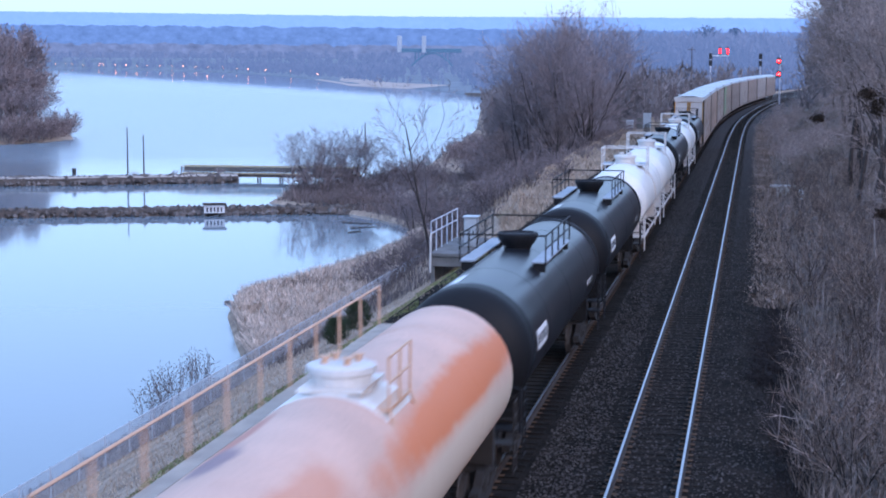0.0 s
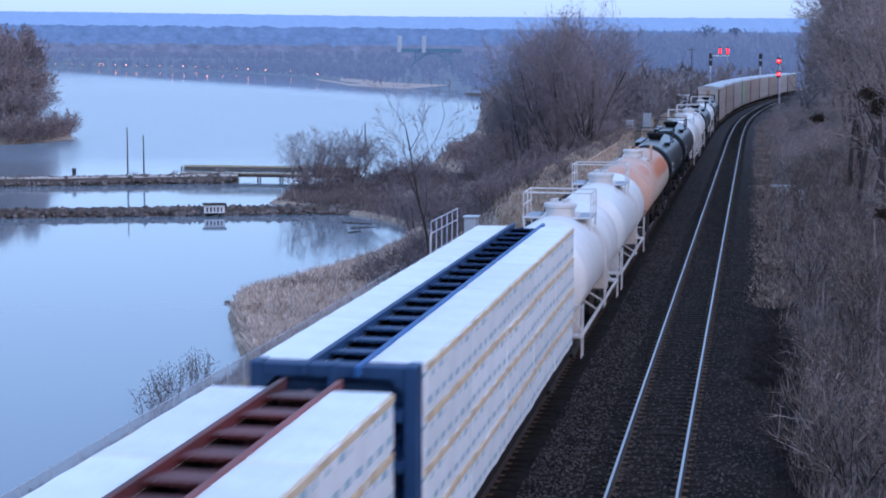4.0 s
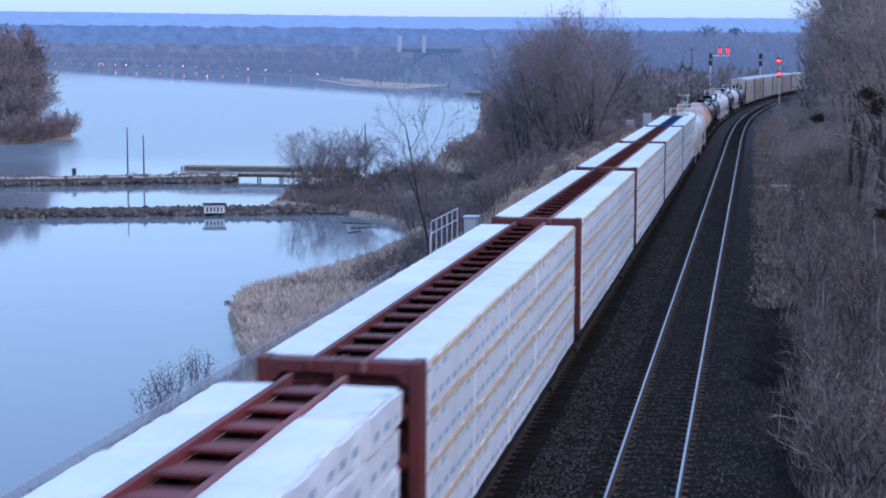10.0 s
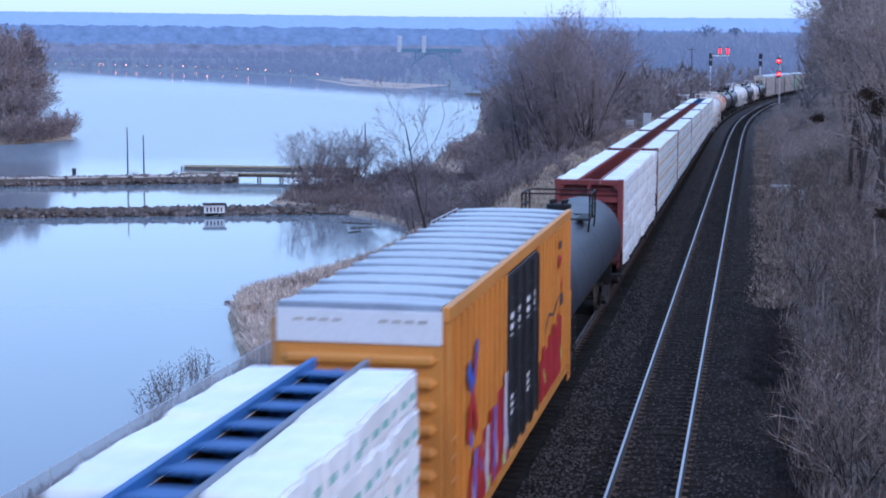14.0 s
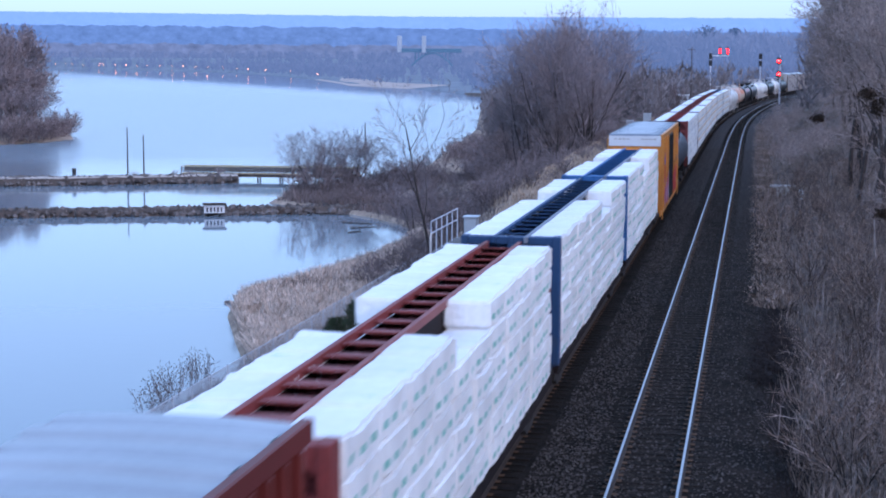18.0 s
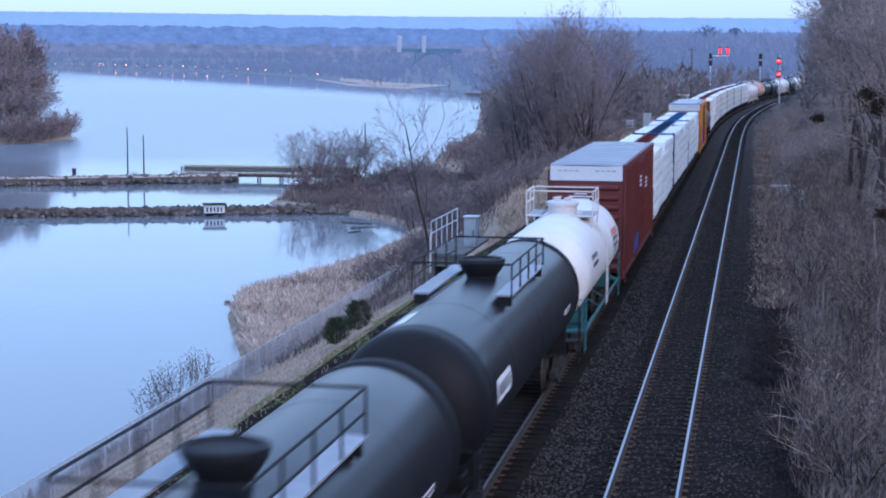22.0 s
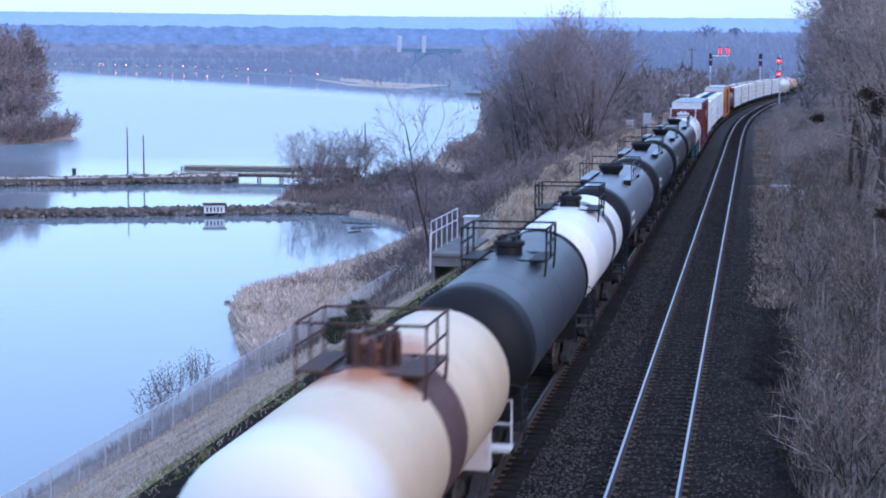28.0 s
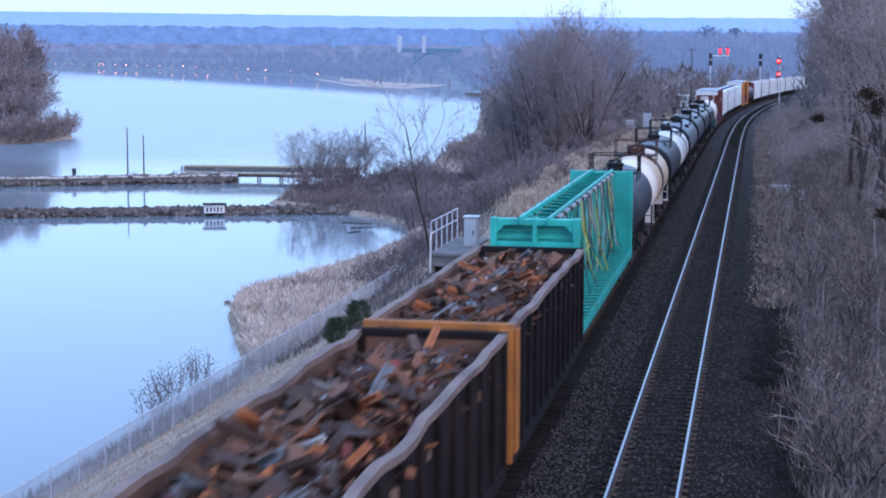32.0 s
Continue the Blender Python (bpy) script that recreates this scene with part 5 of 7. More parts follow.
        q = rng.normal(0, 1, (cnt, 3)) * rng.uniform(0.03, 0.09, cnt)[:, None]
        up = np.array((0, 0, 0.03))
        V = np.stack([c - a - q, c + a - q * 0.6, c + a + q, c - a + q * 0.7, c - a - q + up, c + a - q * 0.6 + up, c + a + q + up, c - a + q * 0.7 + up], 1)
        f = np.array([(0, 1, 2, 3), (4, 5, 6, 7), (0, 1, 5, 4), (1, 2, 6, 5), (2, 3, 7, 6), (3, 0, 4, 7)])
        F = (f[None] + 8 * np.arange(cnt)[:, None, None]).reshape(-1, 4)
        tagged(mesh_object("scrap_heap", V.reshape(-1, 3).tolist(), F.tolist(), col, car, nm + " scrap fragments"), kind="stuff")
    running_gear(car, length, 2.5)
    return car


BITS = [material("bare_sheet_scrap", (0.40, 0.41, 0.44), 0.5, spread=0.4, dirt=(0.2, 0.1, 0.07)), material("brown_scrap", (0.13, 0.07, 0.05), 0.8, spread=0.5), material("red_painted_scrap", (0.22, 0.05, 0.045), 0.7, spread=0.4), material("orange_rust_scrap", (0.27, 0.10, 0.045), 0.8, spread=0.5)]
tanks()
beams()
boxes()
autoracks()
scrap_meshes()
couple(gondola("dark rusty gondola car with an orange end, heaped with scrap metal", 15.2, GONDARK, GONORANGE, 3), -468.2, -483.4)
couple(gondola("rust brown gondola car heaped with scrap metal and timber", 18.4, GONDOLA, GONDARK, 6), -483.4, -501.8)


# ---- plants ----
BARK = material("grey_brown_bark", (0.052, 0.043, 0.041), 0.9, spread=0.4, scale=2, fine=30, bump=0.5, random_tone=0.25)
TWIG = material("bare_winter_twigs", (0.165, 0.13, 0.13), 0.9, spread=0.35, scale=0.6, fine=9, bump=0, random_tone=0.3)
SHORETWIG = material("grey_purple_twigs", (0.215, 0.175, 0.18), 0.9, spread=0.35, scale=0.6, fine=9, bump=0, random_tone=0.3)
BANKTWIG = material("brown_bank_twigs", (0.17, 0.13, 0.115), 0.9, spread=0.5, scale=0.6, fine=9, bump=0, random_tone=0.4)
LIGHTTWIG = material("pale_grey_brown_twigs", (0.27, 0.215, 0.20), 0.9, spread=0.4, scale=0.5, fine=6, bump=0, random_tone=0.35)
SCRUB = material("dull_scrub_stalks", (0.15, 0.118, 0.115), 0.9, spread=0.4, scale=0.4, fine=8, bump=0, random_tone=0.25)
PALETWIG = material("pale_dry_stalks", (0.235, 0.182, 0.158), 0.9, spread=0.4, scale=0.5, fine=8, bump=0, random_tone=0.25)
REED = material("dry_reed_straw", (0.60, 0.475, 0.40), 0.9, spread=0.35, scale=0.35, fine=5, bump=0)
DRYGRASS = material("dry_grass_straw", (0.42, 0.31, 0.235), 0.9, spread=0.35, scale=0.3, fine=5, bump=0, dirt=(0.2, 0.19, 0.09), dirt_at=0.6)
EVERGREEN = material("dark_evergreen_needles", (0.04, 0.055, 0.032), 0.85, spread=0.5, scale=3, fine=20, bump=0)
LITTER = material("bank_leaf_litter", (0.21, 0.16, 0.135), 0.95, spread=0.5, scale=0.3, fine=5, bump=0)
MOSSY = material("green_verge_grass", (0.20, 0.215, 0.095), 0.9, spread=0.5, scale=0.6, fine=5, bump=0)
DARKBRUSH = material("blackened_brush", (0.04, 0.033, 0.033), 0.9, spread=0.4, bump=0)
PALEBARK = material("pale_smooth_bark", (0.27, 0.23, 0.215), 0.85, spread=0.4, scale=2, fine=30, bump=0.3, random_tone=0.15)
DEADLEAF = material("clinging_brown_leaves", (0.045, 0.03, 0.022), 0.9, spread=0.4, scale=3, bump=0)


for tone_mat, lo, hi in ((TWIG, 0.6, 1.45), (SHORETWIG, 0.6, 1.45), (BANKTWIG, 0.4, 1.75), (LIGHTTWIG, 0.5, 1.5), (SCRUB, 0.5, 1.6), (PALETWIG, 0.35, 1.7), (LITTER, 0.4, 1.7), (REED, 0.6, 1.3), (DRYGRASS, 0.6, 1.4), (MOSSY, 0.6, 1.4)):
    island_tones(tone_mat, lo, hi)


class Twigs:
    """Collects tapered bars into one mesh."""

    def __init__(self):
        self.v, self.f, self.stems = [], [], False

    def bar(self, a, b, ra, rb, sides):
        d = (b - a)
        if d.length < 1e-4:
            return
        d.normalize()
        u = d.cross(Vector((0.31, 0.2, 0.93))).normalized()
        w = d.cross(u)
        i = len(self.v)
        ring = [(math.cos(2 * math.pi * k / sides), math.sin(2 * math.pi * k / sides)) for k in range(sides)]
        for c, s in ring:
            self.v.append(tuple(a + ra * (c * u + s * w)))
        if rb is None:
            self.v.append(tuple(b))
            for k in range(sides):
                self.f.append((i + k, i + (k + 1) % sides, i + sides))
        else:
            for c, s in ring:
                self.v.append(tuple(b + rb * (c * u + s * w)))
            for k in range(sides):
                j = (k + 1) % sides
                self.f.append((i + k, i + j, i + sides + j, i + sides + k))


    def ribbon(self, a, b, ra, rb):
        d = b - a
        if d.length < 1e-4:
            return
        u = d.cross(Vector((math.sin(a.x * 91 + b.y * 37), math.cos(a.y * 53 + b.x * 71), 0.3))).normalized()
        i = len(self.v)
        if rb is None:
            self.v += [tuple(a - u * ra), tuple(a + u * ra), tuple(b)]
            self.f.append((i, i + 1, i + 2))
        else:
            self.v += [tuple(a - u * ra), tuple(a + u * ra), tuple(b + u * rb), tuple(b - u * rb)]
            self.f.append((i, i + 1, i + 2, i + 3))


def grow(wood, fine, rnd, p, d, length, r, level, kids, thin):
    """One limb with its side branches, sweeping upward; thin ends go to the crown."""
    n = (6, 5, 4, 3, 2)[level]
    step = length / n
    for i in range(n):
        d = (d + Vector((rnd.gauss(0, 0.10), rnd.gauss(0, 0.10), rnd.gauss(0.05, 0.07)))).normalized()
        q = p + d * step
        r2 = max(r * (0.86, 0.82, 0.78, 0.75, 0.7)[level], thin)
        if level < 2:
            wood.bar(p, q, r, r2, 5)
        elif level == 2:
            (wood if wood.stems else fine).bar(p, q, r, r2, 3)
        else:
            fine.ribbon(p, q, r, r2)
        if level > 0 or i > 0:
            k = kids[level]
            for _ in range(int(k) + (rnd.random() < k - int(k))):
                side = Matrix.Rotation(rnd.uniform(0, 6.283), 3, d) @ d.orthogonal().normalized()
                out = (d * rnd.uniform(0.6, 1.1) + side * rnd.uniform(0.5, 0.95) + Vector((0, 0, 0.12))).normalized()
                ln = length * rnd.uniform(0.40, 0.66) * (1.05 - 0.09 * i)
                if level == 4:
                    fine.ribbon(q, q + out * ln * 1.3, thin, None)
                else:
                    grow(wood, fine, rnd, q, out, ln, max(r2 * rnd.uniform(0.42, 0.6), thin), level + 1, kids, thin)
        p, r = q, r2
    fine.ribbon(p, p + d * step, r, None)


def tree_meshes(name, seed, height, trunk_r, kids, thin, lean=0.05, stems=1, start=0, tilt=0.45, bark=None, twig=None):
    rnd = random.Random(seed)
    wood, fine = Twigs(), Twigs()
    wood.stems = start == 2
    for k in range(stems):
        a = 2 * math.pi * k / max(1, stems) + rnd.random()
        t = lean if stems == 1 else tilt * rnd.uniform(0.6, 1.2)
        d = Vector((math.cos(a) * t, math.sin(a) * t, 1)).normalized()
        grow(wood, fine, rnd, Vector((0.1 * math.cos(a) * (stems > 1), 0.1 * math.sin(a) * (stems > 1), -0.25)), d, height * rnd.uniform(0.62, 0.72), trunk_r * (1 if stems == 1 else 0.6), start, kids, thin)
    out = []
    for nm, tw, mat in (("trunk", wood, bark or BARK), ("crown", fine, twig or TWIG)):
        me = bpy.data.meshes.new(nm)
        me.from_pydata(tw.v, [], tw.f)
        me.materials.append(mat)
        out.append(me)
    return out


BIG = [tree_meshes("tree", 11 + k, h, 0.17, (1.5, 1.5, 1.5, 1, 1.5), 0.0085, 0.12, twig=LIGHTTWIG) for k, h in enumerate((15, 13, 16))]
BANKBIG = [tree_meshes("tree", 45 + k, h, 0.2, (1.5, 1.5, 1.5, 1, 1.5), 0.015, 0.12, twig=LIGHTTWIG) for k, h in enumerate((15, 14))]
BROAD = [tree_meshes("tree", 91 + k, h, 0.32, (2, 1.6, 1.8, 1, 2), 0.0155, stems=6, start=1, tilt=0.5, twig=SHORETWIG) for k, h in enumerate((17, 16))]
FARBIG = [tree_meshes("tree", 15 + k, h, 0.24, (1.6, 1.6, 1.9, 1, 2), 0.017, 0.08) for k, h in enumerate((15, 13, 14.5))]
ISLE = [tree_meshes("tree", 25 + k, h, 0.26, (1.6, 1.4, 1.2, 1, 1), 0.04, 0.08, twig=SHORETWIG) for k, h in enumerate((15, 14))] + [tree_meshes("tree", 35 + k, h, 0.22, (2, 1.4, 1.2, 1, 1), 0.04, stems=5, start=1, tilt=0.6, twig=SHORETWIG) for k, h in enumerate((9, 10))]
MULTI = [tree_meshes("tree", 31 + k, h, 0.16, (2, 1.7, 1.6, 1, 2), 0.014, stems=7, start=1, tilt=0.6, twig=SHORETWIG) for k, h in enumerate((9, 10))]
SLIM = tree_meshes("tree", 77, 15.5, 0.12, (1.4, 1.1, 0.8, 0.6, 1), 0.012, 0.12)
SAPLING = [tree_meshes("tree", 81 + k, 4.2, 0.06, (1, 1.1, 1.1, 0.7, 1), 0.006, 0.2, start=1, bark=PALEBARK) for k in range(2)]
SHRUB = [tree_meshes("shrub", 51 + k, h, 0.045, (2, 2, 1.6, 1, 2), 0.0075, stems=7, start=2) for k, h in enumerate((3.2, 2.6, 3.6))]
BANKSHRUB = [tree_meshes("shrub", 55 + k, h, 0.045, (2, 2, 1.6, 1, 1.5), 0.010, stems=7, start=2, twig=BANKTWIG) for k, h in enumerate((3.2, 2.6, 3.6))]
FARSHRUB = [tree_meshes("shrub", 61 + k, h, 0.06, (2, 2, 1.5, 1, 1), 0.024, stems=5, start=2) for k, h in enumerate((3.2, 2.8))]


def plant_tree(meshes, x, y, z, scale, turn, label, group=""):
    t = empty("tree", x, y, z)
    t.rotation_euler = (0, 0, turn)
    t.scale = (scale, scale, scale)
    tagged(t, label, "tree", group)
    put("trunk", meshes[0], t)
    put("crown", meshes[1], t, None, "bare twigs")
    return t


BRUSH, BANKBRUSH = [], []


def plant_shrub(x, y, z, scale, turn, label, group, pale=False):
    """A shrub of its own near the camera; far ones join the brush that nobody could count."""
    kinds = BANKSHRUB if pale else SHRUB if y < 100 else FARSHRUB
    me = kinds[int(turn * 10) % len(kinds)]
    if y > 146:
        for m in me:
            (BANKBRUSH if pale else BRUSH).append((m, pose(x, y, z, 0, 0, math.degrees(turn)) @ Matrix.Diagonal((scale * 1.15, scale * 1.15, scale, 1))))
        return None
    t = empty("shrub", x, y, z)
    t.rotation_euler = (0, 0, turn)
    t.scale = (scale * 1.15, scale * 1.15, scale)
    tagged(t, label, "shrub", group)
    put("stem", me[0], t)
    put("branching", me[1], t, None, "fine bare twigs")
    return t


def far_brush(name, clumps, mat, label):
    """All the shrubs too far off to tell apart, in one mesh."""
    verts, faces, n = [], [], 0
    for me, m in clumps:
        co = np.empty(len(me.vertices) * 3)
        me.vertices.foreach_get("co", co)
        a = np.array(m)
        verts += (co.reshape(-1, 3) @ a[:3, :3].T + a[:3, 3]).tolist()
        faces += [tuple(i + n for i in p.vertices) for p in me.polygons]
        n = len(verts)
    tagged(mesh_object(name, verts, faces, mat), label, "brush", kind="stuff")


def right_wood():
    rnd = random.Random(21)
    for i in range(38):
        s = 48 + 330 * (i / 38) ** 1.15 + rnd.uniform(-3, 3)
        off, _ = bend(s)
        x = off + 4.6 + s * 0.024 + rnd.random() ** 1.2 * (2 + s * 0.06)
        k = rnd.uniform(0.75, 1.15) * (0.8 if s < 80 else 1.0)
        plant_tree(rnd.choice(BIG if s < 170 else BANKBIG), x, s, ground_z(x, s) - 0.1, k, rnd.uniform(0, 6.28), "bare leafless tree on the wooded bank beside the railway", "trees of the bank")
    for x, s, k in ((6.4, 112, 1.0), (7.7, 128, 1.05), (8.5, 142, 1.1), (6.1, 100, 0.95), (10.2, 115, 1.15), (7.6, 118, 1.15), (9.4, 104, 1.1), (9.6, 136, 1.2), (11.2, 124, 1.15), (12.2, 152, 1.25), (8.6, 158, 1.1), (7.0, 92, 0.95), (14.0, 172, 1.3), (10.5, 190, 1.2), (11.4, 214, 1.3), (12.5, 240, 1.35)):
        plant_tree(rnd.choice(BIG if s < 155 else BANKBIG), x, s, ground_z(x, s) - 0.1, k, rnd.uniform(0, 6.28), "tall bare tree leaning over the wooded bank", "trees of the bank")
    for x, s, k, m in ((1.9, 39.5, 0.62, 0), (0.75, 43, 0.42, 1), (3.3, 46, 0.7, 1), (4.0, 55, 0.85, 0), (2.6, 62, 0.7, 0), (5.2, 70, 1.0, 1)):
        plant_tree(SAPLING[m], x, s, ground_z(x, s) - 0.05, k, rnd.uniform(0, 6.28), "small pale-barked bare sapling on the railway bank", "saplings of the bank")
    for i in range(125):
        s = 36 + 270 * (i / 125) ** 1.3
        off, _ = bend(s)
        x = off + 1.7 + rnd.random() * (1.5 + s * 0.05)
        plant_shrub(x, s, ground_z(x, s) - 0.05, rnd.uniform(0.4, 0.9), rnd.uniform(0, 6.28), "leafless grey-brown shrub on the railway bank", "shrubs of the bank", True)


def left_wood():
    rnd = random.Random(22)
    # the broad old trees above the brush
    for x, s, k, m in ((-22.8, 199, 1.06, 0), (-20.6, 207, 1.12, 1), (-26.5, 206, 1.02, 1), (-23.4, 214, 1.16, 0), (-29.5, 214, 0.8, 1), (-19.4, 197, 0.75, 0)):
        plant_tree(BROAD[m], x, s, ground_z(x, s) - 0.2, k, rnd.uniform(0, 6.28), "broad old bare tree forking low above the shore", "trees of the shore")
    for x, s, k, m in ((-31, 226, 1.0, 2), (-34, 238, 0.95, 1), (-28, 190, 0.6, 2), (-36, 258, 0.9, 0), (-30, 272, 0.95, 1), (-25, 222, 1.0, 0), (-21, 180, 0.55, 1)):
        plant_tree(FARBIG[m], x, s, ground_z(x, s) - 0.2, k, rnd.uniform(0, 6.28), "tall bare tree on the brushy shore", "trees of the shore")
    plant_tree(SLIM, -26.7, 139, ground_z(-26.7, 139) - 0.2, 1.2, 2.6, "slender pale-barked tree of several stems rising from the shore brush", "trees of the shore")
    plant_tree(MULTI[1], -26.8, 146, ground_z(-26.8, 146) - 0.2, 0.75, 0.3, "small dense bare tree in the shore brush", "trees of the shore")
    plant_tree(MULTI[0], -36, 176, ground_z(-36, 176) - 0.2, 0.85, 1.0, "multi-stemmed bare tree by the shore", "trees of the shore")
    plant_tree(MULTI[1], -60.5, 226, -9.9, 1.0, 0.4, "round multi-stemmed bare tree on the spit of land", "trees of the shore")
    plant_tree(MULTI[0], -56.5, 229, -9.9, 1.1, 2.4, "multi-stemmed bare tree on the spit of land", "trees of the shore")
    for i in range(20):
        s = 250 + 330 * i / 20
        off, _ = bend(s)
        x = off - 20 - rnd.random() * (20 + (s - 250) * 0.12)
        plant_tree(rnd.choice(ISLE), x, s, ground_z(x, s) - 0.2, rnd.uniform(0.6, 0.95), rnd.uniform(0, 6.28), "bare leafless tree between the railway and the bay", "trees of the shore")
    for x, s, k in ((-62, 224, 1.7), (-58, 222, 1.9), (-55, 226, 1.6), (-60, 231, 1.8), (-52, 218, 1.1), (-50, 210, 0.9), (-53, 236, 1.3), (-48, 220, 1.2), (-46, 206, 0.8)):
        plant_shrub(x, s, -9.8, k, rnd.uniform(0, 6.28), "dense leafless brown shrub on the spit of land", "shrubs of the shore")
    for k in range(105):
        s = 131 + 84 * k / 105 + rnd.uniform(-2, 2)
        x = rnd.uniform(-32, -20.0) - (1.5 if s > 150 else 0)
        plant_shrub(x, s, ground_z(x, s) - 0.1, rnd.uniform(0.55, 1.05), rnd.uniform(0, 6.28), "dense leafless brown shrub on the slope above the shore", "shrubs of the shore")
    for k in range(46):
        s = 128 + 190 * (k / 46) ** 1.3
        x = bend(s)[0] + rnd.uniform(-20, -15.6)
        plant_shrub(x, s, ground_z(x, s) - 0.1, rnd.uniform(0.35, 0.7), rnd.uniform(0, 6.28), "low leafless shrub on the verge beside the railway", "shrubs of the shore")
    for k in range(70):
        s = 232 + 110 * rnd.random()
        x = rnd.uniform(max(shore_x(s) + 1.5, -62), edge_x(s) - 5)
        plant_shrub(x, s, ground_z(x, s) - 0.1, rnd.uniform(0.9, 1.5), rnd.uniform(0, 6.28), "", "")
    n = 0
    while n < 150:
        s = 112 + 250 * rnd.random() ** 1.4
        e = edge_x(s)
        x = rnd.uniform(max(shore_x(s) + 2, -60), e - 3.5)
        if s < 128 or (s < 172 and x < -22 - (s - 128) * 0.22):
            continue
        plant_shrub(x, s, ground_z(x, s) - 0.1, rnd.uniform(0.7, 1.45) * (0.6 if x < -29 and s < 235 else 1), rnd.uniform(0, 6.28), "dense leafless brown shrub on the slope above the shore", "shrubs of the shore")
        n += 1


def island():
    verts, faces = [(-220, 410, -8.4)], []
    pts = [(-156, 370), (-156.5, 355), (-162, 342), (-178, 330), (-215, 325), (-290, 340), (-330, 440), (-270, 540), (-225, 500), (-195, 450), (-170, 400)]
    for px, py in pts:
        verts.append((px + (px + 220) * -0.06, py + (py - 410) * -0.06, -9.5))
    for px, py in pts:
        verts.append((px, py, -10.6))
    n = len(pts)
    for i in range(n):
        j = (i + 1) % n
        faces += [(0, 1 + j, 1 + i), (1 + i, 1 + j, 1 + n + j, 1 + n + i)]
    ob = mesh_object("island", verts, faces, GROUND, smooth=True)
    tagged(ob, "low wooded point of land in the bay", "island", kind="structure")
    rnd = random.Random(23)
    for k in range(40):
        d = rnd.random() ** 0.8
        y = 344 + 62 * d + rnd.uniform(-3, 3)
        x = -160 - 38 * rnd.random() - 20 * d
        big = x < -165 - 12 * d
        plant_tree(rnd.choice(ISLE[:2] if big else ISLE[2:]), x, y, -9.4, rnd.uniform(1.45, 1.8) if big else rnd.uniform(1.1, 1.5), rnd.uniform(0, 6.28), "bare tree on the wooded point across the water", "trees of the point")
    for k in range(40):
        t = k / 40 * 6.0
        i = int(t)
        a, b = [(-215, 326), (-190, 329), (-172, 334), (-162, 343), (-158, 352), (-158, 364), (-168, 392)][i:i + 2]
        f = t - i
        x, y = a[0] + (b[0] - a[0]) * f - rnd.uniform(0, 3), a[1] + (b[1] - a[1]) * f + rnd.uniform(1, 4)
        plant_shrub(x, y, -9.9, rnd.uniform(1.5, 2.4), rnd.uniform(0, 6.28), "leafless shrub at the waterline of the wooded point", "shrubs of the point")


def blades(name, n, place, height, width, mat, label, lean=0.35, seed=1, tri=True):
    """A field of bent dry stalks, each a narrow blade of two pieces."""
    rng = np.random.default_rng(seed)
    pts = place(rng, n)
    n = len(pts)
    h = height * rng.uniform(0.55, 1.1, n)
    a = rng.uniform(0, 6.283, n)
    w = width * rng.uniform(0.6, 1.4, n)
    b = rng.uniform(0, 6.283, n)
    l = lean * h * rng.random(n)
    wx, wy = np.cos(a) * w, np.sin(a) * w
    V = np.zeros((n, 5, 3))
    V[:, 0] = pts + np.stack([wx, wy, 0 * h], -1)
    V[:, 1] = pts - np.stack([wx, wy, 0 * h], -1)
    mid = pts + np.stack([np.cos(b) * l * 0.35, np.sin(b) * l * 0.35, h * 0.55], -1)
    V[:, 2] = mid - np.stack([wx, wy, 0 * h], -1) * 0.8
    V[:, 3] = mid + np.stack([wx, wy, 0 * h], -1) * 0.8
    V[:, 4] = pts + np.stack([np.cos(b) * l, np.sin(b) * l, h], -1)
    o = 5 * np.arange(n)[:, None]
    quads = (o + np.array([0, 1, 2, 3])).tolist()
    tris = (o + np.array([3, 2, 4])).tolist()
    ob = mesh_object(name, V.reshape(-1, 3).tolist(), quads + tris, mat)
    tagged(ob, label, "grass" if "grass" in name else name.split("_")[0], kind="stuff")
    return ob


def on_ground(xs, ys, lift=0.0):
    return np.array([(x, y, ground_z(x, y) + lift) for x, y in zip(xs, ys)])


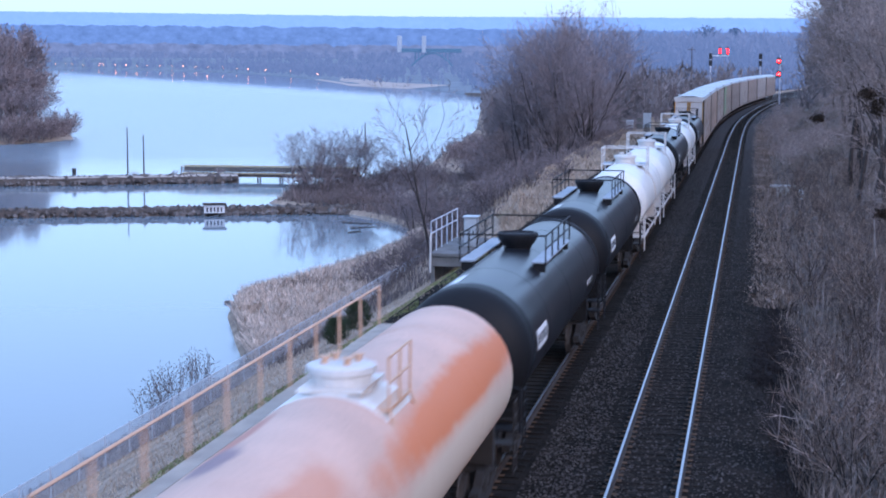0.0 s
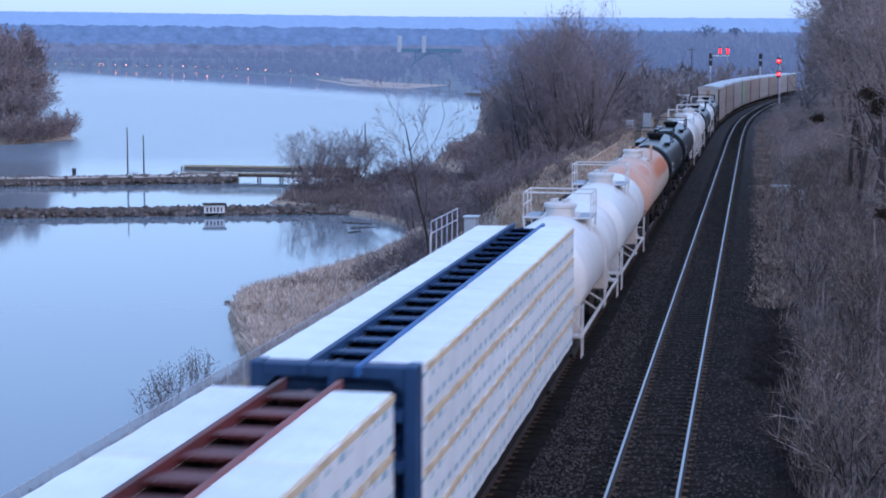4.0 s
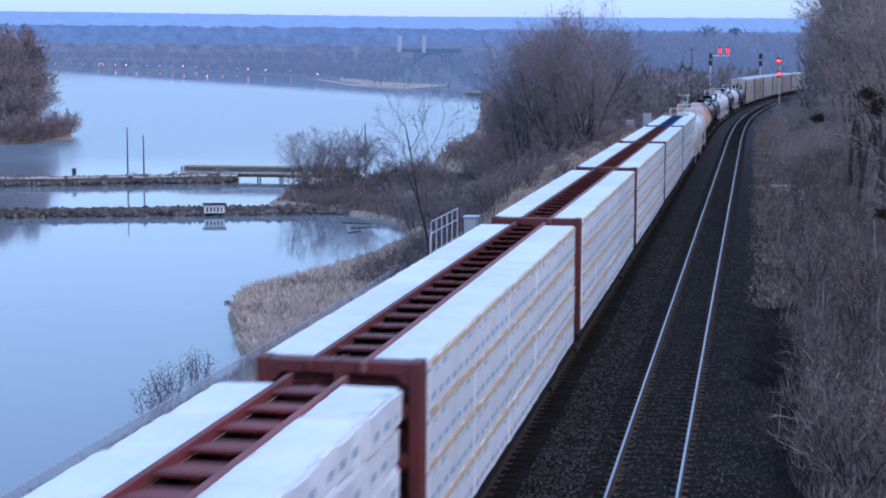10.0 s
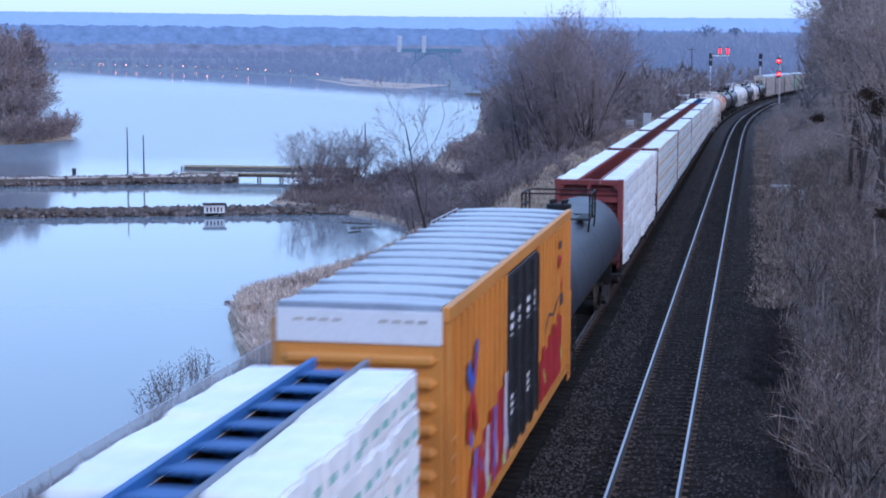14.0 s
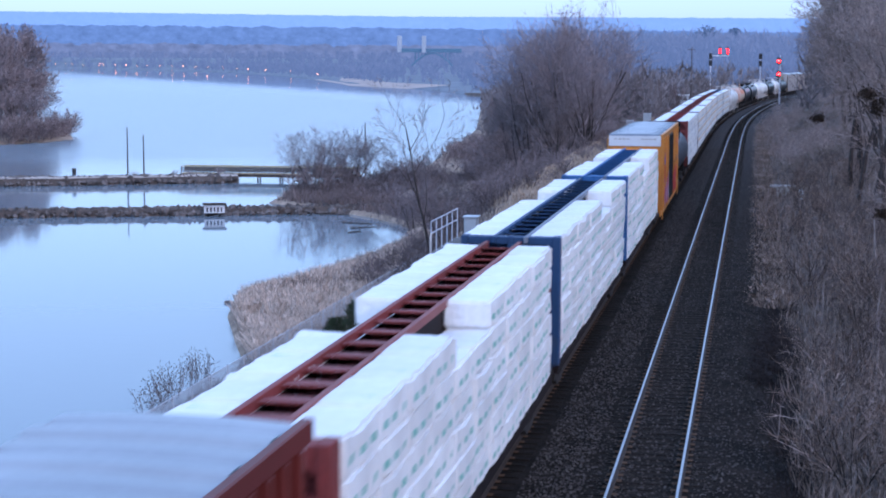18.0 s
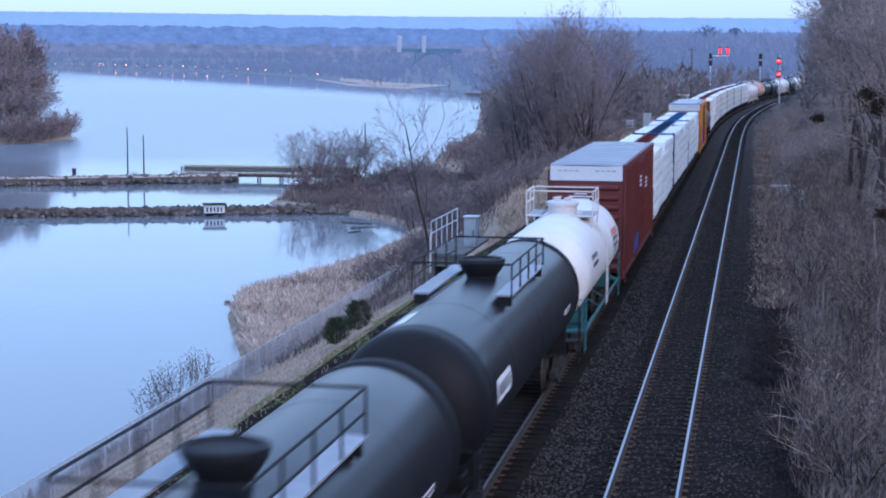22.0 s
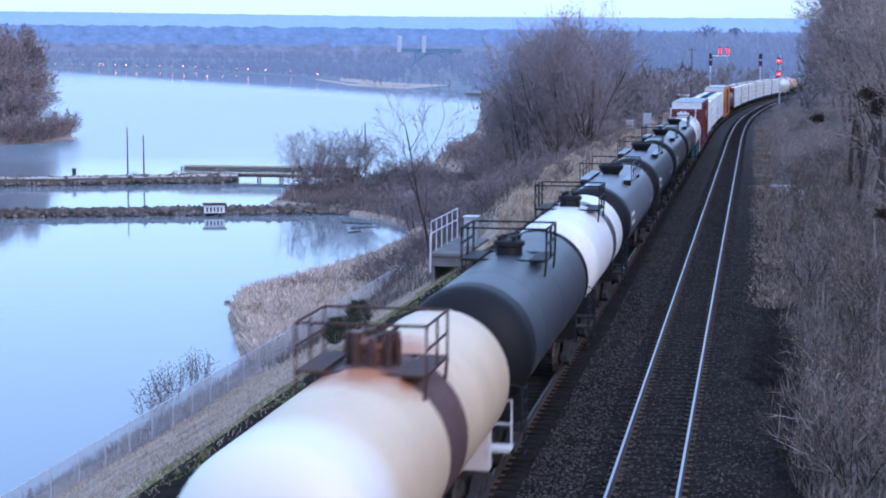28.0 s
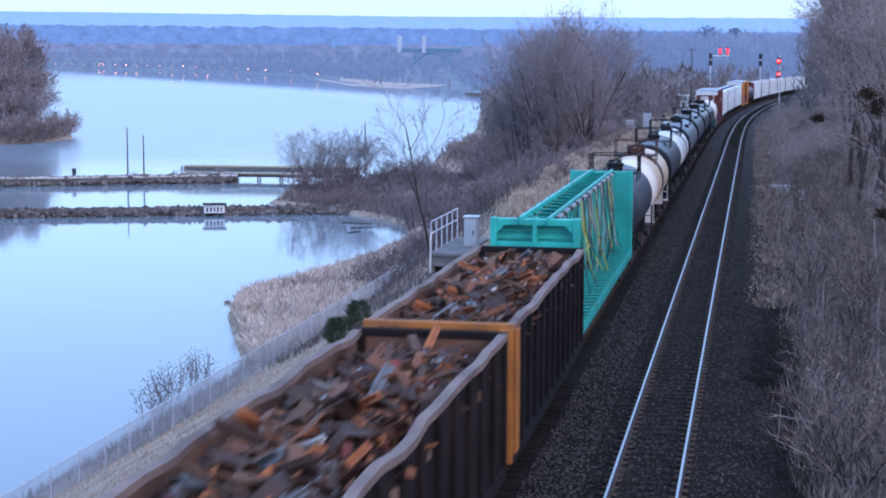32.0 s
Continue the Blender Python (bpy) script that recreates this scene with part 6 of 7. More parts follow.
def fields():
    def reeds(rng, n):
        out = []
        while len(out) < n:
            s = rng.uniform(98, 186)
            a, b = shore_x(s) - 0.3, -29.2 if s < 150 else -33.0
            x = rng.uniform(a, b)
            if noise.noise((x * 0.3, s * 0.3, 0)) > -0.28 :
                out.append((x, s, max(ground_z(x, s), -10.1)))
        return np.array(out)

    blades("reed_bed", 36000, reeds, 1.05, 0.05, REED, "dry straw-coloured reeds along the water's edge", 0.9, 2)

    def edge_reeds(rng, n):
        s = rng.uniform(108, 136, n)
        x = np.array([shore_x(v) for v in s]) - rng.uniform(-0.9, 0.05, n)
        return np.stack([x, s, np.full(n, -10.0)], -1)

    blades("reed_edge", 3500, edge_reeds, 1.0, 0.05, REED, "taller pale reeds standing in the shallows", 0.25, 3)

    def slope_grass(rng, n):
        s = 30 + 150 * rng.random(n) ** 1.4
        x = rng.uniform(-28.0, -13.3, n)
        return on_ground(x, s)

    blades("slope_grass", 26000, slope_grass, 0.16, 0.012, DRYGRASS, "dry bleached grass on the embankment slope", 1.4, 4)

    def verge(rng, n):
        s = 95 + 240 * rng.random(n) ** 1.2
        o = np.array([bend(v)[0] for v in s])
        a = np.array([edge_x(v) - 1.5 for v in s])
        return on_ground(o + a + (-13.5 - a) * rng.random(n), s)

    blades("verge_grass", 12000, verge, 0.4, 0.035, DRYGRASS, "dry tan grass on the flat verge beside the railway", 1.0, 14)

    def green(rng, n):
        s = rng.uniform(30, 92, n)
        return on_ground(-13.6 - 1.9 * rng.random(n) ** 1.3 + 0.4 * np.sin(s * 0.7), s)

    blades("green_grass", 14000, green, 0.05, 0.03, MOSSY, "patches of green grass beside the ballast", 1.0, 15)

    def fence_foot(rng, n):
        return np.stack([rng.uniform(-30.4, -28.3, n), rng.uniform(58, 104, n), np.full(n, -9.75)], -1)

    blades("fence_brush", 6500, fence_foot, 0.6, 0.02, SCRUB, "reddish dry brush along the foot of the fence", 0.8, 16)

    def spit(rng, n):
        s = rng.uniform(184, 262, n)
        return on_ground(np.array([shore_x(v) for v in s]) + 0.5 + 16 * rng.random(n), s)

    blades("spit_brush", 14000, spit, 1.3, 0.045, SCRUB, "dense brown brush on the spit of land", 0.8, 17)

    def shore_scrub(rng, n):
        s = 127 + 278 * rng.random(n) ** 1.4
        e = np.array([edge_x(v) + bend(v)[0] for v in s])
        x = e - 1 - 26 * rng.random(n) ** 1.1
        return on_ground(x, s)

    blades("scrub_stalks", 25000, shore_scrub, 1.2, 0.03, SCRUB, "tangle of dry stalks on the shore slope", 0.7, 5)

    def slope_scrub(rng, n):
        s = rng.uniform(88, 132, n)
        return on_ground(rng.uniform(-27, -17.5, n), s)

    blades("slope_scrub", 3800, slope_scrub, 0.6, 0.02, SCRUB, "thin dry scrub on the steep slope", 0.8, 20)

    def bank_scrub(rng, n):
        s = 30 + 260 * rng.random(n) ** 1.5
        off = np.array([bend(v)[0] for v in s])
        x = off + 1.15 - 0.8 * np.clip((s - 60) / 50, 0, 1) + 0.35 * np.sin(s * 0.9) * np.sin(s * 0.23) + (2.0 + s * 0.07) * rng.random(n) ** 1.1
        return on_ground(x, s)

    blades("bank_stalks", 19000, bank_scrub, 0.75, 0.014, PALETWIG, "thin dry stalks and weeds covering the railway bank", 0.8, 6)

    def bank_foot(rng, n):
        s = 33 + 55 * rng.random(n) ** 1.2
        x = 0.75 + rng.normal(0, 0.42, n) + 0.3 * np.sin(s * 0.5)
        return on_ground(np.clip(x, -0.3, 2.2), s, 0.12)

    blades("bank_foot_brush", 8000, bank_foot, 0.34, 0.014, DARKBRUSH, "low dark brush between the ballast and the bank", 1.2, 18)

    def shoulder(rng, n):
        s = 66 + 190 * rng.random(n) ** 1.3
        off = np.array([bend(v)[0] for v in s])
        pts = on_ground(off - 0.3 + 1.9 * rng.random(n) ** 0.7, s, 0.3)
        pts[:, 2] = np.maximum(pts[:, 2], -0.5)
        return pts

    blades("shoulder_weeds", 12000, shoulder, 0.24, 0.03, LITTER, "withered weeds creeping over the ballast shoulder", 1.5, 19)
    blades("bank_litter_grass", 15000, bank_scrub, 0.28, 0.03, LITTER, "flattened dead grass and leaf litter on the bank", 1.6, 7)


def cedars():
    for x, s, h, seed in ((-17.2, 67.8, 1.15, 1), (-16.9, 70.5, 1.35, 2)):
        rnd = random.Random(seed)
        t = empty("evergreen_shrub", x, s, ground_z(x, s) - 0.05)
        tagged(t, "small dark evergreen bush on the grassy slope", "shrub", "evergreens of the slope")
        bm = bmesh.new()
        add_tube(bm, [(0, 0, 0), (0, 0, h * 0.8)], 0.04, 5, 0.01)
        part("trunk", bm, BARK, t)
        v, f = [], []
        for i in range(1000):
            z = h * (0.04 + 0.94 * rnd.random())
            r = 0.45 * h * math.sqrt(max(0.02, 1 - (2 * z / h - 0.85) ** 2 / 1.4)) * math.sqrt(rnd.random()) * rnd.uniform(0.7, 1.1)
            a = rnd.uniform(0, 6.283)
            c = Vector((r * math.cos(a), r * math.sin(a), z))
            d = Vector((math.cos(a), math.sin(a), rnd.uniform(0.2, 1.8))).normalized() * rnd.uniform(0.08, 0.30)
            p = d.orthogonal().normalized() * 0.02
            k = len(v)
            v += [tuple(c - p), tuple(c + p), tuple(c + d)]
            f.append((k, k + 1, k + 2))
        mesh_object("needles", v, f, EVERGREEN, t)


def weeds():
    """Tall seeded weeds at the water behind the fence."""
    rnd = random.Random(9)
    seedhead = material("dark_seed_heads", (0.07, 0.05, 0.045), 0.9)
    for i in range(11):
        s = 83 + i * 1.15
        x = -30.6 - rnd.uniform(0, 2.0)
        t = empty("weed", x, s, -10.0)
        tagged(t, "tall dead weed with dark seed heads at the water", "weed", "weeds at the water")
        tw = Twigs()
        hv, hf = [], []
        for k in range(9):
            a = rnd.uniform(0, 6.28)
            p = Vector((0.35 * math.cos(a), 0.15 * math.sin(a), 0))
            d = Vector((0.25 * math.cos(a), 0.25 * math.sin(a), 1)).normalized()
            for j in range(4):
                q = p + (d + Vector((rnd.gauss(0, 0.2), rnd.gauss(0, 0.2), 0))).normalized() * rnd.uniform(0.3, 0.5)
                tw.bar(p, q, 0.012, 0.008, 3)
                for m in range(2):
                    e = q + Vector((rnd.gauss(0, 0.2), rnd.gauss(0, 0.2), rnd.uniform(0.05, 0.28)))
                    tw.bar(q, e, 0.007, None, 3)
                    n0 = len(hv)
                    for ox, oy, oz in ((0.03, 0, 0), (-0.02, 0.025, 0), (-0.02, -0.025, 0), (0, 0, 0.055), (0, 0, -0.025)):
                        hv.append((e.x + ox, e.y + oy, e.z + oz))
                    hf += [(n0, n0 + 1, n0 + 3), (n0 + 1, n0 + 2, n0 + 3), (n0 + 2, n0, n0 + 3), (n0 + 1, n0, n0 + 4), (n0 + 2, n0 + 1, n0 + 4), (n0, n0 + 2, n0 + 4)]
                p = q
        mesh_object("stalk_tuft", tw.v, tw.f, TWIG, t)
        tagged(mesh_object("seed_head_spray", hv, hf, seedhead, t), kind="stuff")


# ---- fence at the foot of the slope ----
FENCEMETAL = material("galvanised_fence_wire", (0.50, 0.52, 0.58), 0.6, metal=0.0, spread=0.2)


def chain_fence():
    f = empty("chain_link_fence", -28.6, 0, 0)
    tagged(f, "grey chain-link fence along the foot of the embankment", "fence")
    step, H = 3.0, 1.62
    bm = bmesh.new()
    d = 0.10
    k = -H
    r = 0.014
    while k < step:
        for sgn in (1, -1):
            a, b = max(0, k), min(step, k + H)
            z0, z1 = a - k, b - k
            if sgn < 0:
                z0, z1 = H - z0, H - z1
            vs = [bm.verts.new(p) for p in ((0, a - r, z0), (0, a + r, z0), (0, b + r, z1), (0, b - r, z1))]
            bm.faces.new(vs)
        k += d
    link = mesh_of("wire_mesh", bm, FENCEMETAL)
    post = mesh_of("post", lathe([(-0.3, 0.035), (H + 0.04, 0.035), (H + 0.08, 0.02)], "z", (0, 0, 0), 8), FENCEMETAL)
    rail = mesh_of("top_rail", tube([(0, 0, H), (0, step, H)], r=0.025, sides=5), FENCEMETAL)
    s = 40.0
    while s < 205:
        z0 = -9.45
        put("post", post, f, pose(0, s, z0))
        put("wire_mesh", link, f, pose(0, s, z0))
        put("top_rail", rail, f, pose(0, s, z0))
        s += step


# ---- things beside the line ----
CONCRETE = material("weathered_concrete", (0.38, 0.37, 0.36), 0.85, spread=0.25, scale=1.5, fine=20, dirt=(0.2, 0.18, 0.16))
DARKCONC = material("dark_concrete", (0.16, 0.15, 0.145), 0.9, spread=0.3, scale=1.5, fine=20)
CABINET = material("grey_cabinet_paint", (0.40, 0.43, 0.46), 0.5, spread=0.12, scale=1.5, dirt=(0.25, 0.24, 0.23))
DARKMETAL = material("dark_metal", (0.03, 0.03, 0.035), 0.55, spread=0.3)
POLEWOOD = material("grey_pole_wood", (0.07, 0.06, 0.055), 0.9, spread=0.3, scale=2, fine=30)
MUDSTONE = material("muddy_stone_bank", (0.085, 0.065, 0.056), 0.95, spread=0.5, scale=0.6, fine=5, bump=0.6, bump_size=0.1)
ROCK = material("shore_rock", (0.125, 0.105, 0.098), 0.9, spread=0.5, scale=0.6, fine=6, bump=0.6, bump_size=0.05, random_tone=0.3)
PLANK = material("weathered_plank", (0.34, 0.25, 0.15), 0.85, spread=0.3, scale=1.5, fine=20, random_tone=0.2)
SIGNAL_RED = glow("red_signal_lamp", (1.0, 0.006, 0.006), 8)
SIGNAL_CORE = glow("red_signal_lens_centre", (1.0, 0.12, 0.10), 9)
LAMP = glow("warm_street_lamp", (1.0, 0.36, 0.2), 7)


def platform():
    p = empty("equipment_platform", -14.9, 81.0, -0.75)
    tagged(p, "concrete equipment platform with railing above the slope", "platform")
    part("slab", box(-0.9, 0.9, 0, 7.8, 0.2, 0.37, 0.02), DARKCONC, p)
    part("retaining_wall", box(-0.85, 0.85, 0.1, 0.3, -0.3, 0.2, 0.02), DARKCONC, p)
    part("side_wall", box(-0.85, -0.65, 0.3, 7.7, -1.6, 0.2), DARKCONC, p)
    for y in (0.1, 1.5, 3.0, 4.5, 6.0, 7.6):
        part("rail_post", tube([(-0.8, y, 0.37), (-0.8, y, 1.95)], r=0.035, sides=6), FENCEMETAL, p)
    for z in (1.35, 1.95):
        part("hand_rail", tube([(-0.8, 0.1, z), (-0.8, 7.6, z)], r=0.03, sides=6), FENCEMETAL, p)
    part("hand_rail", tube([(-0.8, 0.1, 1.35), (-0.8, -0.05, 1.1), (-0.8, -0.05, -0.6)], r=0.05, sides=6), WHITESTEEL, p)
    c = empty("signal_cabinet", -14.25, 84.6, -0.38)
    tagged(c, "grey metal signal cabinet with an overhanging lid", "cabinet")
    part("body", box(-0.33, 0.33, -0.4, 0.4, 0, 1.5, 0.02), CABINET, c)
    part("lid", box(-0.41, 0.41, -0.48, 0.48, 1.5, 1.58, 0.02), CABINET, c)
    d = part("door", box(-0.28, 0.28, -0.43, -0.405, 0.1, 1.43, 0.01), CABINET, c)
    part("handle", box(0.14, 0.19, -0.47, -0.43, 0.6, 0.85), DARKMETAL, d)


def wayside():
    # cabinets and a hut beyond the curve's start
    for x, s, w, h, col in ((-17.2, 236, 1.0, 1.4, CABINET), (-16.0, 239, 0.9, 1.7, DARKCONC), (-15.2, 243, 1.1, 2.2, CABINET), (-18.6, 245, 1.0, 1.3, DARKCONC)):
        c = empty("signal_cabinet", x, s, -0.75)
        tagged(c, "pale grey signal cabinet beside the railway", "cabinet", "wayside cabinets")
        part("body", box(-w / 2, w / 2, -0.4, 0.4, 0.15, h, 0.02), col, c)
        part("lid", box(-w / 2 - 0.06, w / 2 + 0.06, -0.46, 0.46, h, h + 0.1, 0.02), col, c)
        part("base", box(-w / 2 - 0.1, w / 2 + 0.1, -0.5, 0.5, 0, 0.15), CONCRETE, c)
        part("door", box(-w / 2 + 0.08, w / 2 - 0.08, -0.43, -0.405, 0.25, h - 0.1, 0.01), col, c)
    h = empty("equipment_hut", -16.2, 362, -0.75)
    tagged(h, "small pale equipment hut with a shallow roof", "hut")
    part("wall", box(-2.2, 2.2, -1.6, 1.6, 0, 2.4, 0.03), CABINET, h)
    part("roof", box(-2.5, 2.5, -1.9, 1.9, 2.4, 2.6, 0.04), ENDWHITE, h)
    part("door", box(-0.5, 0.5, -1.65, -1.605, 0.05, 2.1, 0.01), DARKMETAL, h)
    part("vent", box(1.2, 1.8, -1.65, -1.605, 1.4, 1.9, 0.01), DARKMETAL, h)
    for x, s, z, ht in ((-18.0, 330, -0.75, 8.8), (-14.6, 395, -0.75, 13)):
        p = empty("utility_pole", x, s, z)
        tagged(p, "dark wooden utility pole beside the railway", "pole", "utility poles")
        part("pole", lathe([(0, 0.16), (ht, 0.1), (ht + 0.02, 0.001)], "z", (0, 0, 0), 10), POLEWOOD, p)
        part("crossarm", box(-0.9, 0.9, -0.06, 0.06, ht - 0.7, ht - 0.55), POLEWOOD, p)
    for x, s, z, ht in ((-95.8, 245.8, -8.9, 7.4), (-93.8, 247.5, -8.9, 6.2), (-57.6, 245, -9.4, 9.0)):
        p = empty("utility_pole", x, s, z)
        tagged(p, "slim grey pole standing on the causeway", "pole", "causeway poles")
        part("pole", lathe([(0, 0.13), (ht, 0.08), (ht + 0.02, 0.001)], "z", (0, 0, 0), 10), POLEWOOD, p)
        part("bracket", box(-0.35, 0.05, -0.04, 0.04, ht - 0.5, ht - 0.42), DARKMETAL, p)
    b = empty("concrete_block", 2.2, 124, -0.3)
    tagged(b, "pale concrete slab lying on the bank", "slab")
    part("slab", box(-0.9, 0.9, -0.4, 0.4, 0.3, 0.5, 0.03), CONCRETE, b)
    part("foot", box(-0.5, 0.5, -0.3, 0.3, -0.6, 0.3, 0.03), CONCRETE, b)
    b = empty("marker_post", 3.3, 116, -0.5)
    tagged(b, "short white marker post on the bank", "post")
    part("post", lathe([(-0.3, 0.09), (1.0, 0.09), (1.05, 0.05), (1.05, 0.001)], "z", (0, 0, 0), 10), ENDWHITE, b)
    part("plate", box(-0.16, 0.16, -0.11, -0.09, 0.65, 0.98), ENDWHITE, b)
    bm = bmesh.new()
    bmesh.ops.create_grid(bm, x_segments=8, y_segments=6, size=0.5)
    for v in bm.verts:
        v.co.x *= 0.8
        v.co.y *= 0.5
        v.co.z = 0.1 + 0.14 * noise.noise(v.co * 5)
    bmesh.ops.solidify(bm, geom=bm.faces[:], thickness=0.02)
    rag = part("blue_tarp_scrap", bm, material("blue_tarp", (0.03, 0.14, 0.42), 0.5), None)
    rag.location = (0.5, 52, -0.7)
    tagged(rag, "crumpled scrap of blue tarpaulin on the ground", "tarp")
    rnd = random.Random(3)
    for x, s, r in ((0.35, 50.5, 0.42), (0.6, 53.0, 0.55), (0.85, 55.5, 0.6), (1.0, 58.0, 0.5)):
        tw = Twigs()
        for i in range(1700):
            c = Vector((rnd.gauss(0, r * 0.6), rnd.gauss(0, r), abs(rnd.gauss(0, r * 0.7))))
            tw.ribbon(c, c + Vector((rnd.gauss(0, 0.2), rnd.gauss(0, 0.2), rnd.gauss(0, 0.15))), 0.012, None)
        o = mesh_object("brush_tangle", tw.v, tw.f, DARKBRUSH)
        o.location = (x, s, -0.75)
        tagged(o, "low blackened tangle of brush beside the ballast", "brush", kind="stuff")
    bm = bmesh.new()
    bmesh.ops.create_icosphere(bm, subdivisions=2, radius=0.3)
    for v in bm.verts:
        v.co *= 1 + 0.35 * noise.noise(v.co * 2)
        v.co.z *= 0.6
    r = part("rock", bm, ROCK, None)
    r.location = (-40.6, 124.9, -9.95)
    tagged(r, "dark rock breaking the surface of the pond", "rock")


def signal(x, s, z, heads, h, label, face=-1, lit=True):
    g = empty("railway_signal", x, s, z)
    tagged(g, label, "signal", "railway signals")
    part("mast", lathe([(0, 0.16), (0.3, 0.16), (0.32, 0.09), (h, 0.08)], "z", (0, 0, 0), 10), FENCEMETAL, g)
    part("base", box(-0.45, 0.45, -0.45, 0.45, -0.3, 0.25, 0.03), CONCRETE, g)
    part("ladder", tube([(-0.2, 0.35, 0.2), (-0.2, 0.35, h - 0.6)], [(0.2, 0.35, 0.2), (0.2, 0.35, h - 0.6)], *[[(-0.2, 0.35, k * 0.45 + 0.4), (0.2, 0.35, k * 0.45 + 0.4)] for k in range(int(h / 0.45) - 2)], r=0.02, sides=4), FENCEMETAL, g)
    for dx, hz in heads:
        hd = part("signal_head", box(dx - 0.45, dx + 0.45, -0.12, 0.0, hz - 0.75, hz + 0.75, 0.05), DARKMETAL, g, "black signal head")
        part("hood", lathe([(-0.45, 0.4), (-0.12, 0.4)], "y", (dx, 0, hz), 12, math.pi * 1.2, -math.pi * 0.6), DARKMETAL, hd)
        if lit:
            part("lamp", lathe([(-0.16, 0.001), (-0.16, 0.32), (-0.12, 0.34)], "y", (dx, 0, hz), 16), SIGNAL_RED, hd, "glowing red lamp")
            part("lens_centre", lathe([(-0.19, 0.001), (-0.19, 0.09), (-0.165, 0.11)], "y", (dx, 0, hz), 12), SIGNAL_CORE, hd)
        if abs(dx) > 0.1:
            part("arm", box(min(0, dx), max(0, dx), -0.06, 0.02, hz - 0.65, hz - 0.57), FENCEMETAL, g)
    return g


def signals():
    signal(5.3, 368, -0.8, ((-0.3, 9.9), (-0.3, 7.1)), 11.2, "tall railway signal mast with two glowing red lamps")
    signal(-11.2, 431, -0.8, ((0, 11.0), (0, 9.3)), 11.8, "railway signal mast seen from behind, unlit", lit=False)
    signal(1.3, 436, -0.8, ((0, 11.0), (0, 9.2)), 11.8, "railway signal mast seen from behind, unlit", lit=False)
    b = empty("signal_bracket", -11.2, 433, 0)
    tagged(b, "bracket arm carrying two red signal lamps over the line", "signal", "railway signals")
    part("post", lathe([(-0.8, 0.15), (10.9, 0.12)], "z", (0, 0, 0), 10), FENCEMETAL, b)
    part("arm", box(0, 4.6, -0.15, 0.15, 10.2, 10.5), FENCEMETAL, b)
    for dx in (2.3, 4.2):
        hd = part("signal_head", box(dx - 0.3, dx + 0.3, -0.12, 0, 10.5, 12.5, 0.05), DARKMETAL, b)
        for hz in (11.2, 11.9):
            part("lamp", lathe([(-0.16, 0.001), (-0.16, 0.26), (-0.12, 0.28)], "y", (dx, 0, hz), 16), SIGNAL_RED, hd, "glowing red lamp")


# ---- causeways, footbridge and the pond ----
RUBBLE = island_tones(material("broken_shore_stone", (0.10, 0.085, 0.08), 0.9, spread=0.4, scale=1.5, fine=8), 0.35, 1.9)


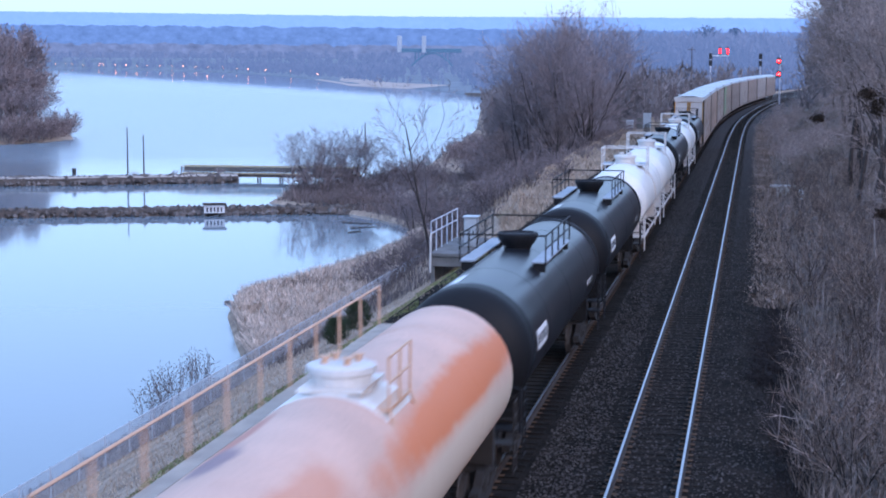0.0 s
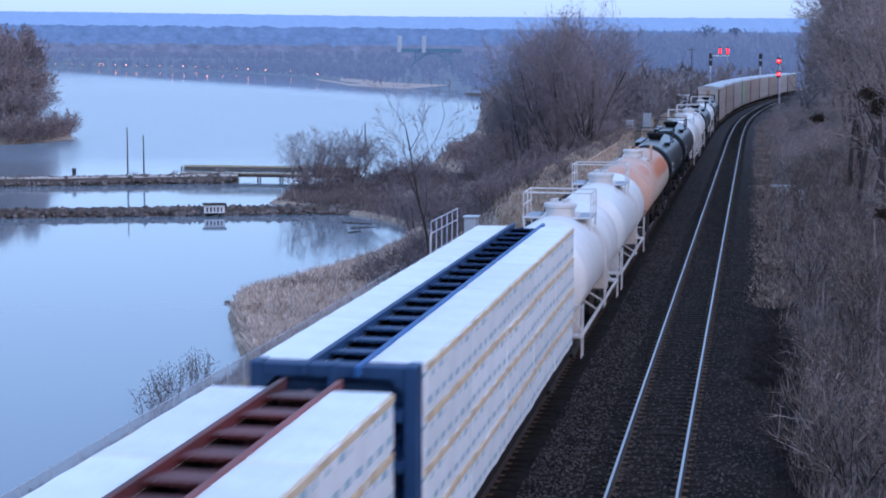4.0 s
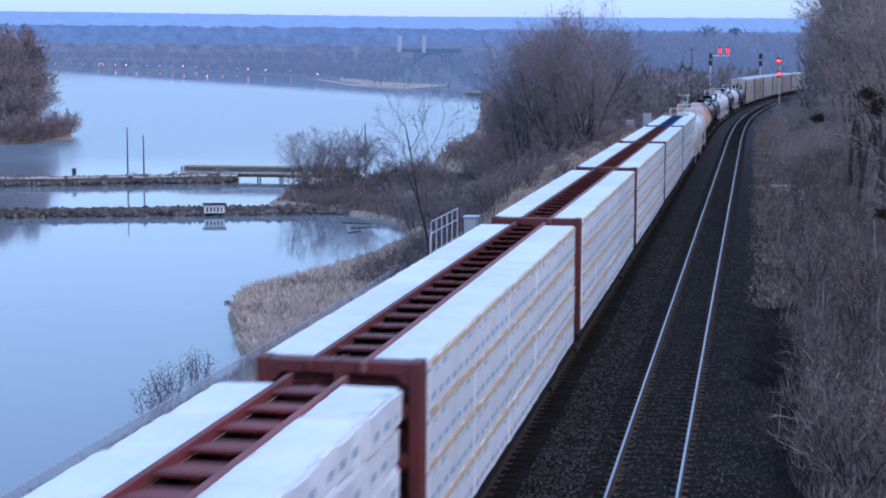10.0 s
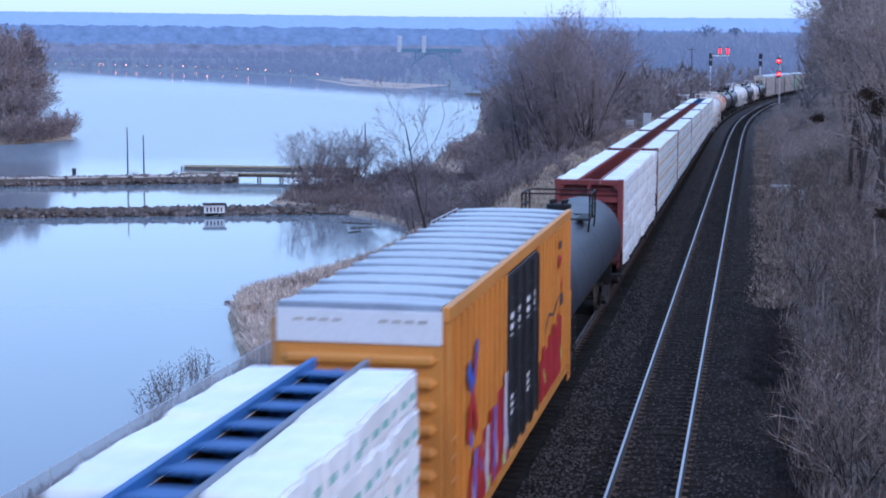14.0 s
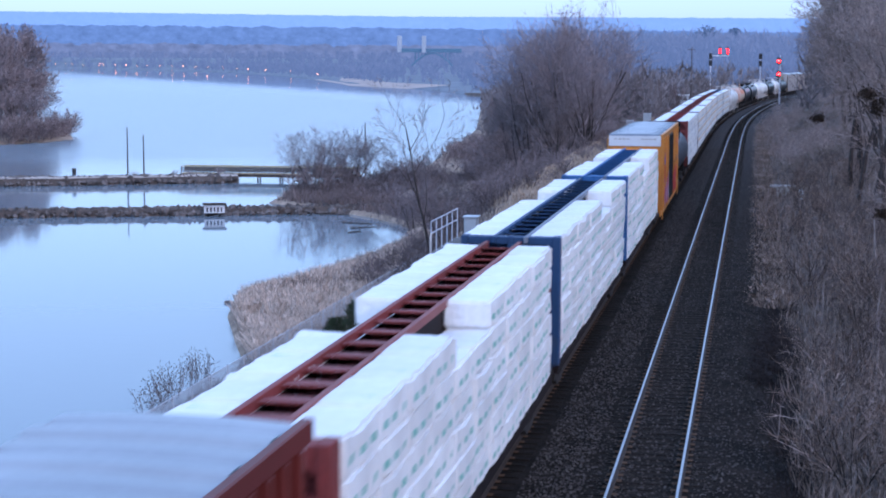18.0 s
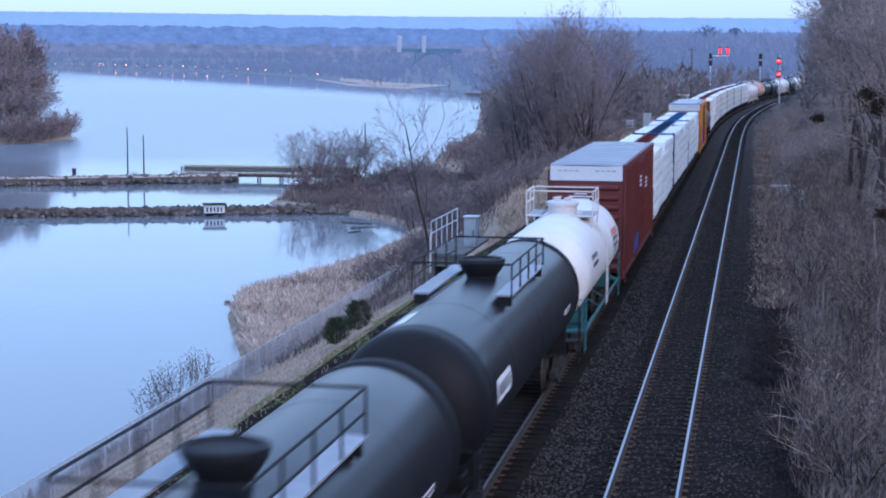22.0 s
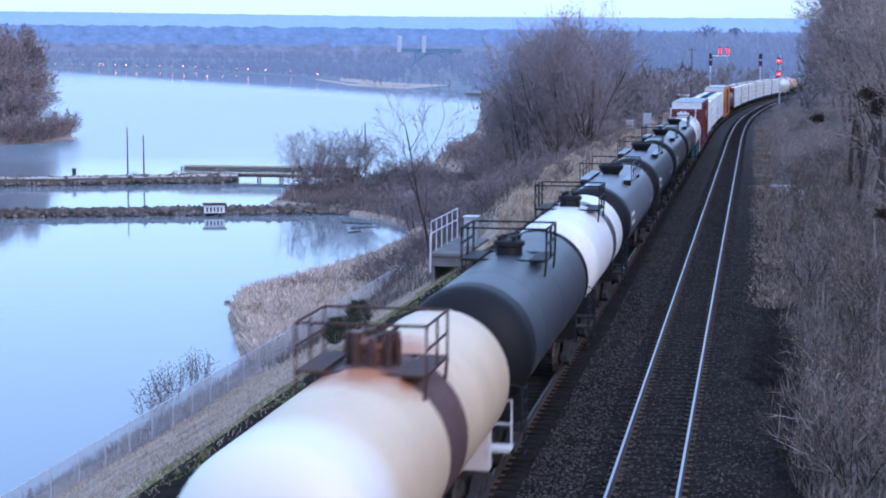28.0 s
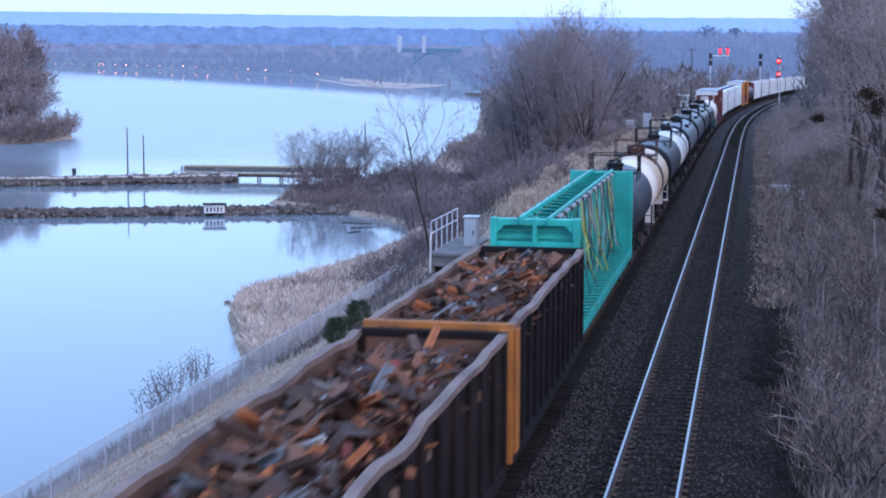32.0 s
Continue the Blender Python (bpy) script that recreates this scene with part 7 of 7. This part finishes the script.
def causeway(name, x0, y0, x1, y1, w, top, label):
    """A low rocky bank across the water, made of a core and many separate stones."""
    a, b = Vector((x0, y0, 0)), Vector((x1, y1, 0))
    d = (b - a).normalized()
    q = Vector((-d.y, d.x, 0))
    L = (b - a).length
    n = int(L / 1.5)
    verts, faces = [], []
    prof = [(-w, -1.2), (-w * 0.62, top - WATER - 0.15), (-w * 0.3, top - WATER), (w * 0.3, top - WATER), (w * 0.62, top - WATER - 0.15), (w, -1.2)]
    for i in range(n + 1):
        c = a + d * (L * i / n)
        for px, pz in prof:
            k = noise.noise((i * 0.37, px, x0)) * 0.35
            verts.append(tuple(c + q * (px + k) + Vector((0, 0, WATER + pz + k * 0.35))))
    m = len(prof)
    faces = [(i * m + k, i * m + k + 1, (i + 1) * m + k + 1, (i + 1) * m + k) for i in range(n) for k in range(m - 1)]
    faces += [tuple(range(m))[::-1], tuple(n * m + k for k in range(m))]
    ob = mesh_object(name, verts, faces, MUDSTONE, smooth=True)
    tagged(ob, label, "causeway", kind="structure")
    rnd = random.Random(int(x1))
    shapes = []
    for k in range(5):
        bm = bmesh.new()
        bmesh.ops.create_icosphere(bm, subdivisions=1, radius=0.5)
        for v in bm.verts:
            v.co *= 1 + 0.45 * noise.noise(v.co * 2 + Vector((k, 0, 0)))
            v.co.z *= 0.75
        shapes.append(mesh_of("stone", bm, ROCK))
    for k in range(280):
        side = rnd.choice((-1, -1, 1))
        c = a + d * (L * rnd.random()) + q * side * w * rnd.uniform(0.1, 0.95)
        c.z = WATER + (top - WATER) * rnd.uniform(0.55, 0.95) if (c - a).cross(d).length < w * 0.6 else WATER + rnd.uniform(-0.1, (top - WATER) * 0.6)
        st = new("stone", rnd.choice(shapes))
        st.parent = ob
        st.matrix_basis = Matrix.Translation(c) @ Euler((0, 0, rnd.uniform(0, 6))).to_matrix().to_4x4() @ Matrix.Diagonal((*(rnd.uniform(0.5, 1.3),) * 3, 1))
    rng = np.random.default_rng(int(x1) + 90)
    n = 2600
    t, u = rng.random(n) * L, rng.uniform(-1, 1, n)
    r = rng.uniform(0.14, 0.5, n)
    z = WATER + (top - WATER) * np.clip(1.25 - np.abs(u), 0, 0.95) + rng.uniform(-0.25, 0.08, n)
    c = np.array(a)[None] + t[:, None] * np.array(d)[None] + (u * w * 0.95)[:, None] * np.array(q)[None]
    c[:, 2] = z
    oct8 = np.array([(1, 0, 0), (-1, 0, 0), (0, 1, 0), (0, -1, 0), (0, 0, 0.8), (0, 0, -0.8)])
    V = c[:, None, :] + oct8[None] * r[:, None, None] * rng.uniform(0.55, 1.3, (n, 6, 3))
    f = np.array([(0, 2, 4), (2, 1, 4), (1, 3, 4), (3, 0, 4), (2, 0, 5), (1, 2, 5), (3, 1, 5), (0, 3, 5)])
    rub = mesh_object(name + "_rubble", V.reshape(-1, 3).tolist(), (f[None] + 6 * np.arange(n)[:, None, None]).reshape(-1, 3).tolist(), RUBBLE)
    tagged(rub, "dark broken stones heaped along the causeway", "rubble", kind="stuff")
    v = np.array([tuple(a + d * (L * t) + q * (w * 0.6 * u) + Vector((0, 0, top - 0.1))) for t, u in np.random.default_rng(int(x1) + 500).uniform((0, -1), (1, 1), (3500, 2))])
    blades(name + "_grass", 1400, lambda rng, k: v[:1400], 0.28, 0.04, PALETWIG, "dry grass on the causeway", 0.7, 8)


def waterside():
    causeway("near_causeway", -130, 172, -43, 206, 2.3, -9.15, "low rocky causeway across the pond")
    causeway("far_causeway", -150, 216, -79.5, 250, 3.2, -8.9, "rocky causeway with a grassy top across the water")
    # gravel path along the far causeway
    a, b = Vector((-150, 216, 0)), Vector((-79.5, 250, 0))
    d = (b - a).normalized()
    q = Vector((-d.y, d.x, 0))
    verts = []
    for i in range(41):
        c = a + d * ((b - a).length * i / 40) + q * 0.25 * math.sin(i * 0.9)
        for u, z in ((-1.7, -9.0), (-1.3, -8.82), (1.3, -8.80), (1.7, -9.0)):
            verts.append(tuple(c + q * u + Vector((0, 0, z + 0.03 * math.sin(i * 2.1)))))
    path = mesh_object("gravel_path", verts, [(i * 4 + k, i * 4 + k + 1, i * 4 + k + 5, i * 4 + k + 4) for i in range(40) for k in range(3)], material("pale_path_gravel", (0.42, 0.36, 0.32), 0.95, spread=0.3, scale=0.8, fine=8))
    tagged(path, "pale gravel path along the top of the causeway", "path", kind="structure")
    for k, (f, sc) in enumerate(((0.80, 0.34), (0.83, 0.28), (0.88, 0.4), (0.91, 0.45), (0.30, 0.2), (0.36, 0.22), (0.97, 0.5))):
        c = a + d * ((b - a).length * f) + q * 2.0
        plant_shrub(c.x, c.y, -9.2, sc, k * 0.9, "small bare shrub on the causeway", "shrubs of the causeway")
    for k, (x, y, sc) in enumerate(((-82.6, 247.0, 0.3), (-81.3, 246.7, 0.38), (-80.2, 247.6, 0.3))):
        bm = bmesh.new()
        bmesh.ops.create_icosphere(bm, subdivisions=2, radius=1.9 * sc + 0.3)
        for v in bm.verts:
            v.co *= 1 + 0.4 * noise.noise(v.co * 1.6 + Vector((k, 0, 0)))
            v.co.z *= 0.7
        rk = part("boulder", bm, MUDSTONE, None)
        rk.location = (x, y, -9.75)
        tagged(rk, "dark wet boulder at the end of the causeway", "boulder", "causeway boulders")
    # spit between the causeways and the shore
    f = empty("footbridge", -89.1, 252.5, -8.9)
    f.rotation_euler = (0, 0, radians(4))
    tagged(f, "wooden footbridge with railings over the gap", "footbridge")
    L = 28.5
    for i in range(96):
        put("plank", FOOTPLANK, f, pose(i * 0.297, 0, 0))
    for y in (-1.1, 1.1):
        part("girder", box(0, L, y - 0.12, y + 0.12, -0.5, -0.05), POLEWOOD, f)
        for i in range(25):
            part("rail_post", box(i * 1.18 - 0.07, i * 1.18 + 0.07, y - 0.05, y + 0.05, 0.02, 1.15), POLEWOOD, f)
        for z in (0.35, 0.62, 0.88, 1.12):
            part("rail", box(0, L, y - 0.03, y + 0.03, z - 0.06, z + 0.06), RAILPLANK if z > 1 else POLEWOOD, f, "sun-bleached top rail" if z > 1 else "")
    for i in range(8):
        for y in (-0.9, 0.9):
            part("pile", lathe([(-2.5, 0.13), (-0.05, 0.13)], "z", (1.5 + i * 3.6, y, 0), 8), POLEWOOD, f)
    s = empty("sign_board", -64.6, 194.2, -9.85)
    s.rotation_euler = (0, 0, radians(18))
    tagged(s, "white sign board with dark characters on the causeway", "sign")
    part("board", box(-1.25, 1.25, -0.05, 0.05, 0.25, 1.25, 0.01), ENDWHITE, s)
    for k, (x0, x1) in enumerate(((-1.0, -0.75), (-0.55, -0.3), (-0.1, 0.1), (0.3, 0.55), (0.75, 0.95))):
        part("lettering", box(x0, x1, -0.06, -0.052, 0.4, 0.95), DECALDARK, s)
    part("cap", box(-1.45, 1.45, -0.3, 0.3, 1.25, 1.5), POLEWOOD, s)
    for x in (-1.1, 1.1):
        part("post", box(x - 0.06, x + 0.06, 0.05, 0.15, -0.9, 1.25), POLEWOOD, s)
    # stands for a small dark post; the bin shape with its lid is made up
    b = empty("bin", -103.5, 243, -8.9)
    tagged(b, "small dark post on the causeway, shaped like a round bin", "bin")
    part("body", lathe([(0, 0.3), (0.9, 0.34), (0.92, 0.3), (0.9, 0.001)], "z", (0, 0, 0), 14), DARKMETAL, b)
    part("lid", lathe([(0.92, 0.36), (1.05, 0.28), (1.1, 0.001)], "z", (0, 0, 0), 14), DARKMETAL, b)
    # half-sunk logs by the spit
    for x, y, L2, a in ((-45, 184, 3.2, 38), (-47.5, 190, 4, -12), (-44, 179, 2.2, 64), (-52, 199, 3, 21)):
        lg = part("log", lathe([(0, 0.07), (L2 * 0.5, 0.09), (L2, 0.03)], "x", (0, 0, 0), 8), BARK, None)
        lg.matrix_basis = pose(x, y, -9.97, 0, 0, a)
        tagged(lg, "half-sunk grey log in the shallows", "log", "drift logs")


RAILPLANK = material("bleached_rail_timber", (0.46, 0.38, 0.22), 0.85, spread=0.3, scale=1.5, fine=20)
FOOTPLANK = mesh_of("plank", box(0, 0.28, -1.25, 1.25, -0.05, 0.02), PLANK)


# ---- the far shore ----
def far_woods():
    """Leafless woods seen small: every tree a sheaf of upright slivers."""
    rng = np.random.default_rng(12)
    mat = material("far_bare_woods", (0.17, 0.15, 0.155), 0.95, spread=0.4, scale=0.02, fine=0.15, bump=0)

    # the far woods get their blue air haze as an emission
    hazy = material("hazed_bare_woods", (0.075, 0.068, 0.075), 0.95, spread=0.4, scale=0.02, fine=0.15, bump=0)
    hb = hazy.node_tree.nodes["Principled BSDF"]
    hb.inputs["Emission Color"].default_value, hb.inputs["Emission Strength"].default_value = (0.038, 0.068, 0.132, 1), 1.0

    def sheaves(name, pos, heights, k, width, label, mat=mat, reach=1.0):
        n = len(pos)
        base = pos[:, None, :] + np.stack([rng.normal(0, 0.06 / reach, (n, k)) * heights[:, None], rng.normal(0, 0.06 / reach, (n, k)) * heights[:, None], heights[:, None] * rng.uniform(0.0, 1 - 0.35 * reach, (n, k))], -1)
        a, up = rng.uniform(0, 6.283, (n, k)), rng.uniform(0.15, 0.42, (n, k)) * reach * heights[:, None]
        out = rng.uniform(0.03, 0.3, (n, k)) * reach * heights[:, None]
        tip = base + np.stack([np.cos(a) * out, np.sin(a) * out, up], -1)
        tip[..., 2] = np.minimum(tip[..., 2], pos[:, None, 2] + heights[:, None] * rng.uniform(0.8, 1.0, (n, k)))
        w = np.stack([rng.normal(0, 1, (n, k)), rng.normal(0, 0.4, (n, k)), 0 * a], -1) * width * heights[:, None, None] / 14
        V = np.stack([base - w, base + w, tip], 2).reshape(-1, 3)
        ob = mesh_object(name, V.tolist(), np.arange(len(V)).reshape(-1, 3).tolist(), mat)
        tagged(ob, label, "woods", kind="stuff")

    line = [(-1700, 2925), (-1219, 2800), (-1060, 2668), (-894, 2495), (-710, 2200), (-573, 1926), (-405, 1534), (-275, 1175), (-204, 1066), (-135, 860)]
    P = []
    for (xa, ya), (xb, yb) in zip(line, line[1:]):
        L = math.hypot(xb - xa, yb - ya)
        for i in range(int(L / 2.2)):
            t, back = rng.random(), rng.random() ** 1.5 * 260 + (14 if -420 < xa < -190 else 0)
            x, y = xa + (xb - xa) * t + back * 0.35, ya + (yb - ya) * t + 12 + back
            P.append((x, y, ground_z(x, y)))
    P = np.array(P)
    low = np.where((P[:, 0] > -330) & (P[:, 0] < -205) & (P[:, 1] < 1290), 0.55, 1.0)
    sheaves("backdrop_far_woods", P, rng.uniform(9, 17, len(P)) * low, 34, 0.55, "leafless woods along the far shore, hazed by a blue glow", hazy)
    P = []
    while len(P) < 2300:
        s = rng.uniform(290, 900)
        off, _ = bend(min(s, 900))
        x = off - 21 - rng.random() * 95 * min(1, (s - 240) / 300)
        if x > shore_x(s) + 3:
            P.append((x, s, ground_z(x, s)))
    P = np.array(P)
    sheaves("shore_woods", P, rng.uniform(7, 14, len(P)), 60, 0.17, "leafless woods between the railway and the bay", reach=0.5)
    P = []
    while len(P) < 1500:
        s = rng.uniform(540, 900)
        off, _ = bend(s)
        x = -90 * s / 700 + rng.random() * (off + 62)
        if x < off - 19:
            P.append((x, s, -1.0))
    P = np.array(P)
    sheaves("curve_woods", P, rng.uniform(13, 20, len(P)) + P[:, 1] * 0.006, 60, 0.15, "haze-blue leafless woods beyond the curve of the line", hazy, 0.5)
    P = []
    while len(P) < 900:
        s = rng.uniform(240, 1000)
        off, _ = bend(min(s, 900))
        x = off + 7 + rng.random() * 150
        P.append((x, s, ground_z(x, s)))
    P = np.array(P)
    sheaves("bank_woods", P, rng.uniform(8, 15, len(P)), 70, 0.15, "leafless woods on the rising ground beside the curve")


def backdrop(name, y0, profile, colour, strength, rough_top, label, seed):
    """A far ridge, as a plain glowing strip of distance; the air's blue haze is put into its glow."""
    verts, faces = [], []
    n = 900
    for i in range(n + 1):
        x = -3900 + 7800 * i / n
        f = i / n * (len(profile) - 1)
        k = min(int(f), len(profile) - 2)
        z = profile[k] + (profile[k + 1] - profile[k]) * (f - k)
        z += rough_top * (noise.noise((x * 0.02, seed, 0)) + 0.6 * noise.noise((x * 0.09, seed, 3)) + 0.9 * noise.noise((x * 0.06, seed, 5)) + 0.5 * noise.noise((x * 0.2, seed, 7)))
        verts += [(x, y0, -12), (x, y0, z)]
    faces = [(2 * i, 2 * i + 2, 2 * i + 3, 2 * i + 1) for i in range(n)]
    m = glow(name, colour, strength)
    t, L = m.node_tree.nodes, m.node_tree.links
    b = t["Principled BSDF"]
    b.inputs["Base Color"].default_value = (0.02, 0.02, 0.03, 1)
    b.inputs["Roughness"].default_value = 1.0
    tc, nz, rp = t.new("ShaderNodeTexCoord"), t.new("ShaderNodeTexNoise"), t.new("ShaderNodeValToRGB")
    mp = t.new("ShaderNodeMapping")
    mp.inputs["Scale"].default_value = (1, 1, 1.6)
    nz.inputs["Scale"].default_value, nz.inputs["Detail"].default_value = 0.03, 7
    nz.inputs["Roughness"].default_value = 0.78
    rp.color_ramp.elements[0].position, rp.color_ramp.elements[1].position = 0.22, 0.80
    # shade between the tree crowns, painted into the glow
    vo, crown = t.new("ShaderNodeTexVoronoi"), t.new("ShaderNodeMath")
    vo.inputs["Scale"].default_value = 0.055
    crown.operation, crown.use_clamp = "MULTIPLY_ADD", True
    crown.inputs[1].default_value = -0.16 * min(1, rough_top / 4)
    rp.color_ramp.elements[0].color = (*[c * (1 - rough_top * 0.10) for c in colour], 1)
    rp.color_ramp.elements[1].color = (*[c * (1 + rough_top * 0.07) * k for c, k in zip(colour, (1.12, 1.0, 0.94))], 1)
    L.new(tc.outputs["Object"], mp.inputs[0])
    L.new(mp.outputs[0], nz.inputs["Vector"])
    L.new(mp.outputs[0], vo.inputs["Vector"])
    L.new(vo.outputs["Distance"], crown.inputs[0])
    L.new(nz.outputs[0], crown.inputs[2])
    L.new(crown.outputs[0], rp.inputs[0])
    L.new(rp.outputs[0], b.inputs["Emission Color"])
    ob = mesh_object(name, verts, faces, m)
    tagged(ob, label, "hills", kind="structure")


def far_things():
    px = (96, 115, 127, 146, 175, 183, 203, 223, 243, 261, 283, 304, 326, 348, 369, 394, 419, 440, 468, 517, 560)
    line = [(0, -1360, 2868), (100, -1219, 2798), (200, -1060, 2664), (304, -894, 2490), (400, -710, 2195), (468, -573, 1920), (560, -405, 1528), (640, -275, 1165)]
    for p in px:
        for (pa, xa, ya), (pb, xb, yb) in zip(line, line[1:]):
            if p <= pb:
                t = (p - pa) / (pb - pa)
                x, y = xa + (xb - xa) * t, ya + (yb - ya) * t
                break
        g = empty("street_lamp", x, y, -9.9)
        tagged(g, "lit street lamp on the far shore road", "street lamp", "far shore lamps")
        hz = 0.0024 * y
        part("pole", lathe([(0, 0.2), (hz, 0.14)], "z", (0, 0, 0), 6), DARKMETAL, g)
        part("bulb", lathe([(hz, 0.001), (hz + 0.3, 0.00016 * y), (hz + 0.9, 0.00016 * y), (hz + 1.2, 0.001)], "z", (0, 0, 0), 8), LAMP, g, "glowing warm lamp")
    # bare mud along the water's edge, the distance haze painted in as a blue glow
    mud = material("pale_hazed_shore_mud", (0.32, 0.24, 0.19), 0.95, spread=0.3, scale=0.03, fine=0.3, bump=0)
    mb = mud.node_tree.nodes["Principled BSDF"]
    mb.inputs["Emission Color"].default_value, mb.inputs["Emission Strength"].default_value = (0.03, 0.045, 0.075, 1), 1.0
    edge = [(-385, 1475), (-345, 1365), (-300, 1238), (-275, 1160), (-240, 1105), (-212, 1060)]
    verts = []
    for x, y in edge:
        k = 0.4 + 0.6 * abs(noise.noise((x * 0.02, 0, 0)))
        verts += [(x - 14, y - 10, -10.4), (x - 6 * k, y, -9.6), (x + 8, y + 16, -8.6), (x + 14, y + 30, -8.0)]
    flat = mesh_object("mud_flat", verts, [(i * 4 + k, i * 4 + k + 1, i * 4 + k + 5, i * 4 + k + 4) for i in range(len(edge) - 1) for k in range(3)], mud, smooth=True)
    tagged(flat, "pale bare mud flat along the far shore", "shore", kind="structure")
    # high bridge in the distance
    b = empty("road_bridge", -272, 1281, 0)
    b.rotation_euler = (0, 0, radians(10))
    tagged(b, "distant green steel arch bridge with pale stone pylons", "bridge")
    steel = material("hazed_green_bridge_steel", (0.05, 0.10, 0.13), 0.6)
    stone = material("hazy_pylon_stone", (0.20, 0.20, 0.20), 0.8)
    # both glow faintly blue, which lays the air's haze over the bridge
    for m, c in ((steel, (0.010, 0.032, 0.068, 1)), (stone, (0.045, 0.075, 0.13, 1))):
        m.node_tree.nodes["Principled BSDF"].inputs["Emission Color"].default_value = c
        m.node_tree.nodes["Principled BSDF"].inputs["Emission Strength"].default_value = 1.0
    part("deck", box(0, 47, -6, 6, 14.2, 16.2, 0.2), steel, b)
    part("parapet", box(0, 47, -6.2, -5.9, 16.2, 17.2), steel, b)
    for x in (-1.5, 17.5):
        for y in (-7, 7):
            part("pylon", box(x - 1.6, x + 1.6, y - 1.6, y + 1.6, 14, 27.0, 0.4), stone, b, "pale stone pylon")
    pts = [(8 + 32 * i / 12, -5, 4 + 9.6 * math.sin(math.pi * i / 12)) for i in range(13)]
    for y in (-5, 5):
        part("arch_rib", tube([(p[0], y, p[2]) for p in pts], r=0.6, sides=6), steel, b)
        for p in pts[1:-1]:
            part("spandrel_post", tube([(p[0], y, p[2]), (p[0], y, 14.2)], r=0.3, sides=4), steel, b)


# Needles with a blue emission that imitates haze in front of the pines.
PINE = material("hazed_pine_needles", (0.075, 0.09, 0.11), 0.9, spread=0.4, scale=0.5, fine=3, bump=0)
PINE.node_tree.nodes["Principled BSDF"].inputs["Emission Color"].default_value = (0.016, 0.034, 0.07, 1)
PINE.node_tree.nodes["Principled BSDF"].inputs["Emission Strength"].default_value = 1.0


def pines():
    """Two dark round-topped pines above the far woods by the line."""
    for x, s, h, w in ((-20.8, 714, 24.8, 5.0), (-9.5, 778, 24.8, 3.0)):
        rnd = random.Random(int(s))
        t = empty("pine", x, s, -0.9)
        tagged(t, "dark round-topped pine above the leafless woods", "tree", "pines")
        part("trunk", tube([(0, 0, 0), (0.2, 0, h * 0.9)], r=0.3), BARK, t)
        v, f = [], []
        for i in range(900):
            a, r, z = rnd.uniform(0, 6.283), math.sqrt(rnd.random()), rnd.random()
            c = Vector((w * r * math.cos(a), w * r * math.sin(a), h - 0.95 * w + 0.95 * w * (2 * z - 1) * math.sqrt(max(0.05, 1 - r * r))))
            k = len(v)
            v += [tuple(c + Vector((rnd.gauss(0, 0.5), rnd.gauss(0, 0.5), rnd.gauss(0, 0.3)))) for _ in range(3)]
            f.append((k, k + 1, k + 2))
        mesh_object("needles", v, f, PINE, t)


def oak_leaves():
    """Clumps of brown leaves still hanging in the bank's trees."""
    rnd = random.Random(77)
    for x, s, z, r in ((5.15, 80, 7.75, 0.30), (5.55, 80.5, 7.5, 0.34), (5.95, 80, 7.3, 0.3), (5.8, 81, 6.9, 0.3), (3.3, 90, 6.25, 0.22), (4.6, 60, 3.9, 0.16)):
        v, f = [], []
        for i in range(420):
            c = Vector((x + rnd.gauss(0, r * 0.8), s + rnd.gauss(0, r * 0.6), z + rnd.gauss(0, r * 0.5)))
            k = len(v)
            v += [tuple(c + Vector((rnd.gauss(0, 0.05), rnd.gauss(0, 0.05), rnd.gauss(0, 0.05)))) for _ in range(3)]
            f.append((k, k + 1, k + 2))
        o = mesh_object("clinging_leaves", v, f, DEADLEAF)
        tagged(o, "clump of withered brown leaves on a branch", "leaves", kind="stuff")


right_wood()
left_wood()
island()
fields()
cedars()
weeds()
chain_fence()
platform()
wayside()
signals()
waterside()
far_brush("far_brush", BRUSH, TWIG, "dense leafless brown brush along the shore")
far_brush("bank_brush", BANKBRUSH, LIGHTTWIG, "pale leafless brush along the far railway bank")
far_woods()
far_things()
pines()
oak_leaves()
backdrop("backdrop_escarpment", 4700, (160, 152, 143, 129, 124, 121, 116, 112, 112), (0.095, 0.20, 0.40), 1.0, 1.2, "long haze-blue escarpment on the horizon", 3)
backdrop("backdrop_wooded_ridge", 4100, (104, 99, 94, 86, 76, 67, 60, 56, 56), (0.058, 0.128, 0.275), 1.0, 4.0, "haze-blue wooded ridge beyond the bay", 9)
backdrop("backdrop_low_woods", 3500, (44, 46, 42, 38, 36, 34, 32, 30, 30), (0.074, 0.118, 0.212), 1.0, 5.0, "woods above the far shore, grey-blue with painted haze", 14)


def motions():
    for ob, u, length in MOVING:
        walk(ob, [(float(t), train_pose(u, length, t)) for t in range(33)])


motions()
